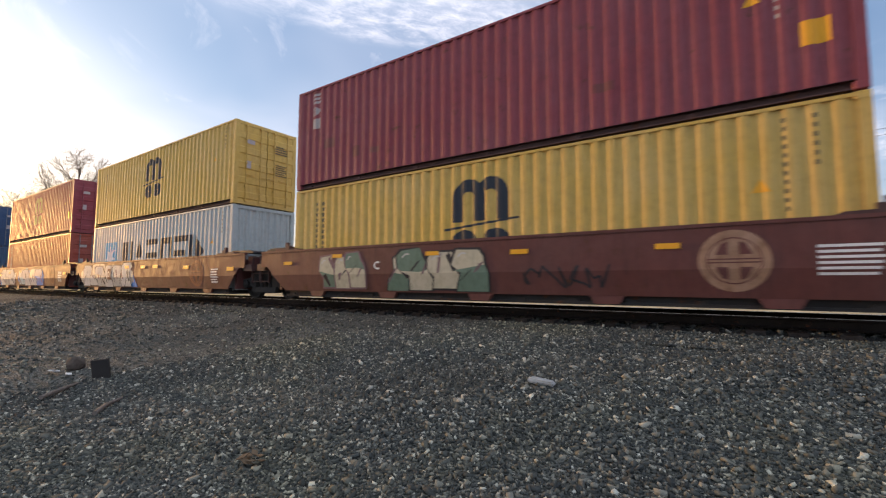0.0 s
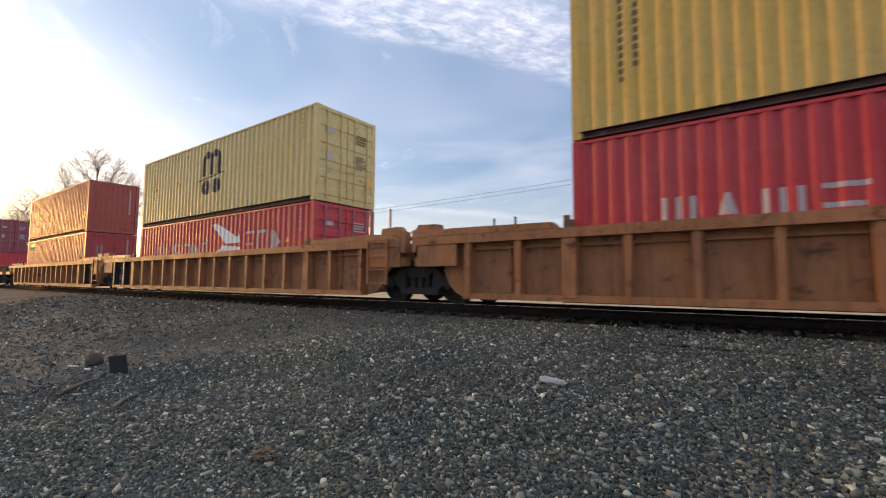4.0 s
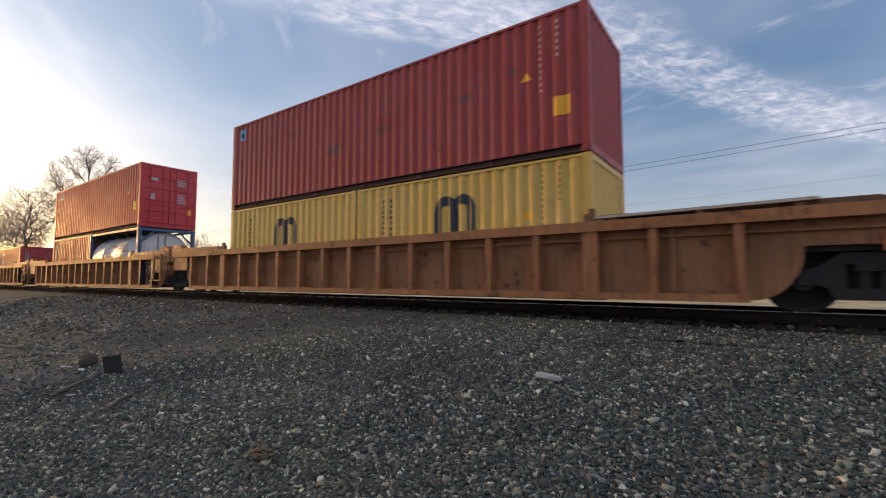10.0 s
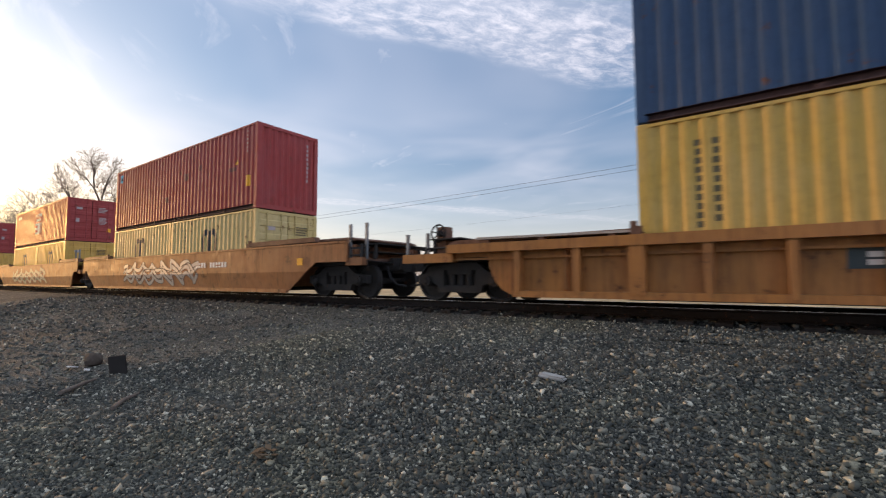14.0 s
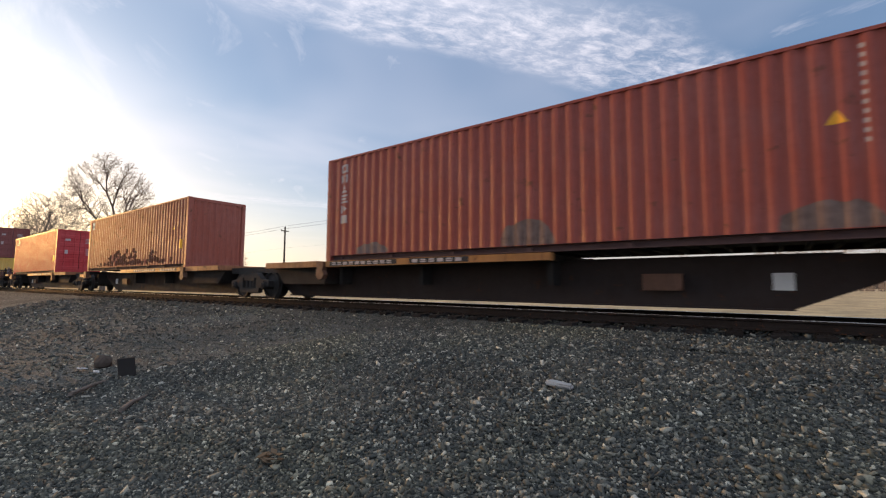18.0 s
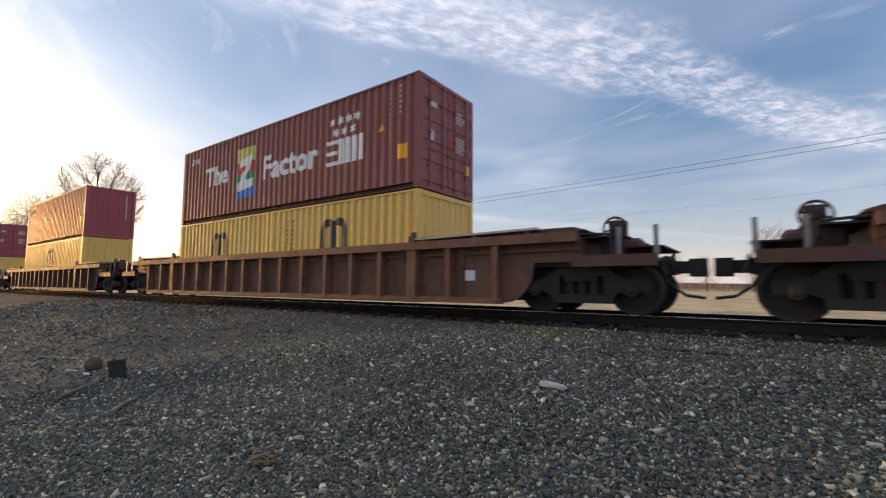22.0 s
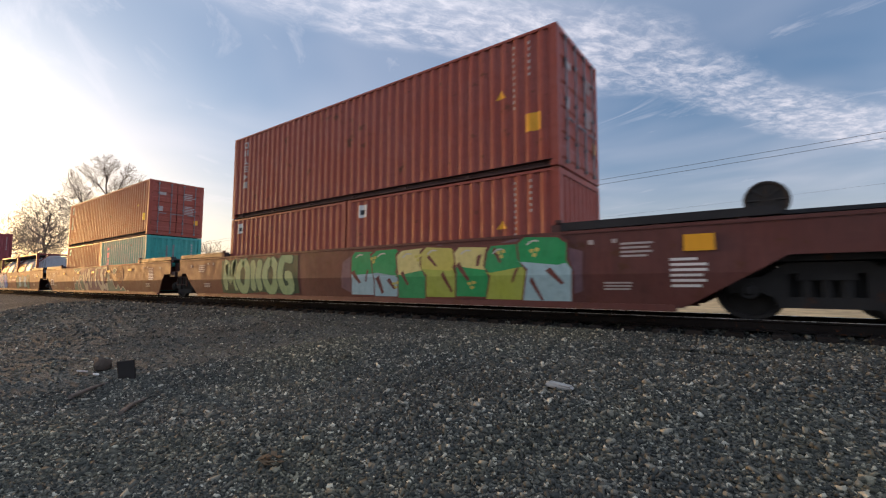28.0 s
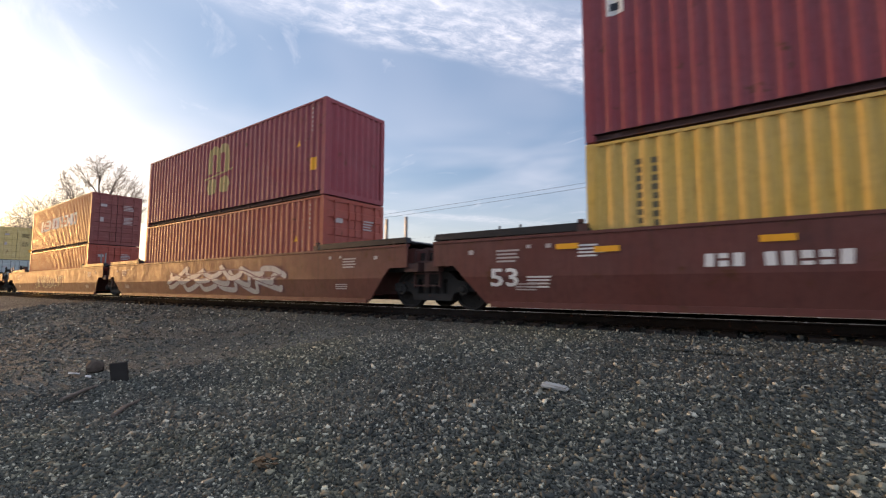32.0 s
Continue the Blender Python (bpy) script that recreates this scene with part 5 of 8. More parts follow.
def truck_meshes():
    def frame_side(bm):
        pts = [(-1.16, 0.40), (-1.16, 0.60), (-0.72, 0.66), (-0.45, 0.86), (0.45, 0.86), (0.72, 0.66), (1.16, 0.60), (1.16, 0.40), (0.80, 0.44), (0.50, 0.20), (-0.50, 0.20), (-0.80, 0.44)]
        prism(bm, pts[0:1] + pts[1:4] + [(-0.42, 0.72)] + [(-0.42, 0.34), (-0.62, 0.36), (-0.80, 0.44)], -0.09, 0.09)
        prism(bm, [(0.42, 0.72), (0.45, 0.86), (0.72, 0.66), (1.16, 0.60), (1.16, 0.40), (0.80, 0.44), (0.62, 0.36), (0.42, 0.34)], -0.09, 0.09)
        prism(bm, [(-0.42, 0.70), (0.42, 0.70), (0.45, 0.86), (-0.45, 0.86)], -0.085, 0.085)
        prism(bm, [(-0.55, 0.20), (0.55, 0.20), (0.60, 0.36), (-0.60, 0.36)], -0.085, 0.085)

    def springs(bm):
        tube(bm, (0, 0, 0.35), (0, 0, 0.60), 0.075, 0.075, 8)

    def cap(bm):
        box(bm, -0.32, 0.32, -0.1, 0.1, 0.60, 0.70)

    def bolster(bm):
        box(bm, -0.45, 0.45, -0.90, 0.90, 0.30, 0.74)
        tube(bm, (0, 0, 0.7), (0, 0, 0.84), 0.25, 0.25, 14)

    def bearing(bm):
        tube(bm, (0, -0.16, 0), (0, 0.08, 0), 0.13, 0.13, 12)
        tube(bm, (0, -0.20, 0), (0, -0.16, 0), 0.06, 0.09, 8)

    def wheelset(bm):
        tube(bm, (0, -1.05, 0), (0, 1.05, 0), 0.085, 0.085, 10)
        for s in (-1, 1):
            prof = [(0.11, 0.62), (0.11, 0.65), (0.16, 0.68), (0.37, 0.70), (0.40, 0.665), (0.485, 0.672), (0.485, 0.69), (0.462, 0.705), (0.455, 0.80), (0.40, 0.80), (0.385, 0.735), (0.16, 0.765), (0.12, 0.80), (0.09, 0.80)]
            b2 = bmesh.new()
            lathe(b2, [(r, s * y) for r, y in prof], n=28)
            for i in range(6):
                a = math.pi * i / 3
                x, z = 0.28 * math.cos(a), 0.28 * math.sin(a)
                tube(b2, (x, s * 0.735, z), (x, s * 0.762, z), 0.035, 0.02, 6)
            me = bpy.data.meshes.new("tmp")
            b2.to_mesh(me)
            b2.free()
            bm.from_mesh(me)
            bpy.data.meshes.remove(me)

    return {k: cached((k,), f, m, sm) for k, f, m, sm in (("side_frame", frame_side, IRON, False), ("spring", springs, IRON, False), ("spring_cap", cap, IRON, False), ("bolster", bolster, IRON, False),
            ("bearing", bearing, IRON, False), ("wheelset", wheelset, WHEEL, False))}


def add_truck(car, x):
    """A two-axle truck under the car; its wheelsets turn."""
    tm = truck_meshes()
    t = share("truck", tm["bolster"], None, car, pose(x, 0, 0), "dark greasy two-axle railway truck")
    for s in (-1, 1):
        share("side_frame", tm["side_frame"], None, t, pose(0, s * 0.98, 0))
        share("spring_cap", tm["spring_cap"], None, t, pose(0, s * 0.98, 0))
        for dx in (-0.22, 0.0, 0.22):
            share("spring", tm["spring"], None, t, pose(dx, s * 0.98, 0))
        for dx in (-0.89, 0.89):
            share("bearing", tm["bearing"], None, t, pose(dx, s * 0.98, WHEEL_R) @ Matrix.Diagonal((1, -s, 1, 1)))
    for dx in (-0.89, 0.89):
        w = share("wheelset", tm["wheelset"], None, t, pose(dx, 0, WHEEL_R), "steel wheels on one axle")
        SPIN.append((w, car, x + dx, dx))


HX = 6.096                      # half a forty-foot box: distances along a car count from its middle


def arch_outline(lo, hi, top, bot, front, rear, ends):
    """Side wall outline with the wheel arches at both ends."""
    lowf, upf = front
    lowr, upr = rear
    za = 0.96
    kf, kr = (1.35 if ends != "round" and u > lo_ + 1.6 else (0.65 if ends == "round" else 0.75) for lo_, u in (front, rear))
    pts = [(-lowr, bot), (lowf, bot)]
    n = 6
    for i in range(1, n + 1):
        a = math.pi / 2 * i / n
        pts.append((lowf + kf * math.sin(a) * (1 if ends == "round" else i / n / max(math.sin(a), 1e-6)), bot + (za - bot) * ((1 - math.cos(a)) if ends == "round" else i / n)))
    pts += [(upf, za), (upf, top), (-upr, top), (-upr, za)]
    for i in range(n, 0, -1):
        a = math.pi / 2 * i / n
        pts.append((-lowr - kr * math.sin(a) * (1 if ends == "round" else i / n / max(math.sin(a), 1e-6)), bot + (za - bot) * ((1 - math.cos(a)) if ends == "round" else i / n)))
    return pts


def body_end(tc, joined, style):
    """How far the side wall reaches over the truck."""
    return tc - (0.25 if style == "ribbed" else 0.45) if joined else (tc + 0.85 if style == "smooth" else tc + 0.05)


def end_gear(car, mat, sx, tc, joined, top, seed, kind, style, post):
    """What stands at one end of a well car: bulkhead, platform, ladder, posts, brake gear, coupler."""
    up = body_end(tc, joined, style)
    gear = CAR["dark_brown"] if kind in ("brown", "dark_brown", "dull_brown") else CAR["dull_brown"]
    inner = HX + 0.1 if tc - HX < 2.5 else tc - 2.9
    long_car = tc - HX > 2.5
    near = -1 if sx > 0 else 1     # the corner that carries the ladder: near side ahead, far side behind

    def P(name, fill, m=mat, label=""):
        bm = bmesh.new()
        fill(bm)
        if sx < 0:
            bm.transform(Matrix.Diagonal((-1, 1, 1, 1)))
        return part(name, bm, m, car, label)

    P("bulkhead", lambda bm: box(bm, inner + 0.35, inner + 0.43, -1.30, 1.30, 0.3, top - 0.12))
    P("end_beam", lambda bm: box(bm, up - 0.25, up, -1.2, 1.2, 0.95, top - 0.05))
    if not joined or style == "smooth":
        # a thin plate over the end of the well, held up by short feet, and strips on the chords
        z0 = top + 0.10
        P("cover_plate", lambda bm: prism(bm, [(HX + 0.12, z0), (HX + 0.14, z0 + 0.06), (up - 0.1, z0 + 0.04), (up + 0.1, z0 - 0.02), (up + 0.08, z0 - 0.05)], -1.24, 1.24), BLACK if kind == "brown" else gear)
        for y0 in (-1.46, 1.26):
            P("chord_cover", lambda bm, y0=y0: prism(bm, ([(HX - 0.1, top + 0.05), (HX + 0.02, top + 0.20), (HX + 3.3, top + 0.20), (HX + 3.35, top + 0.07)] if style == "smooth" else
              [(HX - 0.1, top + 0.07), (HX + 0.05, top + 0.115), (HX + 3.1, top + 0.155), (HX + 3.15, top + 0.11), (HX + 0.2, top + 0.075)]) if long_car else
              [(HX - 0.5, top + 0.036), (HX - 0.4, top + 0.08), (HX + 0.55, top + 0.10), (HX + 0.6, top + 0.036)], y0, y0 + 0.20), BLACK if kind == "brown" and long_car else (gear if style == "smooth" else (DUSTY_SHEEN if long_car else mat)))
            if long_car:
                for x in (HX + 0.4, HX + 1.7, HX + 2.9):
                    P("cover_foot", lambda bm, y0=y0, x=x: box(bm, x - 0.06, x + 0.06, y0 + 0.03, y0 + 0.17, top + 0.03, top + 0.10), gear)
    for y0 in (-1.47, 1.37):
        P("corner_guide", lambda bm, y0=y0: (box(bm, HX - 0.08, HX + 0.10, y0, y0 + 0.10, top + 0.035, top + 0.17), box(bm, HX + 0.0, HX + 0.10, y0 + 0.01, y0 + 0.09, top + 0.17, top + 0.26)), gear, "stubby steel guide for the box corner")
    reach = tc + (1.35 if not joined else -0.15)
    for y0 in (-1.42, 1.20):
        P("platform_beam", lambda bm: box(bm, up - 0.1, reach, y0, y0 + 0.22, 0.86, 1.06), mat if "orange" in kind else gear)
    P("end_platform", lambda bm: box(bm, up - 0.1, reach - 0.08, -1.18, 1.18, 0.98, 1.04), gear)
    P("body_bolster", lambda bm: box(bm, tc - 1.45, min(reach, tc + 1.1), -1.12, 1.12, 0.88, 0.975), IRON)
    P("draft_sill", lambda bm: box(bm, up - 1.0, tc + (1.45 if not joined else -0.05), -0.35, 0.35, 0.74, 1.0), IRON)

    def ladder(x0, x1, z0, z1, n, y, m=gear):
        for a in (x0, x1):
            P("ladder_stile", lambda bm, a=a: box(bm, a - 0.02, a + 0.02, y - 0.03, y + 0.03, z0, z1), m)
        for k in range(n):
            P("ladder_rung", lambda bm, z=z0 + 0.04 + (z1 - z0 - 0.08) * k / (n - 1): box(bm, x0 + 0.02, x1 - 0.02, y - 0.018, y + 0.018, z - 0.016, z + 0.016), m)

    if joined:
        P("end_block", lambda bm: box(bm, up, tc - 0.05, -0.95, 0.95, 0.80, top - 0.15), IRON)
        if style == "ribbed":
            # the chord is raised over the truck and ends in an upright bracket
            for y0 in (-1.50, 1.28):
                P("raised_chord", lambda bm, y0=y0: prism(bm, [(HX + 0.2, top + 0.034), (HX + 0.32, top + 0.15), (up - 0.95, top + 0.18), (up - 0.25, top + 0.13), (up, top + 0.034)], y0 - 0.006, y0 + 0.226))
                if kind == "orange":
                    P("end_bracket", lambda bm, y0=y0: prism(bm, [(up - 0.12, top + 0.1), (up - 0.10, top + 0.40), (up - 0.16, top + 0.50), (up - 0.16, top + 0.60), (up + 0.12, top + 0.60), (up + 0.12, top + 0.42), (up + 0.05, top + 0.30), (up + 0.05, top - 0.5), (up + 0.0, top - 0.5), (up - 0.0, top + 0.1)], y0 + 0.03, y0 + 0.24), mat, "upright steel bracket")
                else:
                    P("hood", lambda bm, y0=y0: prism(bm, [(up - 0.62, top + 0.15), (up - 0.58, top + 0.30), (up - 0.05, top + 0.32), (up + 0.02, top + 0.22), (up + 0.14, top + 0.20), (up + 0.14, top - 0.3), (up + 0.02, top - 0.3), (up + 0.0, top + 0.05), (up - 0.2, top + 0.13)], y0 + 0.02, y0 + 0.25), mat, "steel hood over the car end")
                P("end_plate", lambda bm, y0=y0: box(bm, up - 1.08, up - 0.02, y0 + (0.03 if y0 < 0 else 0.12), y0 + (0.10 if y0 < 0 else 0.19), 0.84, top - 0.152))
            P("walkway", lambda bm: box(bm, up - 0.6, tc - 0.02, -0.9, 0.9, top + 0.10, top + 0.14), IRON, "dark walkway grating between the units")
            ladder(up - 0.98, up - 0.36, 0.42, top + 0.02, 4, near * 1.54, mat)
            for x in (up - 1.05, up - 0.40):
                P("guard_post", lambda bm, x=x: tube(bm, (x, near * 1.40, top + 0.1), (x, near * 1.40, top + (1.10 if kind == "orange" else 0.78)), 0.035, 0.035, 8), GALV, "slim upright guard post")
        else:
            ladder(up + 0.02, up + 0.42, 0.5, top - 0.05, 4, -1.18)
            if long_car:
                for x in (up - 0.75, up - 0.12):
                    P("guard_post", lambda bm, x=x: tube(bm, (x, near * 1.36, top + 0.03), (x, near * 1.36, top + 0.70), 0.035, 0.035, 8), GALV, "slim upright guard post")
        return
    for a, z0, z1, w in ((up - 0.1, 1.40, 1.43, 1.1), (tc + 0.55, 1.20, 1.23, 0.95)):
        P("crossover_step", lambda bm, a=a, z0=z0, z1=z1, w=w: (box(bm, a, a + 0.85, -w, w, z0, z1), box(bm, a + 0.7, a + 0.76, -w + 0.02, -w + 0.08, 1.03, z0), box(bm, a + 0.7, a + 0.76, w - 0.08, w - 0.02, 1.03, z0)), IRON, "dark steel step grating")
    if style == "smooth":
        P("top_deck", lambda bm: prism(bm, [(HX + 0.3, top + 0.16), (tc + 0.75, top + 0.12), (tc + 0.75, top + 0.07), (HX + 0.3, top + 0.10)], -1.30, 1.30), BLACK if kind == "brown" else gear, "deck plate over the car end")
        P("step_frame", lambda bm: (box(bm, up + 0.02, tc + 1.35, -1.36, -1.30, 1.28, 1.33), box(bm, tc + 1.22, tc + 1.30, -1.36, -1.30, 1.0, top - 0.06), box(bm, up + 0.02, tc + 1.2, -1.36, -1.30, 1.10, 1.14)), IRON)
    for x in (tc + 0.74, tc + 1.34):
        P("guard_post", lambda bm, x=x: box(bm, x - 0.035, x + 0.035, -1.27, -1.21, 1.02, post), GALV if seed % 3 else gear, "slim upright guard post")

    def reservoir(bm):
        tube(bm, (tc + 0.30, -0.55, 1.24), (tc + 0.95, -0.55, 1.24), 0.17, 0.17, 14)
        tube(bm, (tc + 0.22, -0.55, 1.24), (tc + 0.30, -0.55, 1.24), 0.09, 0.17, 14)
        tube(bm, (tc + 0.95, -0.55, 1.24), (tc + 1.03, -0.55, 1.24), 0.17, 0.09, 14)
    P("air_reservoir", reservoir, gear, "rusty lying air tank")
    if sx < 0 or kind in ("dull_brown", "dark_brown"):
        def wheel(bm):
            zc, xw = (1.56, tc + 0.62) if style == "ribbed" else (1.88, tc - 0.1)
            rim = [(0.20 * math.cos(i * math.pi / 8), 0.20 * math.sin(i * math.pi / 8)) for i in range(17)]
            for (a, b), (c, d) in zip(rim, rim[1:]):
                tube(bm, (xw + a, -1.0, zc + b), (xw + c, -1.0, zc + d), 0.022, 0.022, 5, caps=False)
            for i in range(3):
                a = i * math.pi / 3 + 0.3
                tube(bm, (xw - 0.2 * math.cos(a), -1.0, zc - 0.2 * math.sin(a)), (xw + 0.2 * math.cos(a), -1.0, zc + 0.2 * math.sin(a)), 0.016, 0.016, 5)
            tube(bm, (xw, -1.02, zc), (xw, -0.85, zc), 0.06, 0.08, 8)
        P("brake_wheel", wheel, IRON, "round iron hand brake wheel")
        P("brake_stand", (lambda bm: (box(bm, tc + 0.48, tc + 0.76, -0.88, -0.62, 1.03, 1.72), box(bm, tc + 0.30, tc + 0.48, -0.82, -0.66, 1.03, 1.38))) if style == "ribbed" else (lambda bm: box(bm, tc - 0.24, tc + 0.04, -0.86, -0.62, 1.03, 1.98)), gear)
    if near > 0 or top < 1.3:
        ladder(tc + 0.80, tc + 1.34, 0.22, 1.0, 3, near * 1.44)

    def grab(bm):
        tube(bm, (min(up, tc) + 0.1, -1.40, top - 0.02), (tc + 0.62, -1.40, min(top - 0.02, 1.42)), 0.022, 0.022, 6)
        tube(bm, (tc + 0.62, -1.40, min(top - 0.02, 1.42)), (tc + 0.72, -1.40, 1.05), 0.022, 0.022, 6)
    P("hand_rail", grab, IRON)
    P("coupler", lambda bm: (box(bm, tc + 1.3, tc + 1.75, -0.11, 0.11, 0.76, 0.98), box(bm, tc + 1.68, tc + 1.95, -0.2, 0.16, 0.70, 1.02), box(bm, tc + 1.28, tc + 1.36, -0.3, 0.3, 0.66, 1.08)), IRON)
    P("cut_lever", lambda bm: (tube(bm, (tc + 1.42, -1.30, 0.98), (tc + 1.42, -0.25, 0.92), 0.016, 0.016, 5), tube(bm, (tc + 1.42, -1.30, 0.98), (tc + 1.5, -1.34, 0.72), 0.016, 0.016, 5)), IRON)

    def hose(bm):
        pts = [(tc + 1.25, -0.35, 0.85), (tc + 1.4, -0.42, 0.55), (tc + 1.65, -0.42, 0.36), (tc + 1.95, -0.4, 0.32)]
        for p, q in zip(pts, pts[1:]):
            tube(bm, p, q, 0.028, 0.028, 6)
    P("air_hose", hose, BLACK)
    if sx > 0 and kind == "brown" and tc - HX > 2.5:
        def brake(bm):
            zc, xw = top + 0.34, tc - 0.62
            b2 = [(0.27 * math.cos(i * math.pi / 8), 0.27 * math.sin(i * math.pi / 8)) for i in range(17)]
            for (a, b), (c, d) in zip(b2, b2[1:]):
                tube(bm, (xw + a, -1.05, zc + b), (xw + c, -1.05, zc + d), 0.03, 0.03, 6)
            for i in range(4):
                a = i * math.pi / 4
                tube(bm, (xw - 0.26 * math.cos(a), -1.05, zc - 0.26 * math.sin(a)), (xw + 0.26 * math.cos(a), -1.05, zc + 0.26 * math.sin(a)), 0.024, 0.024, 5)
            tube(bm, (xw, -1.06, zc), (xw, -1.03, zc), 0.25, 0.25, 18)
            tube(bm, (xw, -1.07, zc), (xw, -0.86, zc), 0.10, 0.12, 12)
        P("brake_wheel", brake, IRON, "round iron hand brake wheel")
        P("brake_stand", lambda bm: box(bm, tc - 0.78, tc - 0.46, -0.86, -0.62, 1.1, top + 0.42), gear)


def well_car(front, tone, style, short=False, joined=(False, False), truck=(True, True), label="", seed=0, top=1.47, post=1.55):
    """A container well car; front: where the forward end of its boxes stands."""
    mat = CAR[tone]
    d = 1.665 if short else 3.80
    tc = HX + d
    top = 1.38 if short else top
    bot = 0.29 if short else 0.17
    car = thing("well_car", label, "railway car", "cars of the freight train", at=(front - HX, TRACK_Y, RAIL_Z))
    low = tc - (1.5 if style == "ribbed" else (1.5 if short else 1.75))
    upf, upr = body_end(tc, joined[0], style), body_end(tc, joined[1], style)
    ends = "slant" if style == "smooth" else "round"
    pts = arch_outline(0, 0, top, bot, (low, upf), (low, upr), ends)
    for s in (-1, 1):
        if style == "smooth":
            # flat sheet with a fold; the lower half leans inwards
            bm = bmesh.new()
            prism(bm, pts, -1.47, -1.43)
            bmesh.ops.bisect_plane(bm, geom=bm.verts[:] + bm.edges[:] + bm.faces[:], dist=1e-5, plane_co=(0, 0, 0.72), plane_no=(0, 0, 1))
            for v in bm.verts:
                if v.co.z < 0.71:
                    v.co.y += (0.72 - v.co.z) * 0.20
            if s > 0:
                bm.transform(Matrix.Diagonal((1, -1, 1, 1)))
            part("side_wall", bm, mat, car)
            bm = bmesh.new()
            box(bm, -upr, upf, s * 1.43 - 0.06, s * 1.43 + 0.06, top - 0.02, top + 0.035)
            part("top_chord", bm, mat, car)
            bm = bmesh.new()
            if short:
                box(bm, -low + 0.1, low - 0.1, s * 1.22 - 0.05, s * 1.22 + 0.05, 0.14, bot + 0.04)
                part("bottom_sill", bm, IRON, car, "dark underframe sill")
                for x in (-4.9, -2.4, 0.1, 2.6, 5.0):
                    bm = bmesh.new()
                    prism(bm, [(x - 0.2, 0.15), (x + 0.2, 0.15), (x + 0.3, bot + 0.02), (x - 0.3, bot + 0.02)], s * 1.33 - 0.05, s * 1.33 + 0.03)
                    part("sill_bracket", bm, mat, car)
            else:
                box(bm, -low + 0.1, low - 0.1, s * 1.34 - 0.05, s * 1.34 + 0.05, bot - 0.06, bot + 0.05)
                part("bottom_sill", bm, mat, car)
        else:
            bm = bmesh.new()
            prism(bm, pts, -1.245, -1.215)
            if s > 0:
                bm.transform(Matrix.Diagonal((1, -1, 1, 1)))
            part("side_wall", bm, mat, car)
            bm = bmesh.new()
            box(bm, -upr, upf, s * 1.39 - 0.11, s * 1.39 + 0.11, top - 0.15, top + 0.03)
            part("top_chord", bm, mat, car)
            bm = bmesh.new()
            box(bm, -upr, upf, s * 1.29 - 0.04, s * 1.33 + 0.04, top - 0.30, top - 0.26)
            part("stiffener", bm, mat, car)
            bm = bmesh.new()
            box(bm, -low, low, s * 1.37 - 0.09, s * 1.37 + 0.09, bot - 0.02, bot + 0.10)
            part("bottom_sill", bm, mat, car)
            rib = cached(("rib", top), lambda b: prism(b, [(-0.05, 0.2), (0.05, 0.2), (0.065, top - 0.14), (-0.065, top - 0.14)], -0.085, 0.15), None)
            wide = cached(("wide_rib", top), lambda b: prism(b, [(-0.13, 0.22), (0.13, 0.22), (0.13, top - 0.14), (-0.13, top - 0.14)], -0.09, 0.15), None)
            n = 8
            for i in range(-n, n + 1):
                x = i * 1.018 if abs(i) < 8 else (8.29 if i > 0 else -8.29)
                share("rib", wide if abs(i) == 6 else rib, mat, car, pose(x, s * 1.385, 0) @ Matrix.Diagonal((1, -s, 1, 1)))
    bm = bmesh.new()
    pts = [(-HX - 0.2, 0.13), (HX + 0.2, 0.13), (HX + 0.2, 0.18)]
    for i in range(12, -1, -1):
        pts += [(i - 5.92, 0.18), (i - 5.92, 0.232), (i - 6.08, 0.232), (i - 6.08, 0.18)]
    prism(bm, pts + [(-HX - 0.2, 0.18)], -1.32, 1.32)
    part("well_floor", bm, IRON, car)
    for k, sx in enumerate((1, -1)):
        end_gear(car, mat, sx, tc, joined[k], top, seed + k, tone, style, post)
        if truck[k]:
            add_truck(car, sx * tc)
    TRAIN.append(car)
    return car


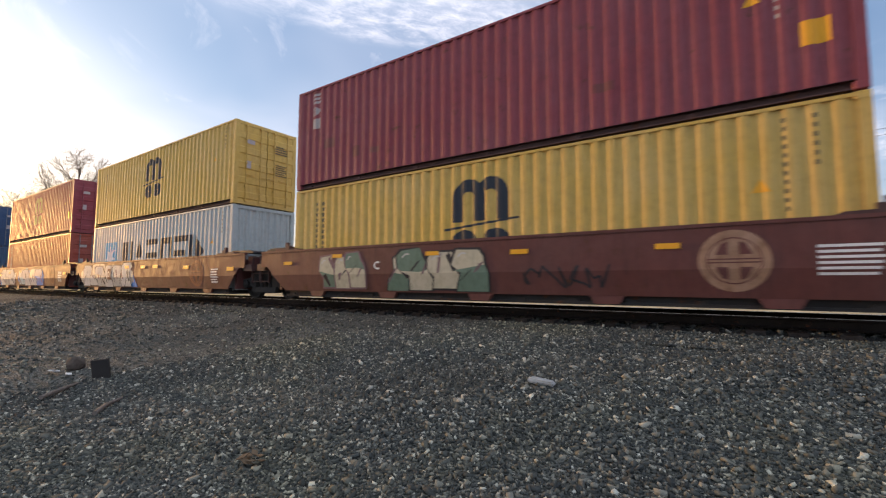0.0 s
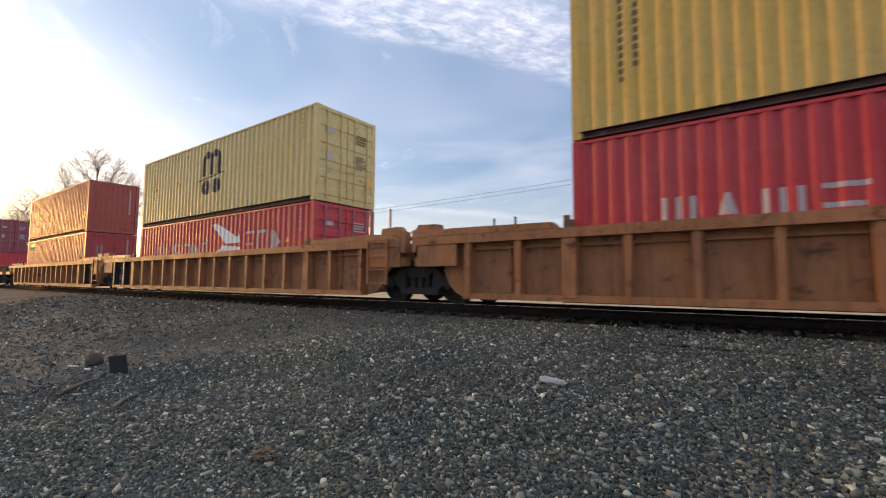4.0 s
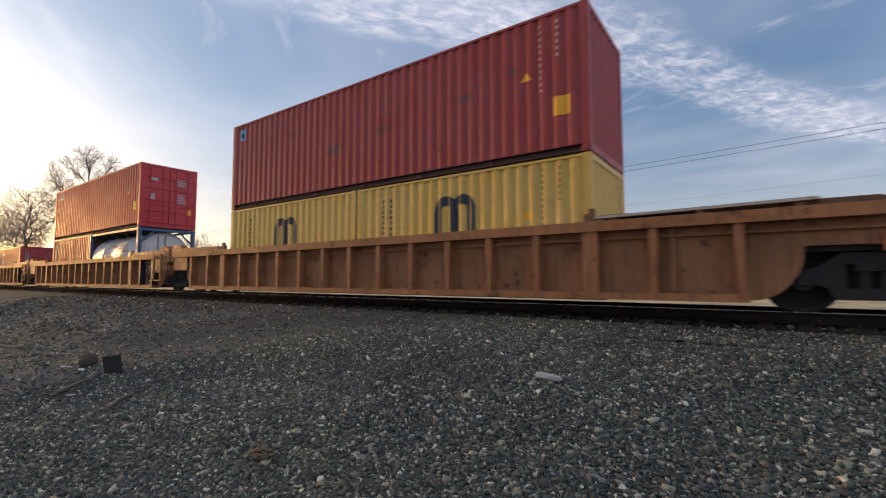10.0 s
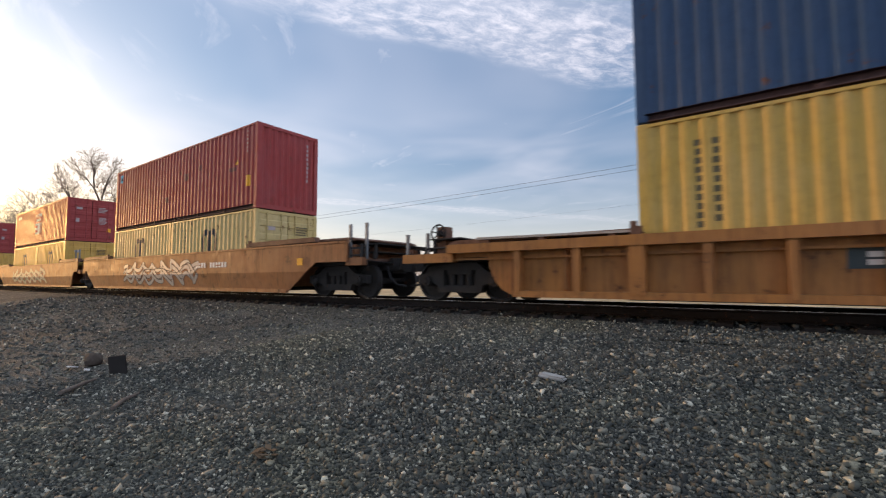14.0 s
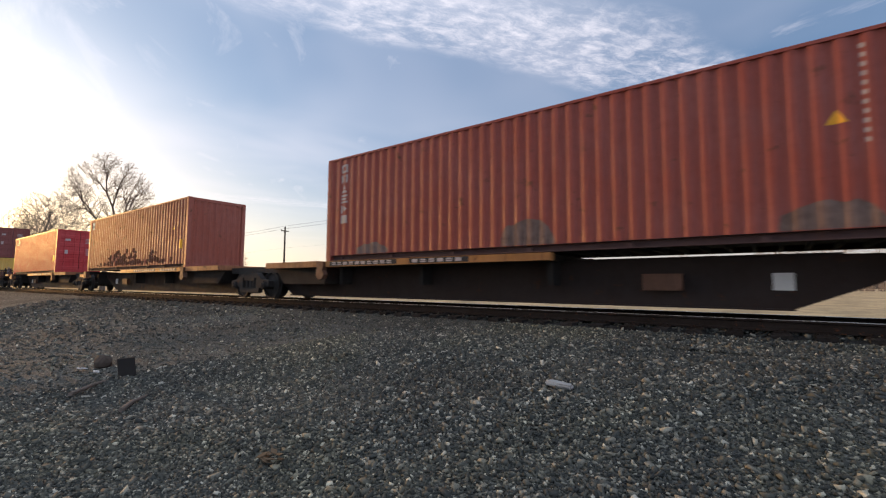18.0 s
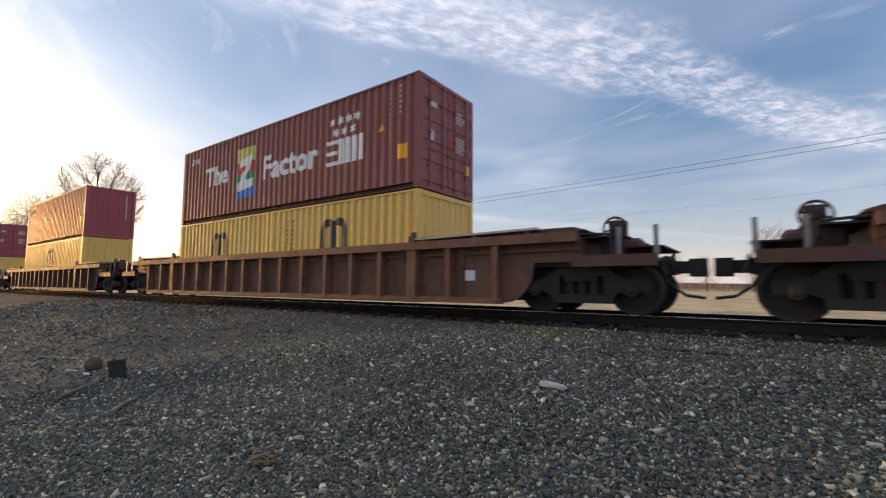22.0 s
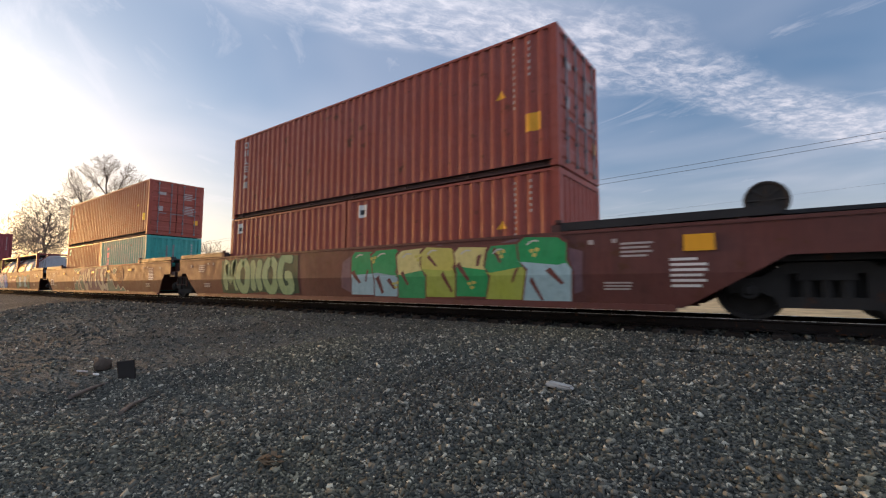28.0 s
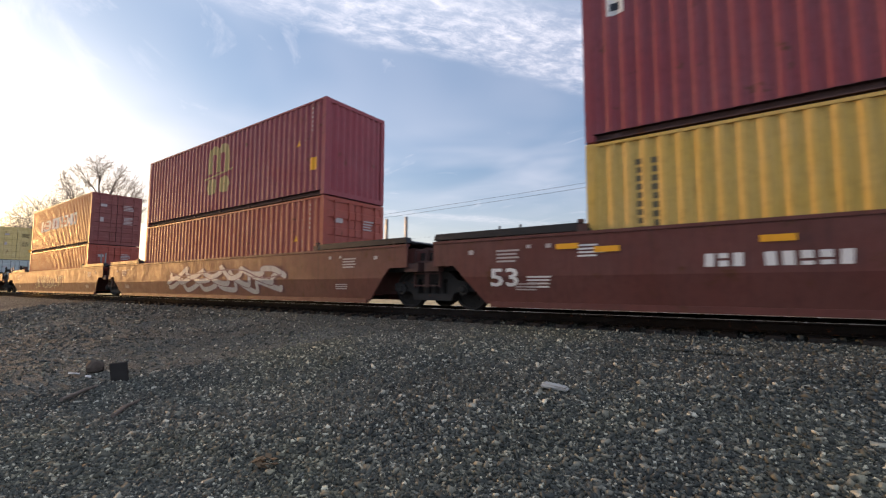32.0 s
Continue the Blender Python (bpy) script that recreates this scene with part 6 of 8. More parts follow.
def spine_car(front, way, long_t, short_t, trucks, label, seed):
    """A skeleton unit: a deep centre beam, cross arms and deck strips. way: +1 where its long end, whose truck stands clear of the box, goes ahead."""
    car = thing("spine_car", label, "railway car", "cars of the freight train", at=(front - HX, TRACK_Y, RAIL_Z))

    def P(name, fill, m, lab=""):
        bm = bmesh.new()
        fill(bm)
        if way < 0:
            bm.transform(Matrix.Diagonal((-1, 1, 1, 1)))
        return part(name, bm, m, car, lab)

    P("centre_beam", lambda bm: prism(bm, [(-short_t - 0.3, 0.97), (-short_t - 0.3, 0.76), (-5.7, 0.74), (-4.3, 0.15), (8.9, 0.15), (9.6, 0.62), (long_t + 0.15, 0.74), (long_t + 0.15, 0.95), (8.9, 1.0), (-5.0, 1.0)], -0.35, 0.35), SOOTY)
    P("beam_flange", lambda bm: (box(bm, -4.3, 8.9, -0.42, 0.42, 0.12, 0.15), box(bm, -4.9, 6.1, -0.42, 0.42, 1.0, 1.02)), SOOTY)
    for x in (-HX + 0.2, -0.4, 3.0, HX - 0.1):
        P("cross_arm", lambda bm, x=x: (box(bm, x - 0.14, x + 0.14, -1.25, 1.25, 0.98, 1.12), box(bm, x - 0.06, x + 0.06, -0.75, 0.75, 0.5, 0.98)), IRON)
    for s_ in (-1, 1):
        P("deck_strip", lambda bm, y=s_ * 1.22: box(bm, -0.65, HX - 0.1, y - 0.10, y + 0.10, 0.98, 1.13), CAR["orange"], "orange deck strip")
        P("corner_bracket", lambda bm, y=s_ * 1.28: prism(bm, [(HX - 0.05, 0.66), (HX + 0.12, 0.62), (HX + 0.24, 0.74), (HX + 0.20, 0.92), (HX + 0.24, 1.12), (HX - 0.1, 1.12), (HX - 0.04, 0.88), (HX - 0.10, 0.76)], y - 0.10, y + 0.06), CAR["dull_brown"])
        P("side_sill", lambda bm, y=s_ * 1.15: prism(bm, [(-HX - 1.25, 0.82), (-HX - 1.25, 0.98), (-HX + 0.15, 0.94), (-HX + 0.15, 0.78)], y - 0.08, y + 0.08), CAR["orange"], "orange sill beside the truck")
        P("end_bracket", lambda bm, y=s_ * 1.27: box(bm, -HX - 0.05, -HX + 0.35, y - 0.09, y + 0.07, 0.74, 1.12), CAR["dull_brown"])
    P("end_deck", lambda bm: box(bm, HX + 0.26, 8.95, -1.32, 1.32, 0.98, 1.15), CAR["dull_orange"], "worn orange deck over the long end")
    P("deck_web", lambda bm: prism(bm, [(HX + 0.3, 0.5), (8.4, 0.5), (8.9, 0.98), (HX + 0.3, 0.98)], -1.0, 1.0), IRON)
    P("gooseneck", lambda bm: box(bm, 8.95, long_t + 0.5, -0.8, 0.8, 0.86, 1.06), IRON, "black coupling casting over the shared truck")
    P("valve_box", lambda bm: box(bm, -2.75, -2.1, -0.55, -0.42, 0.42, 0.72), CAR["dull_brown"])
    P("data_plate", lambda bm: box(bm, -4.30, -4.02, -0.372, -0.352, 0.44, 0.72), WHITE, "small white data plate")
    u = 1.0 if way > 0 else -5.8
    for x0, x1 in ((u, u + 2.5), (u + 2.9, u + 4.6)):
        flat_decal(car, [rect(x0, 1.0, x1, 1.118)], BLACK, -1.3225, "panel", "black figure plate")
    flat_decal(car, blocks(u + 0.1, 1.02, 2.3, 0.08, 10, seed) + blocks(u + 3.0, 1.02, 1.5, 0.08, 6, seed + 1), PRINT, -1.327, label="white figures on the deck strip")
    if trucks[0]:
        add_truck(car, way * long_t)
    add_truck(car, -way * short_t)
    if trucks[1]:
        t = short_t
        P("free_end_deck", lambda bm: box(bm, -t - 1.40, -HX - 1.26, -1.30, 1.30, 1.02, 1.15), CAR["dull_orange"], "worn orange deck over the free end")
        P("coupler", lambda bm: (box(bm, -t - 1.75, -t - 0.3, -0.12, 0.12, 0.76, 0.98), box(bm, -t - 1.95, -t - 1.68, -0.2, 0.16, 0.70, 1.02)), IRON)
        for yy in (-1.2, 1.2):
            P("hand_rail", lambda bm, yy=yy: (tube(bm, (-t - 0.75, yy, 1.15), (-t - 0.75, yy, 1.78), 0.02, 0.02, 6), tube(bm, (-t - 1.35, yy, 1.15), (-t - 1.35, yy, 1.78), 0.02, 0.02, 6),
                                              tube(bm, (-t - 0.75, yy, 1.78), (-t - 1.35, yy, 1.78), 0.02, 0.02, 6), tube(bm, (-t - 0.75, yy, 1.42), (-t - 1.35, yy, 1.42), 0.015, 0.015, 6)), GALV, "slim grab rail")

        def wheel(bm):
            rim = [(0.2 * math.cos(i * math.pi / 8), 0.2 * math.sin(i * math.pi / 8)) for i in range(17)]
            for (a, b), (c, d) in zip(rim, rim[1:]):
                tube(bm, (-t - 0.3 + a, -1.0, 1.36 + b), (-t - 0.3 + c, -1.0, 1.36 + d), 0.022, 0.022, 5, caps=False)
            tube(bm, (-t - 0.3, -1.02, 1.36), (-t - 0.3, -0.75, 1.36), 0.08, 0.10, 10)
        P("brake_wheel", wheel, IRON, "round iron hand brake wheel")
        P("brake_stand", lambda bm: box(bm, -t - 0.42, -t - 0.2, -0.76, -0.55, 1.0, 1.5), IRON)
    TRAIN.append(car)
    return car


# ---- paint on the cars ----
def face_y(z):
    return -1.476 + max(0.0, 0.72 - z) * 0.20


def car_decal(car, polys, mat, style, name="small_print", label="", lift=0.0):
    """Paint on a car's side; on the smooth cars it follows the fold."""
    bm = bmesh.new()
    for p in polys:
        bm.faces.new([bm.verts.new((x, 0, z)) for x, z in p])
    if name != "small_print":
        bmesh.ops.remove_doubles(bm, verts=bm.verts, dist=1e-4)
    if style == "smooth":
        bmesh.ops.bisect_plane(bm, geom=bm.verts[:] + bm.edges[:] + bm.faces[:], dist=1e-5, plane_co=(0, 0, 0.72), plane_no=(0, 0, 1))
        for v in bm.verts:
            v.co.y = face_y(v.co.z) - lift
    else:
        for v in bm.verts:
            v.co.y = -1.249 - lift
    return part(name, bm, mat, car, label)


def stroke(pts, w):
    """A broad brush line as quads with round ends."""
    out = []
    for (x0, z0), (x1, z1) in zip(pts, pts[1:]):
        dx, dz = x1 - x0, z1 - z0
        k = math.hypot(dx, dz) or 1
        nx, nz = -dz / k * w / 2, dx / k * w / 2
        out.append([(x0 + nx, z0 + nz), (x1 + nx, z1 + nz), (x1 - nx, z1 - nz), (x0 - nx, z0 - nz)])
    for x, z in pts:
        out.append([(x + w / 2 * math.cos(a * math.pi / 4), z + w / 2 * math.sin(a * math.pi / 4)) for a in range(8)])
    return out


def clipped(polys, z0, z1):
    return [[(x, min(z1, max(z0, z))) for x, z in p] for p in polys]


def curve(pts, k=5):
    """A smooth line through the points."""
    out = []
    for i in range(len(pts) - 1):
        p0, p1, p2, p3 = pts[max(i - 1, 0)], pts[i], pts[i + 1], pts[min(i + 2, len(pts) - 1)]
        for j in range(k):
            t = j / k
            out.append(tuple(0.5 * (2 * p1[a] + (p2[a] - p0[a]) * t + (2 * p0[a] - 5 * p1[a] + 4 * p2[a] - p3[a]) * t * t + (3 * p1[a] - p0[a] - 3 * p2[a] + p3[a]) * t ** 3) for a in (0, 1)))
    return out + [pts[-1]]


def ribbon(line, w):
    """A brush line with rounded, tapered ends, as one connected strip of quads."""
    n, left, right = len(line), [], []
    for i, (x, z) in enumerate(line):
        (xa, za), (xb, zb) = line[max(i - 1, 0)], line[min(i + 1, n - 1)]
        d = math.hypot(xb - xa, zb - za) or 1
        k = w / 2 * (0.55 if i in (0, n - 1) else 1.0)
        left.append((x - (zb - za) / d * k, z + (xb - xa) / d * k))
        right.append((x + (zb - za) / d * k, z - (xb - xa) / d * k))
    return [[left[i], left[i + 1], right[i + 1], right[i]] for i in range(n - 1)]


def graffiti(car, x0, x1, z0, z1, fill, edge, glow=None, n=5, seed=0, style="smooth", w=0.22, second=None):
    """Sprayed piece without any writing: a cloud, swollen shapes with dark edges, second colour, sweeping strokes, highlights."""
    rng = random.Random(seed)
    lo, hi, step = z0 - 0.02, z1 + 0.02, (x1 - x0) / n
    lift = [0.0016]

    def put(poly, tone, label):
        lift[0] += 0.0003
        car_decal(car, clipped(poly, lo, hi), GRAF[tone], style, "sprayed_shape", label, lift[0])

    if glow:
        m = int((x1 - x0) / 0.3)
        up = [(x0 - 0.25 + (x1 - x0 + 0.5) * i / m, z1 - 0.04 - 0.20 * abs(math.sin(i * 0.9 + seed)) - 0.25 * (i in (0, m))) for i in range(m + 1)]
        dn = [(x, z0 + 0.03 + 0.12 * abs(math.sin(i * 0.7 + seed)) + 0.3 * (i in (0, m))) for i, (x, _) in enumerate(up)]
        put([[up[i], up[i + 1], dn[i + 1], dn[i]] for i in range(m)], glow[0], "wavy cloud of sprayed colour")
        for i in range(2 * n):
            g = glow[i % len(glow)]
            put([blob(rng, x0 + (x1 - x0) * (i + rng.random()) / (2 * n), rng.uniform(z0 + 0.25, z1 - 0.25), rng.uniform(0.2, 0.5), rng.uniform(0.15, 0.3))], g, "soft patch of sprayed colour")
    for i in range(n):
        xc, zc = x0 + (i + 0.5) * step + rng.uniform(-0.05, 0.05), (z0 + z1) / 2 + rng.uniform(-0.05, 0.05)
        rx, rz = step * 0.58, (z1 - z0) * 0.48
        if w >= 0.23:
            p = blob(rng, xc, zc, rx, rz, 16, 0.34)
            put([[(xc + (a - xc) * 1.12, zc + (b - zc) * 1.1) for a, b in p]], edge, "dark edge of a sprayed shape")
            put([p], fill if isinstance(fill, str) else fill[i % len(fill)], "swollen sprayed shape")
            if second:
                put([[(a, min(b, zc - 0.02 + 0.1 * math.sin(a * 4))) for a, b in p]], second if isinstance(second, str) else second[i % len(second)], "second colour of a sprayed shape")
            put([blob(rng, xc + rng.uniform(-0.2, 0.2) * step, zc + rng.uniform(-0.15, 0.2), rx * 0.22, rz * rng.uniform(0.12, 0.3), 9, 0.5)], edge, "dark notch")
            q = [(xc - rx * 0.55, zc + rz * 0.2), (xc - rx * 0.35, zc + rz * 0.62), (xc + rx * 0.1, zc + rz * 0.72)]
            put(ribbon(curve(q, 4), 0.045), "white" if fill != "white" else "silver", "pale highlight stroke")
    if w < 0.23:
        for r in range(3):
            zc, ph = z0 + (z1 - z0) * (0.28 + 0.22 * r), rng.uniform(0, 6)
            m = 3 * n
            q = curve([(x0 + (x1 - x0) * (i + 0.6 * math.sin(2.1 * i + ph)) / m, zc + (z1 - z0) * 0.26 * math.sin(i * 1.9 + ph) * rng.uniform(0.3, 1)) for i in range(m + 1)], 5)
            put(ribbon(q, w * 0.8 + 0.05), edge, "sprayed outline of a sweep")
            put(ribbon(q, w * 0.8), fill, "broad wavy sprayed sweep")
    q = curve([(x0 + (x1 - x0) * i / (n + 1), (z0 + z1) / 2 + (z1 - z0) * rng.uniform(-0.35, 0.35)) for i in range(n + 2)], 6)
    put(ribbon(q, 0.04), edge, "thin sweeping spray line")


def slabs(car, x0, x1, z0, z1, forms, edge, notch, seed, style="smooth", back=None, lean=0.12, cuts=3):
    """A sprayed piece of tall angular slabs that crowd one another: each has two colours, an edge and slanting cuts."""
    rng = random.Random(seed)
    n, lift = len(forms), [0.0016]
    step = (x1 - x0) / n

    def put(polys, tone, label):
        lift[0] += 0.0003
        car_decal(car, clipped(polys, z0, z1), GRAF[tone], style, "sprayed_shape", label, lift[0])

    if back:
        m = max(4, int((x1 - x0) / 0.4))
        up = [(x0 - 0.3 + (x1 - x0 + 0.6) * i / m, z1 - rng.uniform(0.0, 0.22) - 0.3 * (i in (0, m))) for i in range(m + 1)]
        dn = [(x + rng.uniform(-0.1, 0.1), z0 + rng.uniform(0.0, 0.10) + 0.2 * (i in (0, m))) for i, (x, _) in enumerate(up)]
        put([[up[i], up[i + 1], dn[i + 1], dn[i]] for i in range(m)], back, "ragged field of sprayed colour")
    for i, (hi, lo) in enumerate(forms):
        a, b = x0 + i * step - 0.06 * step, x0 + (i + 1) * step + 0.06 * step
        tilt = rng.uniform(-lean, lean) * step
        t, d = z1 - rng.uniform(0.0, 0.14), z0 + rng.uniform(0.0, 0.07)
        zm = d + (t - d) * rng.uniform(0.42, 0.58)
        k = 0.16 * step
        r = lambda q: rng.uniform(-q, q)
        left = [(a + r(0.05), d), (a + k * 0.6 + r(0.06), zm - 0.10), (a + tilt + r(0.05), zm + 0.06), (a + tilt + r(0.06), t - 0.12), (a + tilt + k, t)]
        right = [(b + tilt - k, t - r(0.05)), (b + tilt + r(0.05), t - 0.16), (b - k * 0.7 + r(0.06), zm + 0.05), (b + r(0.05), zm - 0.12), (b - r(0.08), d)]
        grow = lambda p, g: [(x + (g if x > (a + b) / 2 else -g), z + (g if z > (t + d) / 2 else -g)) for x, z in p]
        put([grow(left + right, 0.045)], edge, "edge of a sprayed slab")
        put([left + right], hi, "tall sprayed slab")
        low = [(x, min(z, zm + 0.05 * math.sin(5 * x))) for x, z in left + right]
        if lo != hi:
            put([low], lo, "lower colour of a slab")
        for j in range(cuts):
            xc, zc = a + (b - a) * (j + 0.7) / (cuts + 0.4), rng.uniform(d + 0.18, t - 0.18)
            h, w = rng.uniform(0.10, 0.26), rng.uniform(0.05, 0.12)
            sl = rng.uniform(-0.16, 0.16)
            put([[(xc - w * 0.4 - sl, zc - h), (xc + w * 0.3 - sl, zc - h * 0.8), (xc + w * 0.6 + sl, zc + h), (xc - w * 0.5 + sl, zc + h * 0.6)]], notch[(i + j) % len(notch)], "slanting cut in a slab")
        put(ribbon(curve([(a + tilt + k * 1.2, t - 0.16), (a + tilt + k * 2.2, t - 0.08), (a + tilt + k * 3.2, t - 0.09)], 4), 0.03), "white" if hi != "white" else "silver", "pale highlight stroke")


def strokes(car, x0, x1, z0, z1, runs, fill, edge, w, style="smooth", back=None, seed=1, lift=0.002):
    """A sprayed piece of broad bent brush strokes, each given in a unit square of the row."""
    n = len(runs)
    rng = random.Random(seed)
    if back:
        m = int((x1 - x0) / 0.35)
        up = [(x0 - 0.2 + (x1 - x0 + 0.4) * i / m, z1 + 0.02 - rng.uniform(0, 0.14)) for i in range(m + 1)]
        dn = [(x, z0 + rng.uniform(0, 0.06)) for x, _ in up]
        car_decal(car, [[up[i], up[i + 1], dn[i + 1], dn[i]] for i in range(m)], GRAF[back], style, "sprayed_shape", "ragged field of sprayed colour", 0.0015)
    step, hh = (x1 - x0) / n, z1 - z0
    for i, run in enumerate(runs):
        for line in run:
            pts = curve([(x0 + (i + 0.08 + 0.84 * a) * step, z0 + 0.10 + (hh - 0.2) * b) for a, b in line], 4)
            for width, tone, label in ((w * 1.35, edge, "dark edge of a broad stroke"), (w, fill if isinstance(fill, str) else fill[i % len(fill)], "broad bent spray stroke")):
                lift += 0.0003
                car_decal(car, clipped(ribbon(pts, width), z0, z1), GRAF[tone], style, "sprayed_shape", label, lift)


ZIG = [[(0.0, 0.0), (0.1, 1.0), (0.5, 0.35), (0.85, 1.0), (1.0, 0.0)]]
SNAKE = [[(0.9, 0.9), (0.35, 1.0), (0.1, 0.72), (0.5, 0.5), (0.92, 0.28), (0.6, 0.0), (0.08, 0.1)]]
TWIN = [[(0.15, 0.0), (0.28, 0.5), (0.15, 1.0)], [(0.8, 0.0), (0.68, 0.5), (0.85, 1.0)]]
LOOP = [[(0.5, 1.0), (0.08, 0.7), (0.12, 0.25), (0.5, 0.0), (0.9, 0.3), (0.9, 0.75), (0.5, 1.0)]]
CURL = [[(1.0, 0.95), (0.3, 1.0), (0.08, 0.5), (0.3, 0.04), (0.85, 0.1), (0.8, 0.45), (0.45, 0.45)]]
BOW = [[(0.9, 1.0), (0.95, 0.4), (0.6, 0.0), (0.1, 0.15)]]
CROWN = [[(0.0, 0.85), (0.5, 0.95), (1.0, 1.0)], [(0.45, 0.85), (0.5, 0.0)]]
ARCH = [[(0.1, 0.0), (0.12, 0.75), (0.5, 1.0), (0.88, 0.75), (0.9, 0.0)], [(0.5, 0.55), (0.5, 0.1)]]


def scrawl(car, x0, x1, z0, z1, mat, seed, style="smooth", w=0.045):
    rng = random.Random(seed)
    pts, n = [], int((x1 - x0) / 0.065)
    for i in range(n):
        pts.append((x0 + (x1 - x0) * i / n + rng.uniform(-0.12, 0.12), rng.uniform(z0, z1)))
    car_decal(car, ribbon(curve(pts, 4), w), GRAF[mat], style, "sprayed_line", "thin sprayed scrawl", 0.003)


FADED = paint("faded_emblem_paint", (0.26, 0.085, 0.035), 0.65, grain=0.25, streak=0.5)
PALE_DISC = paint("pale_emblem_paint", (0.34, 0.19, 0.11), 0.65, grain=0.25, streak=0.5)
FADED_RED = paint("faded_red_logo_paint", (0.30, 0.060, 0.030), 0.65, grain=0.25, streak=0.6)


def emblem(car, x, z, r, style, disc=None):
    """A worn round sign: a pale disc with a dark ring and a cross of dark bars."""
    n = 28
    car_decal(car, [[(x + r * math.cos(2 * math.pi * i / n), z + r * math.sin(2 * math.pi * i / n)) for i in range(n)]], disc or FADED, style, "emblem_disc", "faded orange-brown disc", 0.001)
    worn = CAR["brown"]
    car_decal(car, ring(x, z, r * 0.72, r * 0.76), worn, style, "emblem_ring", "dark ring of the emblem", 0.004)
    car_decal(car, [rect(x - r * 0.7, z - 0.035, x + r * 0.7, z - 0.015), rect(x - r * 0.7, z + 0.015, x + r * 0.7, z + 0.035)], worn, style, "emblem_bar", "dark lines of the emblem", 0.004)
    for sx in (-1, 1):
        for sz in (-1, 1):
            car_decal(car, [[(x + sx * r * 0.16, z + sz * r * 0.2), (x + sx * r * 0.5, z + sz * r * 0.2), (x + sx * r * 0.34, z + sz * r * 0.55), (x + sx * r * 0.16, z + sz * r * 0.62)]], worn, style, "emblem_field", "dark quarter of the emblem", 0.004)


def end_marks(car, skip=()):
    """Placards, print and reflectors near both ends of a long smooth car."""
    for sx in (-1, 1):
        if sx in skip:
            continue
        for x, z, w, h in ((6.75, 1.24, 0.10, 0.08), (7.15, 1.25, 0.09, 0.07), (8.45, 1.18, 0.12, 0.09)):
            car_decal(car, [rect(sx * x - w / 2, z, sx * x + w / 2, z + h)], PRINT, "smooth", "placard", "small worn white placard", 0.003)
        car_decal(car, bars(sx * 7.55 - 0.3, 1.0, 0.6, 0.28, 4, 3) + bars(sx * 7.2 - 0.25, 0.45, 0.5, 0.16, 3, 5), PRINT, "smooth", label="worn white print", lift=0.003)


def data_block(car, x, z, style, n=6, w=0.55, h=0.5):
    car_decal(car, bars(x, z, w, h, n, int(x * 10) % 7), WHITE, style, label="white lines of small print")


def stripes(car, spots, style, w=0.32, h=0.10):
    for x, z in spots:
        car_decal(car, [rect(x, z, x + w, z + h)], AMBER, style, "reflector", "yellow reflective strip", 0.02)


def words(car, text, x, z, h, mat, style, width=None, lift=0.003):
    car_decal(car, letters(text, x, z, h, width, 0.02), mat, style, "lettering", "painted lettering", lift)


def black_panel(car, x0, x1, text=None):
    x0, x1 = (7.20, 8.22) if x0 > 0 else (-8.22, -7.20)
    car_decal(car, [rect(x0, 0.34, x1, 1.31)], BLACK, "ribbed", "panel", "black stencil panel", 0.002)
    if any(ch.name.startswith("raised_chord") and (ch.bound_box[0][0] > 0) == (x0 > 0) for ch in car.children):
        flat_decal(car, [rect(x0 - 0.05, 1.515, x1 + 0.3, 1.625)], BLACK, -1.511, "panel", "black painted stretch of the chord")
    for ch in car.children:
        if ch.name.startswith("rib") and ch.location.y < 0 and min(abs(ch.location.x - x0), abs(ch.location.x - x1)) < 0.12:
            ch.material_slots[0].material = BLACK
    mid = (x0 + x1) / 2
    car_decal(car, bars(x0 + 0.15, 0.38, (x1 - x0) * 0.6, 0.10, 2, 2) + bars(mid - 0.3, 0.80, 0.6, 0.12, 3, 5) + [rect(x0 + 0.12, 1.02, x0 + 0.3, 1.10), rect(x1 - 0.3, 1.02, x1 - 0.12, 1.10)], PRINT, "ribbed", label="white stencil bars", lift=0.006)
    car_decal(car, ring(mid, 1.06, 0.05, 0.09, 12), PRINT, "ribbed", "marking", "small round stencil mark", 0.006)
    if text:
        car_decal(car, letters(text, x0 + 0.08, 0.50, 0.25, (x1 - x0) * 0.84, 0.03), GRAF["cream"], "ribbed", "lettering", "bold cream stencil lettering", 0.010)


# ---- the train, front to back ----
FLOOR = 0.24                    # a box in a well stands this far over the rails
HC, STD = 2.896, 2.591
L40, L20 = 12.192, 6.058
SEED = [100]


def stack(front, *layers):
    """Boxes in one well. A layer is one long box or a pair of short ones (back, front)."""
    z = FLOOR
    for layer in layers:
        short = isinstance(layer, list)
        for i, spec in enumerate(layer if short else [layer]):
            tone, H, doors, decals = spec
            SEED[0] += 1
            f = front if (not short or i == 1) else front - L20 - 0.076
            if tone == "tank":
                tank_container(f, z, decals[0], decals[1], decals[2], SEED[0])
            else:
                container(f, z, L20 if short else L40, H, tone, doors, decals, SEED[0])
        z += H + 0.025


F = ("front",)
YM = [("comb",), ("figures",), ("front", False)]
Y20 = [("comb", None, 0.0, 0.62, 1.1, 1.5), ("figures",)]

# the brown short-well cars
cars = {}
for key, u in (("a", 1.49), ("b", -14.03), ("c", -29.55), ("d", -45.07)):
    last = key == "d"
    cars[key] = well_car(u, "brown", "smooth", True, (True, not last), (True, last),
                         "weathered red-brown container well car with sprayed graffiti on its side", {"a": 1, "b": 3, "c": 5, "d": 7}[key], post=2.06)
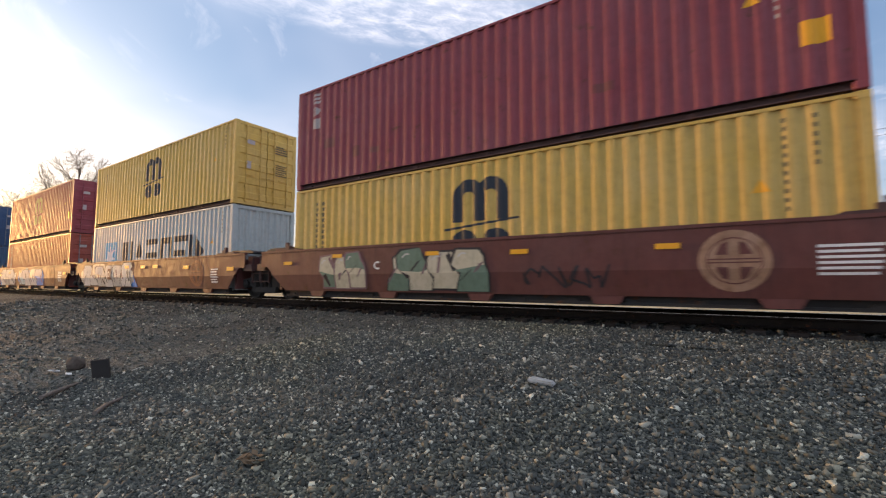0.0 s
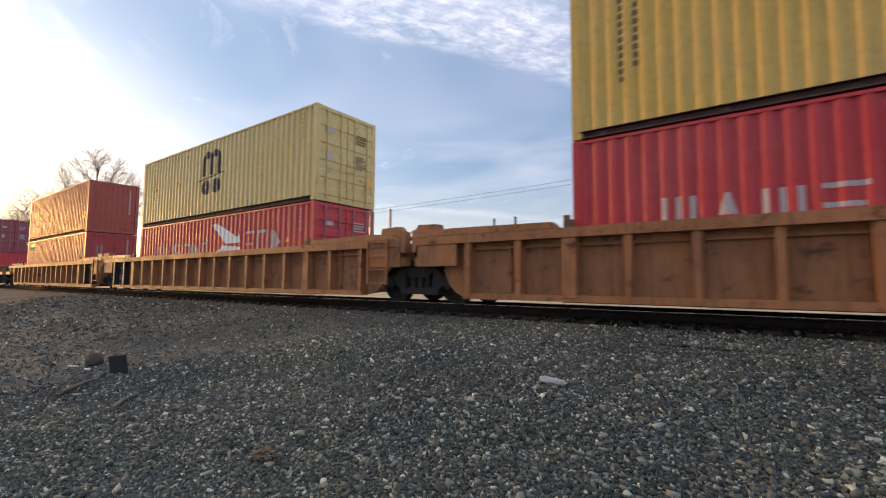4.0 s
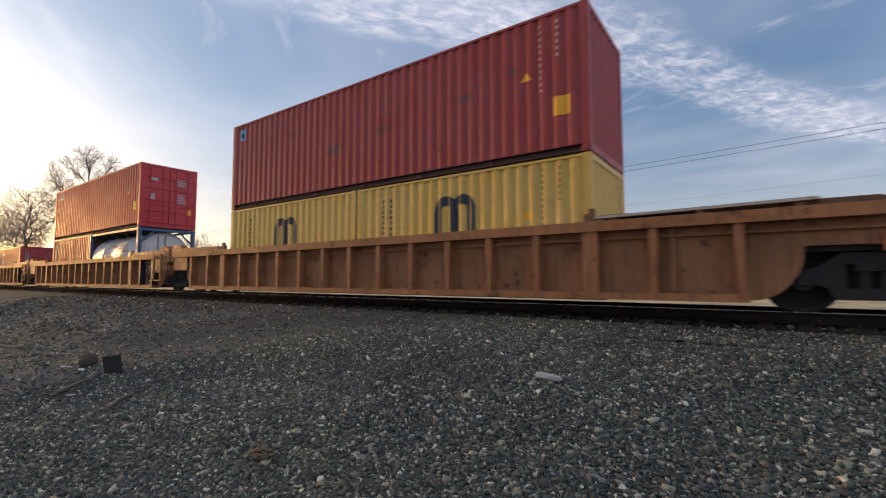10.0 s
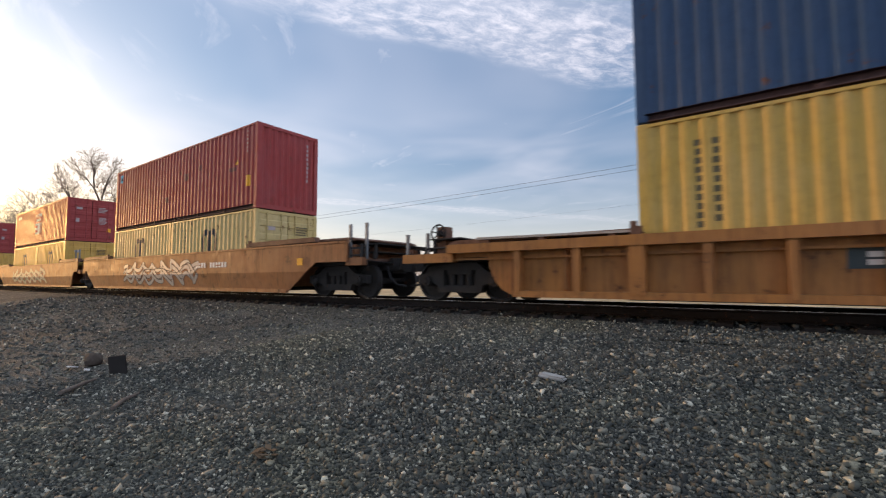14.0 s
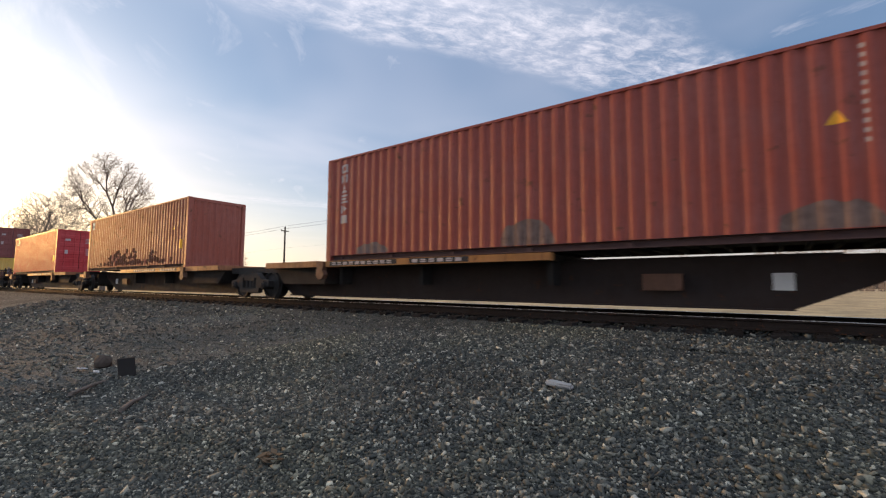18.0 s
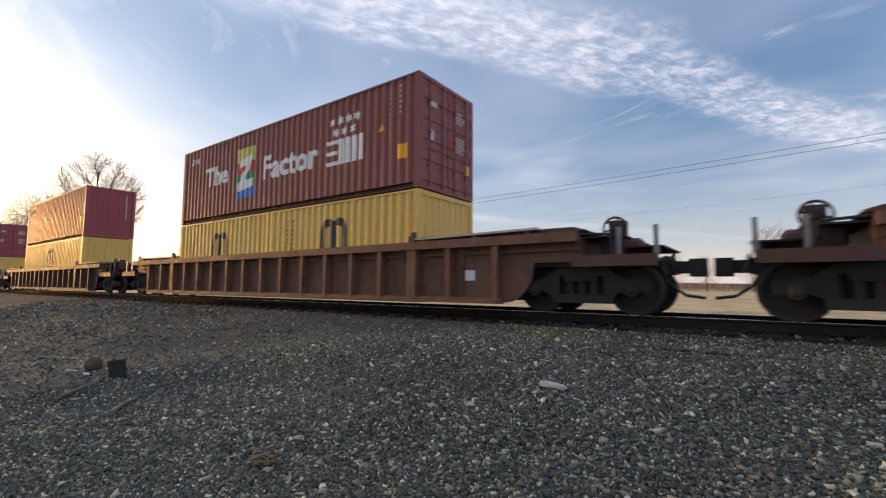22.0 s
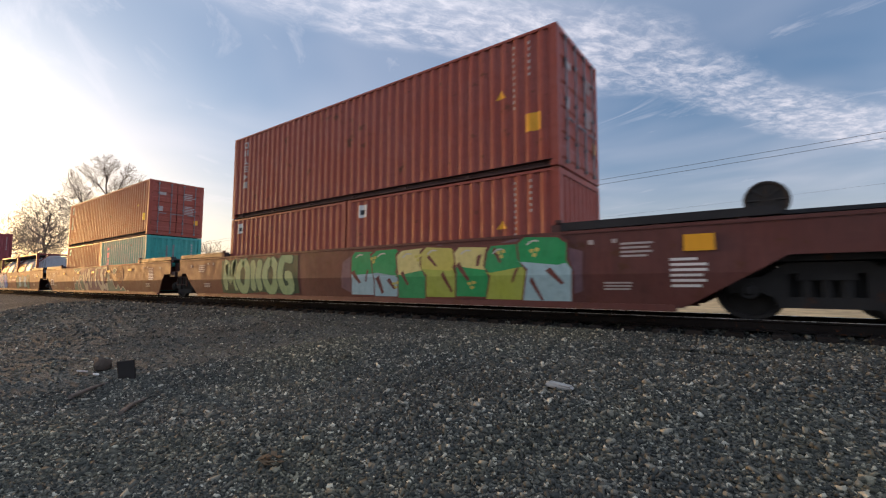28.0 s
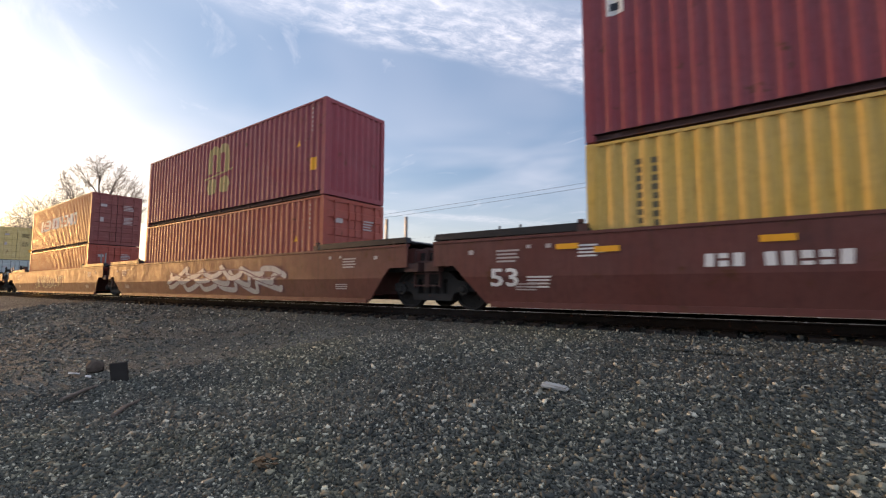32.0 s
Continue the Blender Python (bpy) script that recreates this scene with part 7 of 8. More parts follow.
stack(1.49, ("yellow", HC, False, YM), ("maroon", HC, False, [("column", 3, 0.34, 1.1, 0.95, 0.62), F, ("patches", 4)]))
stack(-14.03, ("grey", HC, False, [("star_line",), F]), ("yellow", HC, True, YM))
stack(-29.55, ("oxide", HC, True, [("column", 6, 0.3, 1.6, 0.9, 0.7)]), ("maroon", HC, True, [("comb", STRAW), F]))
stack(-45.07, ("steel_blue", HC, False, [("word", -5.6, 2.2, 1.5, 0.5, 5, ORANGE, 61), F]), ("blue", HC, True, [("word", -5.7, 2.35, 1.0, 0.3, 4, ORANGE, 62), F]))
c = cars["a"]
slabs(c, -4.55, -3.1, 0.34, 1.28, [("cream", "sage"), ("cream", "cream"), ("sage", "cream")], "mauve", ["black", "mauve"], 1, lean=0.4, cuts=2)
slabs(c, -2.35, 0.3, 0.32, 1.30, [("cream", "sage"), ("sage", "cream"), ("cream", "cream"), ("cream", "sage")], "black", ["mauve", "black"], 2, lean=0.45, cuts=2)
scrawl(c, 1.1, 2.7, 0.42, 0.85, "black", 12, w=0.04)
words(c, "C", -2.75, 0.82, 0.2, WHITE, "smooth")
emblem(c, 4.45, 0.84, 0.46, "smooth", PALE_DISC)
data_block(c, 5.4, 0.62, "smooth", 6, 0.7, 0.45)
stripes(c, [(0.85, 1.06), (3.4, 1.05), (-1.2, 1.1), (-4.2, 1.14), (-6.2, 1.0)], "smooth", 0.36, 0.09)
c = cars["b"]
slabs(c, -6.3, -1.05, 0.31, 1.34, [("white", "white"), ("silver", "white"), ("white", "silver"), ("white", "white"), ("white", "silver"), ("white", "white")], "black", ["black", "black", "mauve"], 3, back="silver", lean=0.3)
car_decal(c, [[(-1.3, 0.31), (-0.40, 0.31), (-0.65, 0.75), (-1.1, 1.1)]], GRAF["blue"], "smooth", "sprayed_shape", "blue sprayed wedge", 0.001)
car_decal(c, [rect(-3.3, 0.62, -2.95, 1.1)], CAR["brown"], "smooth", "panel", "brown letter panel", 0.030)
words(c, "D", -3.22, 0.74, 0.24, WHITE, "smooth", 0.18, 0.034)
emblem(c, 4.4, 0.82, 0.46, "smooth")
data_block(c, 5.35, 0.5, "smooth", 6, 0.6, 0.5)
stripes(c, [(-1.5, 1.08), (0.0, 1.06), (1.1, 1.06), (3.5, 0.98), (6.35, 0.88)], "smooth", 0.4, 0.12)
c = cars["c"]
slabs(c, -6.0, -3.1, 0.31, 1.34, [("white", "white"), ("white", "silver"), ("white", "white")], "black", ["black", "black", "mauve"], 5, back="white", lean=0.4)
slabs(c, -1.8, 2.8, 0.31, 1.34, [("white", "ice"), ("white", "white"), ("silver", "white"), ("white", "blue")], "black", ["black", "black", "mauve"], 6, back="blue", lean=0.35)
car_decal(c, [[(-6.5, 0.3), (-6.0, 0.3), (-6.05, 1.2), (-6.25, 0.8)]], GRAF["blue"], "smooth", "sprayed_shape", "blue sprayed haze", 0.001)
words(c, "125T", -7.15, 1.06, 0.16, PRINT, "smooth", 0.62)
words(c, "E", -2.75, 0.80, 0.28, WHITE, "smooth", 0.26)
emblem(c, 4.5, 0.85, 0.45, "smooth")
data_block(c, 5.45, 0.55, "smooth", 6, 0.6, 0.55)
stripes(c, [(-4.2, 1.05), (-1.7, 1.08), (6.3, 0.9), (-6.3, 0.9)], "smooth", 0.42, 0.12)
c = cars["d"]
scrawl(c, 2.5, 4.0, 0.45, 1.2, "white", 8)
emblem(c, 4.55, 0.86, 0.44, "smooth")
data_block(c, 5.45, 0.5, "smooth", 6, 0.6, 0.55)
words(c, "B", -5.0, 0.84, 0.22, WHITE, "smooth", 0.2)
stripes(c, [(-7.2, 0.98), (6.2, 0.85), (-2.5, 1.0), (1.6, 1.0)], "smooth", 0.7, 0.1)
data_block(c, -7.2, 1.1, "smooth", 4, 0.5, 0.25)

ORANGE_CAR = "orange-yellow ribbed container well car, dusty and rust-streaked"
WORN_CAR = "weathered brown-orange ribbed container well car"


def trio(us, tones, style, label, seed):
    """Three well units that share the trucks between them."""
    made = []
    for i, (u, tone) in enumerate(zip(us, tones)):
        made.append(well_car(u, tone, style, False, (i > 0, i < 2), (True, i == 2), label, seed + 2 * i, post=1.55 if style == "ribbed" else 1.95))
    return made


a, b, c = trio((-66.84, -86.64, -106.25), ("dull_orange",) * 3, "ribbed", ORANGE_CAR, 11)
stack(-66.84, ("scarlet", HC, True, [("swoosh",), F]), ("yellow", HC, True, YM))
stack(-86.64, ("scarlet", STD, True, [("swoosh",), F]), ("pale_yellow", HC, True, YM))
stack(-106.25, ("red", HC, False, [("label",), F]), ("oxide", HC, False, [("column", 6, 0.3, 1.7, 0.93, 0.65), F]))
words(a, "53", 6.45, 0.62, 0.34, INK, "ribbed", 0.55)
car_decal(a, blocks(3.45, 0.78, 0.7, 0.2, 4, 3) + blocks(4.35, 0.78, 0.75, 0.2, 6, 4), WHITE, "ribbed", label="white stencilled figures", lift=0.003)
car_decal(a, rune(7.35, 0.52, 0.42, 0.28, 0, 0.08), PRINT, "ribbed", "marking", "small white stencil frame", 0.003)
black_panel(b, -8.2, -7.25, "125T")
words(c, "53", 6.5, 0.60, 0.34, INK, "ribbed", 0.5)
black_panel(c, 7.25, 8.3)
car_decal(c, [rect(2.5, 0.70, 3.0, 0.98)], GRAF["cream"], "ribbed", "panel", "pale patch", 0.003)

a, b, c = trio((-129.95, -149.75, -169.35), ("orange",) * 3, "ribbed", ORANGE_CAR, 21)
stack(-129.95, [("cyan", STD, False, [("front", False), ("blots", "pale_green", [(-2.5 + 0.62 * i, 0.75 + 0.1 * (i % 2), 0.36, 0.62) for i in range(7)])]), ("scarlet", STD, False, [("blots", "plum", [(-1.9, 1.25, 0.35, 0.55), (-0.2, 1.1, 0.5, 0.7), (1.8, 1.2, 0.45, 0.5)]), ("blots", "red", [(-2.6, 0.9, 0.6, 0.8), (0.5, 0.8, 0.5, 0.6)]), ("blots", "mauve", [(1.0, 1.45, 0.5, 0.6)])])], ("maroon", HC, True, [("label",), F]))
stack(-149.75, ("grey", HC, True, [("star_line",), F]), ("red", HC, True, [("small",), F, ("patches", 6)]))
stack(-169.35, ("grey", HC, True, [("star_line",), F]), ("yellow", HC, True, YM))
for q in (a, b, c):
    black_panel(q, -8.2, -7.1, "125T")
    black_panel(q, 7.2, 8.2)
for q in (a, b, c):
    for x0, x1 in ((6.07, 8.1), (-7.75, -5.65)):
        car_decal(q, [rect(x0, 0.31, x1, 0.45)], BOX["maroon"], "ribbed", "panel", "dark red stencil strip", 0.006)
        car_decal(q, bars(x0 + 0.25, 0.34, 0.45, 0.09, 2, 3) + bars(x1 - 0.6, 0.34, 0.45, 0.09, 2, 4), PRINT, "ribbed", label="white print on the strip", lift=0.009)
for q in (a, b, c):
    words(q, "53", 6.50, 0.60, 0.30, INK, "ribbed", 0.45)
car_decal(a, [rect(3.4, 0.78, 4.1, 0.98)], GRAF["sage"], "ribbed", "panel", "stencil panel", 0.003)
for i, k in enumerate((3, 3, 4)):
    car_decal(b, rune(1.10 + 0.66 * i, 0.52, 0.56, 0.56, k, 0.24), FADED_RED, "ribbed", "logo_piece", "large faded red block shape", 0.004)
car_decal(b, stroke([(-1.75, 1.2), (-1.35, 0.82), (-0.95, 1.2)], 0.05), GRAF["black"], "ribbed", "strap", "dark hanging strap", 0.03)
car_decal(c, star(1.0, 0.72, 0.2, 5) + [rect(0.6, 0.7, 0.8, 0.75), rect(1.2, 0.7, 1.4, 0.75)], GRAF["red"], "ribbed", "marking", "small faded red mark", 0.004)

a, b, c = trio((-192.91, -212.74, -232.54), ("dull_orange", "dull_orange", "dull_orange"), "ribbed", WORN_CAR, 31)
stack(-192.91, [("yellow", STD, False, Y20), ("yellow", STD, False, Y20 + [F])], ("red", HC, False, [("small", SKYBLUE), F, ("patches", 2)]))
stack(-212.74, [("red", STD, False, [("column", 4, 0.25, 1.2, 0.9, 0.5), ("front", False)]), ("tank", STD, False, ("steel_blue", TANK, False))], ("scarlet", HC, True, [("corner",), F]))
stack(-232.54, [("tank", STD, False, ("slate", TANK, False)), ("red", STD, False, [("word", -2.1, 0.8, 0.7, 1.4, 1, WHITE, 3), ("column", 3, 0.5, 1.5, 0.92, 0.85), ("front", False)])])
for i in range(7):
    scrawl(b, 0.15 + 1.018 * i, 0.85 + 1.018 * i, 0.70, 1.12, "cream", 41 + i, "ribbed", 0.03)
    scrawl(b, 0.25 + 1.018 * i, 0.90 + 1.018 * i, 0.28, 0.72, "cream", 61 + i, "ribbed", 0.035)
black_panel(b, 7.25, 8.3)
black_panel(c, 7.25, 8.2)
scrawl(b, 7.3, 8.2, 0.4, 1.2, "white", 43, "ribbed", 0.04)
graffiti(c, 0.3, 4.1, 0.3, 1.1, "cream", "silver", None, 4, 44, "ribbed", 0.36)

a = well_car(-256.23, "orange", "ribbed", False, (False, False), (True, True), "low-sided weathered orange ribbed container well car", 37, top=1.20)
stack(-256.23, ("yellow", HC, True, YM), ("blue", HC, False, [("small",), F]))
car_decal(a, [rect(-3.5, 0.62, -0.2, 0.9)], GRAF["navy"], "ribbed", "panel", "dark stencil panel", 0.003)
car_decal(a, blocks(-3.3, 0.67, 1.0, 0.18, 4, 7) + blocks(-1.9, 0.67, 1.5, 0.18, 6, 8), WHITE, "ribbed", label="white stencilled figures", lift=0.006)

SMOOTH_ORANGE = "smooth-sided orange container well car covered in graffiti"
SMOOTH_BROWN = "smooth-sided red-brown container well car with graffiti"
a, b, c = trio((-280.08, -299.98, -319.44), ("dull_orange", "dull_orange", "dull_orange"), "smooth", SMOOTH_ORANGE, 41)
stack(-280.08, [("pale_yellow", STD, True, Y20), ("pale_yellow", STD, True, Y20)], ("red", HC, False, [("small", SKYBLUE), F, ("patches", 5)]))
stack(-299.98, [("yellow", STD, True, Y20), ("yellow", STD, True, Y20)], ("red", STD, True, [("stars", -0.7, 1.0), ("corner", None, 4, 0.9, 0.2)]))
stack(-319.44, [("red", STD, False, [("column", 3, 0.34, 1.4, 0.95, 0.55)]), ("yellow", STD, False, Y20)], ("red", STD, True, [("stars", -0.7, 1.05), ("corner", None, 5, 0.95, 0.2)]))
graffiti(a, -4.0, 2.9, 0.28, 1.32, "silver", "black", None, 8, 51, w=0.17)
car_decal(a, blocks(2.75, 0.92, 0.75, 0.18, 4, 2) + blocks(3.75, 0.92, 1.15, 0.18, 6, 3), WHITE, "smooth", label="white stencilled figures", lift=0.003)
stripes(a, [(8.7, 0.9)], "smooth", 0.25, 0.2)
graffiti(b, -4.6, 3.4, 0.28, 1.3, "cream", "sage", None, 7, 52, w=0.2)
words(b, "53", -8.0, 0.6, 0.42, INK, "smooth", 0.62)
for ch in c.children:
    if ch.name.startswith(("bottom_sill", "top_chord")):
        ch.data.materials[0] = GRAF["sage"]
car_decal(c, [rect(-6.0, 0.22, 6.5, 1.46)], GRAF["sage"], "smooth", "mural", "broad grey-green mural field", 0.001)
for p in [[(-6.4, 0.26), (-5.6, 0.26), (-5.6, 1.44), (-6.1, 1.44)], [(-4.9, 1.44), (-4.6, 1.44), (-4.9, 1.0), (-5.1, 1.2)], [(-3.8, 0.85), (-3.1, 1.44), (-2.7, 1.44), (-3.3, 0.8)],
              [(-2.3, 0.3), (-1.95, 0.3), (-1.7, 0.66), (-2.5, 0.66)], [(-1.2, 1.44), (-0.9, 1.44), (-0.4, 0.3), (-0.75, 0.3)], [(0.6, 1.2), (1.2, 1.2), (1.05, 1.05), (0.8, 1.05)],
              [(1.7, 1.44), (2.1, 1.44), (2.2, 0.26), (1.6, 0.26)], [(2.6, 0.85), (3.6, 0.9), (3.5, 0.6), (2.7, 0.6)], [(6.0, 1.44), (6.3, 1.44), (6.8, 0.26), (6.4, 0.26)]]:
    car_decal(c, [p], GRAF["navy"], "smooth", "mural_stroke", "dark stroke of the mural", 0.005)
car_decal(c, [[(0.6, 0.72), (2.0, 0.76), (1.9, 0.26), (0.8, 0.28)]], GRAF["deep_blue"], "smooth", "mural", "blue patch of the mural", 0.004)
car_decal(c, blocks(-5.0, 0.88, 0.9, 0.22, 4, 2) + blocks(-3.6, 0.88, 1.3, 0.22, 6, 3), WHITE, "smooth", label="white stencilled figures", lift=0.008)
words(c, "B", -2.0, 0.88, 0.24, WHITE, "smooth", 0.2, 0.009)
stripes(c, [(-5.3, 1.2), (-2.3, 1.2), (0.95, 1.2)], "smooth", 0.45, 0.09)
words(c, "53", 8.1, 0.6, 0.4, INK, "smooth", 0.55)
words(c, "53", -7.75, 0.55, 0.36, INK, "smooth", 0.5)
scrawl(c, -8.0, -6.4, 0.95, 1.30, "black", 95, w=0.04)
stripes(c, [(-8.6, 1.06)], "smooth", 0.42, 0.2)

# skeleton cars
SPINE = "orange and dark skeleton container car with a deep centre beam"
for u, way, lt, st, trucks, tone, doors, dec in (
        (-340.95, -1, 10.33, 7.45, (True, True), "oxide", False, [("column", 6, 0.26, 1.7, 0.93, 0.55), F, ("smudge", ((0.1, 0.55), (4.7, 0.42), (-4.3, 0.28)))]),
        (-361.92, 1, 10.64, 8.0, (False, False), "rusted", False, [("small",), F, ("rust", -3.0, 1.2, 0.15, 1.1, 70, 5), ("rust", -5.9, 5.9, 0.12, 0.4, 40, 6), ("rust", 1.0, 4.0, 0.2, 0.8, 16, 7)]),
        (-380.77, 1, 10.85, 7.15, (False, True), "scarlet", True, [("corner",), F])):
    spine_car(u, way, lt, st, trucks, SPINE, int(-u))
    container(u, 1.14, L40, HC, tone, doors, dec, int(-u))

a = well_car(-402.05, "dull_brown", "ribbed", False, (False, False), (True, True), WORN_CAR, 51)
stack(-402.05, [("yellow", STD, False, Y20), ("yellow", STD, False, Y20 + [F])], ("plum", HC, True, [("slogan",), ("corner", None, 4, 0.7, 0.2), F]))
slabs(a, -7.5, -2.3, 0.30, 1.30, [("ice", "ice"), ("white", "white"), ("white", "white"), ("white", "white"), ("white", "ice"), ("white", "white"), ("ice", "ice")], "black", ["black", "red", "mauve", "black", "red"], 61, "ribbed", back="ice", cuts=3, lean=0.3)
scrawl(a, 2.2, 5.0, 0.5, 1.1, "silver", 62, "ribbed", 0.05)
a = well_car(-425.87, "dull_brown", "ribbed", False, (False, False), (True, True), WORN_CAR, 55)
stack(-425.87, [("yellow", STD, False, Y20), ("yellow", STD, False, Y20)], ("plum", HC, True, [("slogan",), ("corner", None, 4, 0.7, 0.2), F]))
car_decal(a, [rect(7.45, 0.62, 7.7, 0.84)], WHITE, "ribbed", "panel", "white data card", 0.003)
a = well_car(-449.9, "dark_brown", "ribbed", False, (False, False), (True, True), "dark brown ribbed container well car", 57)
stack(-449.9, ("yellow", HC, False, YM), ("maroon", HC, False, [("label",), F]))

a, b, c = trio((-473.49, -493.30, -513.27), ("dull_orange", "dull_orange", "dull_brown"), "ribbed", WORN_CAR, 61)
stack(-473.49, [("slate", STD, False, [("front", False)]), ("yellow", STD, False, Y20)], ("maroon", HC, True, [F]))
stack(-493.30, [("yellow", STD, False, Y20), ("oxide", STD, True, [("word", -2.6, 1.75, 1.3, 0.3, 5, AMBER, 71), ("front", False)])], ("oxide", HC, True, [("small",), F]))
stack(-513.27, ("yellow", STD, False, YM), ("oxide", HC, True, [("small",), F]))
for q in (a, b):
    black_panel(q, -8.3, -7.3, "125T")
black_panel(b, 7.25, 8.25)
words(b, "53", 6.55, 0.62, 0.32, INK, "ribbed", 0.45)
car_decal(a, [rect(-3.6, 0.66, -3.2, 1.0)], GRAF["silver"], "ribbed", "panel", "pale patch", 0.003)
car_decal(c, blocks(-5.2, 0.84, 0.75, 0.2, 4, 3) + blocks(-4.2, 0.84, 1.3, 0.2, 6, 4), WHITE, "ribbed", label="white stencilled figures", lift=0.003)

a, b, c = trio((-536.98, -556.72, -576.49), ("brown",) * 3, "smooth", SMOOTH_BROWN, 71)
stack(-536.98, [("oxide", STD, False, [("small",)]), ("oxide", STD, False, [("small",), ("front", False)])], ("oxide", HC, True, [("column", 6, 0.26, 1.7, 0.93, 0.6), F]))
stack(-556.72, [("oxide", STD, False, [("small",)]), ("teal", STD, False, [("column", 4, 0.3, 1.4, 0.9, 0.85)])], ("oxide", STD, True, [("column", 6, 0.24, 1.4, 0.93, 0.5), F]))
stack(-576.49, [("tank", STD, False, ("plum", ALU, True)), ("tank", STD, False, ("plum", ALU, True))])
strokes(a, -5.95, -1.95, 0.24, 1.42, [ZIG, LOOP, TWIN, LOOP, CURL], "pale_green", "deep_green", 0.29, back="deep_green", seed=81)
slabs(a, 0.5, 6.3, 0.22, 1.46, [("green", "ice"), ("green", "ice"), ("cream_yellow", "green"), ("yellow", "lime"), ("cream_yellow", "green"), ("green", "lime"), ("green", "ice")], "rust_brown", ["rust_brown"], 82, back="mauve", cuts=2)
for k in range(7):
    xk, zk = 1.3 + 0.72 * k, 1.18 - 0.62 * (k % 3 == 1)
    car_decal(a, [blob(random.Random(k), xk + dx, zk + dz, 0.05, 0.04, 8, 0.2) for dx, dz in ((0, 0), (0.11, 0.02), (0.06, -0.08))], GRAF["yellow"], "smooth", "sprayed_shape", "small yellow sprayed dots", 0.012 + 0.0003 * k)
data_block(a, 8.0, 0.5, "smooth", 6, 0.6, 0.5)
stripes(a, [(8.2, 1.06)], "smooth", 0.42, 0.26)
# one long piece: a mauve field, tall cream strokes, and grey-green fringes with pale wavy edges
rng = random.Random(83)
span = [(-2.3 + 0.35 * i, rng.uniform(-0.05, 0.05)) for i in range(13)]
car_decal(b, [[(p[0], 0.19), (q[0], 0.19), (q[0], 1.44 + q[1] * 0.3), (p[0], 1.44 + p[1] * 0.3)] for p, q in zip(span, span[1:])], GRAF["mauve"], "smooth", "sprayed_shape", "ragged field of sprayed colour", 0.0015)
for k in range(6):
    car_decal(b, [blob(rng, -1.6 + 0.7 * k, rng.uniform(0.35, 1.25), 0.22, 0.14, 12, 0.4)], GRAF["navy" if k % 2 else "rust_brown"], "smooth", "sprayed_shape", "soft blot in the field", 0.0018 + 0.0002 * k)


def fringe(car, line, foot, level):
    """A grey-green fringe between a wavy line and a level, with a pale edge."""
    edge = curve(line, 5)
    car_decal(car, [[p, q, (q[0], foot), (p[0], foot)] for p, q in zip(edge, edge[1:])], GRAF["sage"], "smooth", "sprayed_shape", "grey-green sprayed fringe", level)
    car_decal(car, ribbon(edge, 0.055), GRAF["cream"], "smooth", "sprayed_line", "pale wavy edge", level + 0.0004)


fringe(b, [(-3.45, 1.40), (-3.2, 1.28), (-2.95, 1.33), (-2.7, 1.24), (-2.4, 1.30), (-2.1, 1.40)], 1.44, 0.0032)
fringe(b, [(-3.35, 0.22), (-3.22, 0.62), (-2.95, 0.58), (-2.85, 0.80), (-2.5, 0.74), (-2.25, 1.08), (-1.95, 1.00), (-1.6, 1.25)], 0.22, 0.0026)
fringe(b, [(2.15, 1.08), (2.45, 1.06), (2.52, 0.78), (2.85, 0.80), (3.0, 0.60), (3.15, 0.40), (3.35, 0.36), (3.6, 0.53), (3.85, 0.30), (4.1, 0.42), (4.3, 0.40), (4.5, 0.22), (4.75, 0.25), (4.9, 0.19)], 0.19, 0.0026)
car_decal(b, [blob(random.Random(2), 3.12, 1.21, 0.28, 0.15, 16, 0.15)], GRAF["cream"], "smooth", "sprayed_shape", "pale rim of a sprayed loop", 0.0030)
car_decal(b, [blob(random.Random(2), 3.12, 1.21, 0.22, 0.10, 16, 0.15)], GRAF["sage"], "smooth", "sprayed_shape", "grey-green sprayed loop", 0.0036)
BROAD = [([(-2.55, 0.24), (-2.55, 0.52), (-2.35, 0.62), (-2.15, 0.52), (-2.2, 0.40), (-2.0, 0.24), (-1.75, 0.24)], 0.13),
         ([(-2.4, 0.66), (-2.1, 0.84), (-1.85, 0.86)], 0.12),
         ([(-1.66, 1.12), (-1.42, 0.60), (-1.22, 0.34), (-1.05, 0.34), (-1.02, 0.62)], 0.27),
         ([(-1.35, 1.22), (-1.1, 0.82), (-0.92, 1.05), (-0.78, 1.36)], 0.16),
         ([(-0.74, 1.36), (-0.60, 0.85), (-0.42, 0.40)], 0.22),
         ([(-0.40, 0.36), (-0.22, 0.78), (-0.12, 1.0)], 0.12),
         ([(0.40, 1.40), (0.42, 0.90), (0.48, 0.40)], 0.22),
         ([(0.50, 1.42), (1.0, 1.40), (1.5, 1.40), (2.1, 1.42)], 0.13),
         ([(1.50, 1.38), (1.26, 1.12), (1.48, 0.80), (1.50, 0.50), (1.28, 0.36), (1.02, 0.50), (0.80, 0.78)], 0.29),
         ([(2.06, 1.40), (1.95, 1.20), (1.84, 1.12)], 0.10)]
for k, (line, w) in enumerate(BROAD):
    edge = curve(line, 5)
    car_decal(b, clipped(ribbon(edge, w + 0.05), 0.19, 1.45), GRAF["rust_brown"], "smooth", "sprayed_shape", "dark edge of a broad stroke", 0.0042 + 0.0005 * k)
    car_decal(b, clipped(ribbon(edge, w), 0.20, 1.44), GRAF["cream"], "smooth", "sprayed_shape", "broad cream spray stroke", 0.0045 + 0.0005 * k)
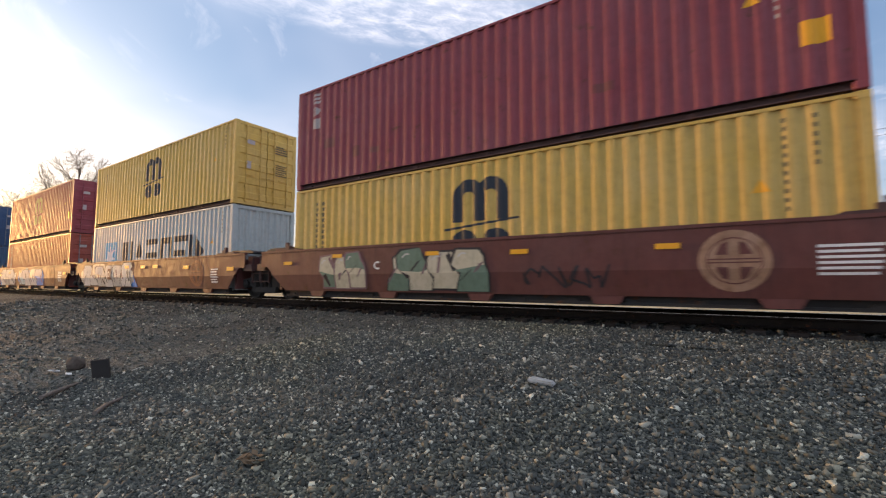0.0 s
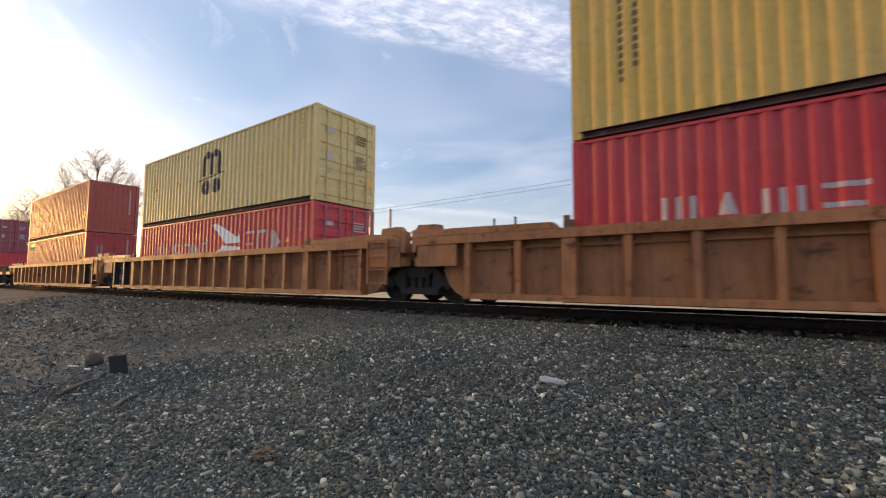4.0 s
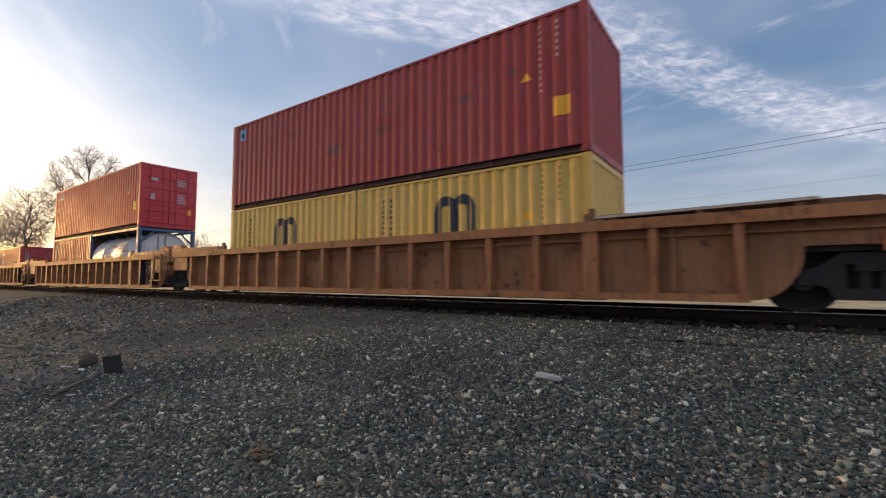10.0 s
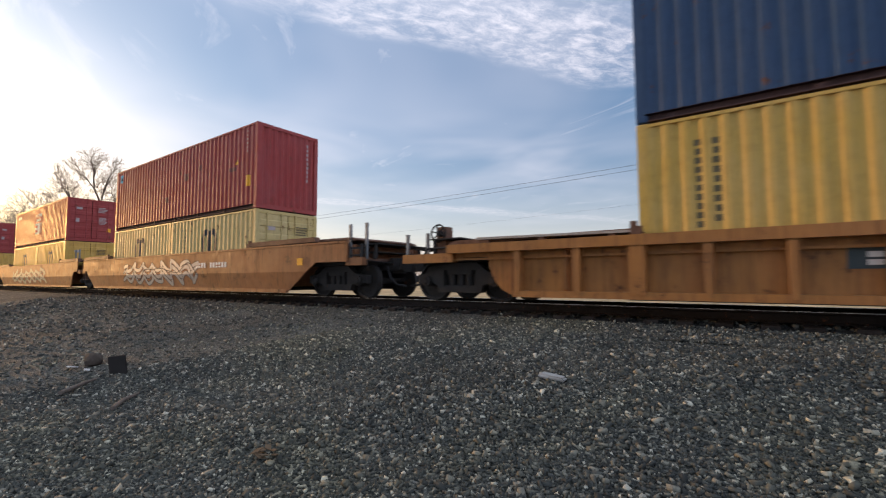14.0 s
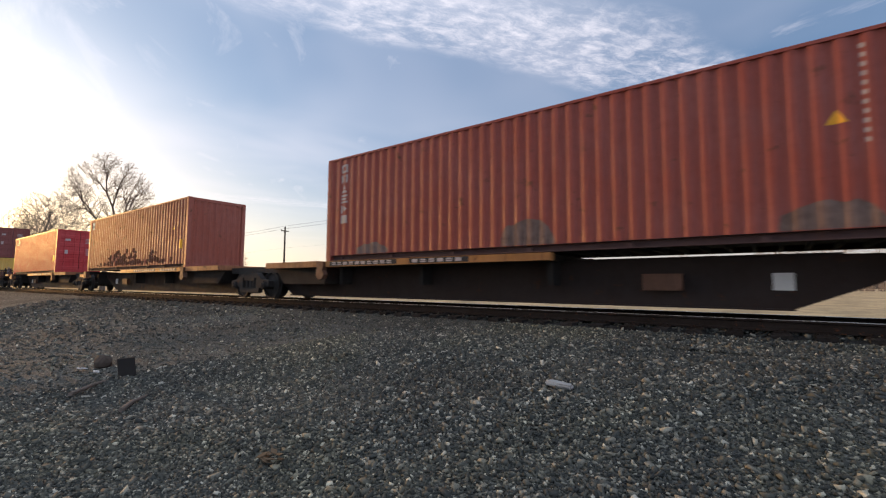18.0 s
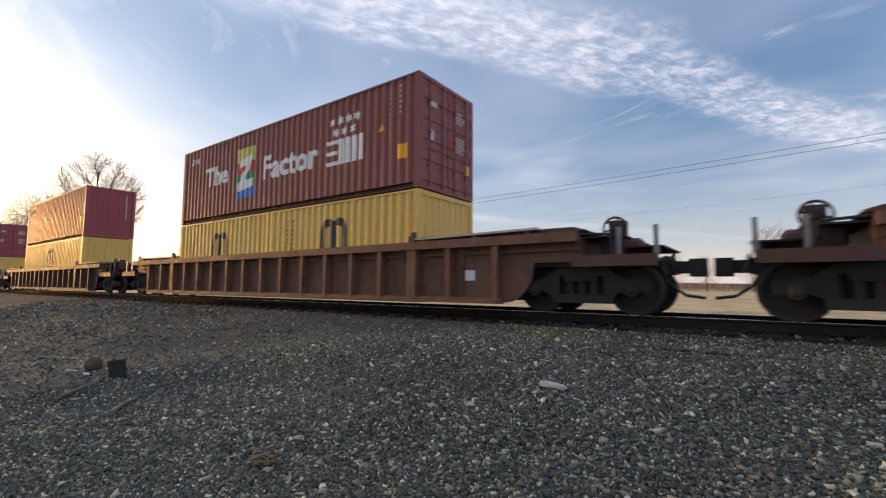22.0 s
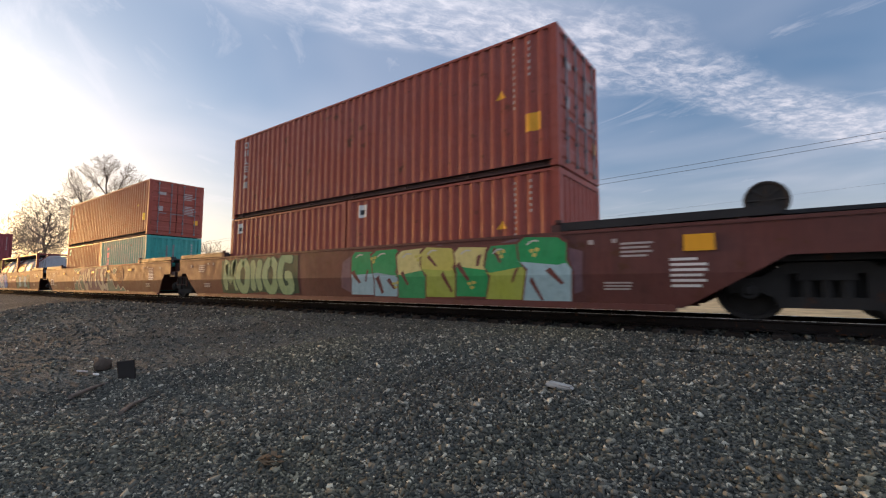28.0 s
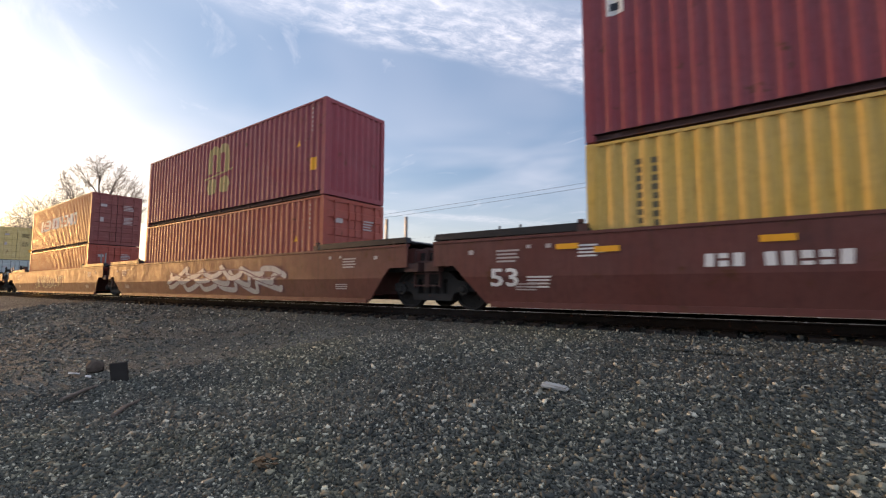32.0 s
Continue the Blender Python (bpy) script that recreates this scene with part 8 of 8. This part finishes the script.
for k, (xk, zk, rx, rz) in enumerate(((1.72, 0.42, 0.13, 0.15), (2.06, 0.42, 0.20, 0.22))):
    car_decal(b, [blob(random.Random(k), xk, zk, rx, rz, 14, 0.10)], GRAF["cream"], "smooth", "sprayed_shape", "round cream spot", 0.0095)
car_decal(b, ribbon(curve([(-3.28, 0.96), (-3.44, 0.94), (-3.46, 0.82), (-3.28, 0.78)], 5), 0.05), WHITE, "smooth", "lettering", "white painted letter", 0.003)
words(b, "53", -8.2, 0.50, 0.38, WHITE, "smooth", 0.66)
car_decal(b, ribbon(curve([(-5.35 + 0.13 * i, 0.30 + 0.09 * (-1) ** i) for i in range(9)], 4), 0.035), GRAF["cream"], "smooth", "sprayed_line", "pale looping sprayed tag", 0.003)
car_decal(b, ribbon(curve([(-4.25 + 0.15 * i, 0.24 + 0.07 * math.sin(1.9 * i)) for i in range(7)], 4), 0.03), GRAF["cream"], "smooth", "sprayed_line", "pale looping sprayed tag", 0.003)
emblem(b, 3.88, 1.0, 0.43, "smooth")
stripes(b, [(-5.54, 1.14), (-2.78, 1.15)], "smooth", 0.42, 0.09)
stripes(b, [(-0.24, 1.14), (2.17, 1.15), (4.93, 1.17)], "smooth", 0.42, 0.10)
data_block(b, 7.3, 0.75, "smooth", 4, 0.6, 0.28)
slabs(c, -7.0, -1.8, 0.22, 1.44, [("ice", "blue"), ("ice", "blue"), ("white", "blue"), ("white", "ice"), ("ice", "ice"), ("blue", "blue")], "navy", ["navy", "white", "mauve"], 84, back="blue", lean=0.3)
strokes(c, -5.0, -3.1, 0.60, 1.46, [BOW, TWIN, SNAKE], "white", "blue", 0.24, lift=0.018)
strokes(c, 1.75, 5.8, 0.26, 1.24, [SNAKE, TWIN, ARCH, TWIN, SNAKE], ["deep_teal", "sky", "deep_teal", "sky", "deep_teal"], "black", 0.30, back="black", seed=85)
graffiti(c, -7.9, -6.5, 0.26, 1.38, ["mauve", "navy", "red", "mauve"], "black", ["mauve", "navy", "yellow", "mauve"], 4, 86, w=0.3)
car_decal(c, ribbon([(-7.9, 0.95), (-7.3, 1.2), (-7.45, 0.85), (-6.9, 1.05)], 0.16), GRAF["white"], "smooth", "sprayed_line", "white zigzag stroke", 0.02)
words(c, "A", -0.95, 0.80, 0.2, WHITE, "smooth")
car_decal(c, ring(-0.35, 0.88, 0.15, 0.19) + [rect(-0.45, 0.84, -0.25, 0.92)], GRAF["cream"], "smooth", "emblem", "small round emblem")
stripes(c, [(-0.35, 1.1), (1.6, 1.1), (7.8, 1.05)], "smooth", 0.45, 0.1)
data_block(c, 0.2, 0.86, "smooth", 1, 1.3, 0.12)

a, b, c = trio((-600.53, -620.20, -640.02), ("brown",) * 3, "smooth", SMOOTH_BROWN, 81)
stack(-600.53, ("yellow", HC, False, YM), ("maroon", HC, False, [("small",), F]))
stack(-620.20, ("oxide", HC, True, [("front", False)]), ("maroon", HC, False, [("comb", STRAW, 0.0, 0.75, 1.6, 1.85), F]))
stack(-640.02, ("oxide", STD, True, [F]), ("plum", HC, True, [("word", -3.9, 1.3, 7.6, 0.7, 12, WHITE, 91)]))
strokes(a, 1.75, 5.3, 0.26, 1.36, [BOW, ARCH, SNAKE, CROWN], "tan", "cream", 0.27, seed=91)
words(a, "A", -0.75, 0.82, 0.2, WHITE, "smooth")
car_decal(a, rune(0.35, 0.92, 0.2, 0.2, 0, 0.15), PRINT, "smooth", "marking", "small framed mark", 0.003)
words(a, "53", -8.0, 0.52, 0.36, WHITE, "smooth", 0.62)
car_decal(a, blocks(-4.25, 0.82, 0.55, 0.2, 3, 2) + blocks(-3.5, 0.82, 1.0, 0.2, 5, 3), WHITE, "smooth", label="white stencilled figures", lift=0.003)
stripes(a, [(-3.55, 1.16), (6.5, 1.1), (-6.6, 1.2), (-5.9, 1.12)], "smooth", 0.42, 0.1)
data_block(a, -7.2, 0.5, "smooth", 4, 0.5, 0.25)
data_block(a, -6.2, 1.05, "smooth", 4, 0.5, 0.25)
graffiti(b, -2.9, 4.6, 0.3, 1.25, "silver", "mauve", None, 6, 92, w=0.2)
scrawl(c, -3.0, 3.0, 0.4, 1.2, "cream", 93)

well_car(-663.7, "brown", "smooth", False, (False, True), (True, True), SMOOTH_BROWN, 91)
stack(-663.7, ("grey", STD, True, [F]), ("pale_yellow", HC, True, YM))


for car in [ob for ob in TRAIN if ob.name.startswith("well_car") and "red-brown container well car with graffiti" in ob["label"]]:
    end_marks(car)


# ---- how the train runs ----
def travelled(t):
    """Metres that the train has gone since the start."""
    q = t / 32
    return 19.0667 * t + 0.358 * (q * q - q) + 0.235 * (q ** 3 - q)


def motions():
    times = [0, 4, 8, 12, 16, 20, 24, 28, 32]
    for ob in TRAIN:
        x, y, z = ob.location
        walk(ob, [(t, pose(x + travelled(t), y, z)) for t in times])
    for w, car, along, dx in SPIN:
        # a wheelset turns as far as the car rolls, from its coming up the line until it has passed
        x0 = START[car.name] + along
        t0, t1 = max(0.0, (-26 - x0) / 19.07), min(32.0, (6 - x0) / 19.07)
        if t1 <= t0:
            continue
        n = max(2, round((t1 - t0) * FPS))
        rows = [(0, pose(dx, 0, WHEEL_R))] if t0 > 0.1 else []
        for i in range(n + 1):
            t = round(t0 * FPS) / FPS + i / FPS
            if t > 32:
                break
            turn = math.degrees((travelled(t) - travelled(round(t0 * FPS) / FPS)) / WHEEL_R)
            rows.append((t, pose(dx, 0, WHEEL_R, 0, (turn + 180) % 360 - 180, 0)))
        if rows[-1][0] < 31.95:
            rows.append((32, rows[-1][1]))
        walk(w, rows)


START = {ob.name: ob.location.x for ob in TRAIN}
motions()
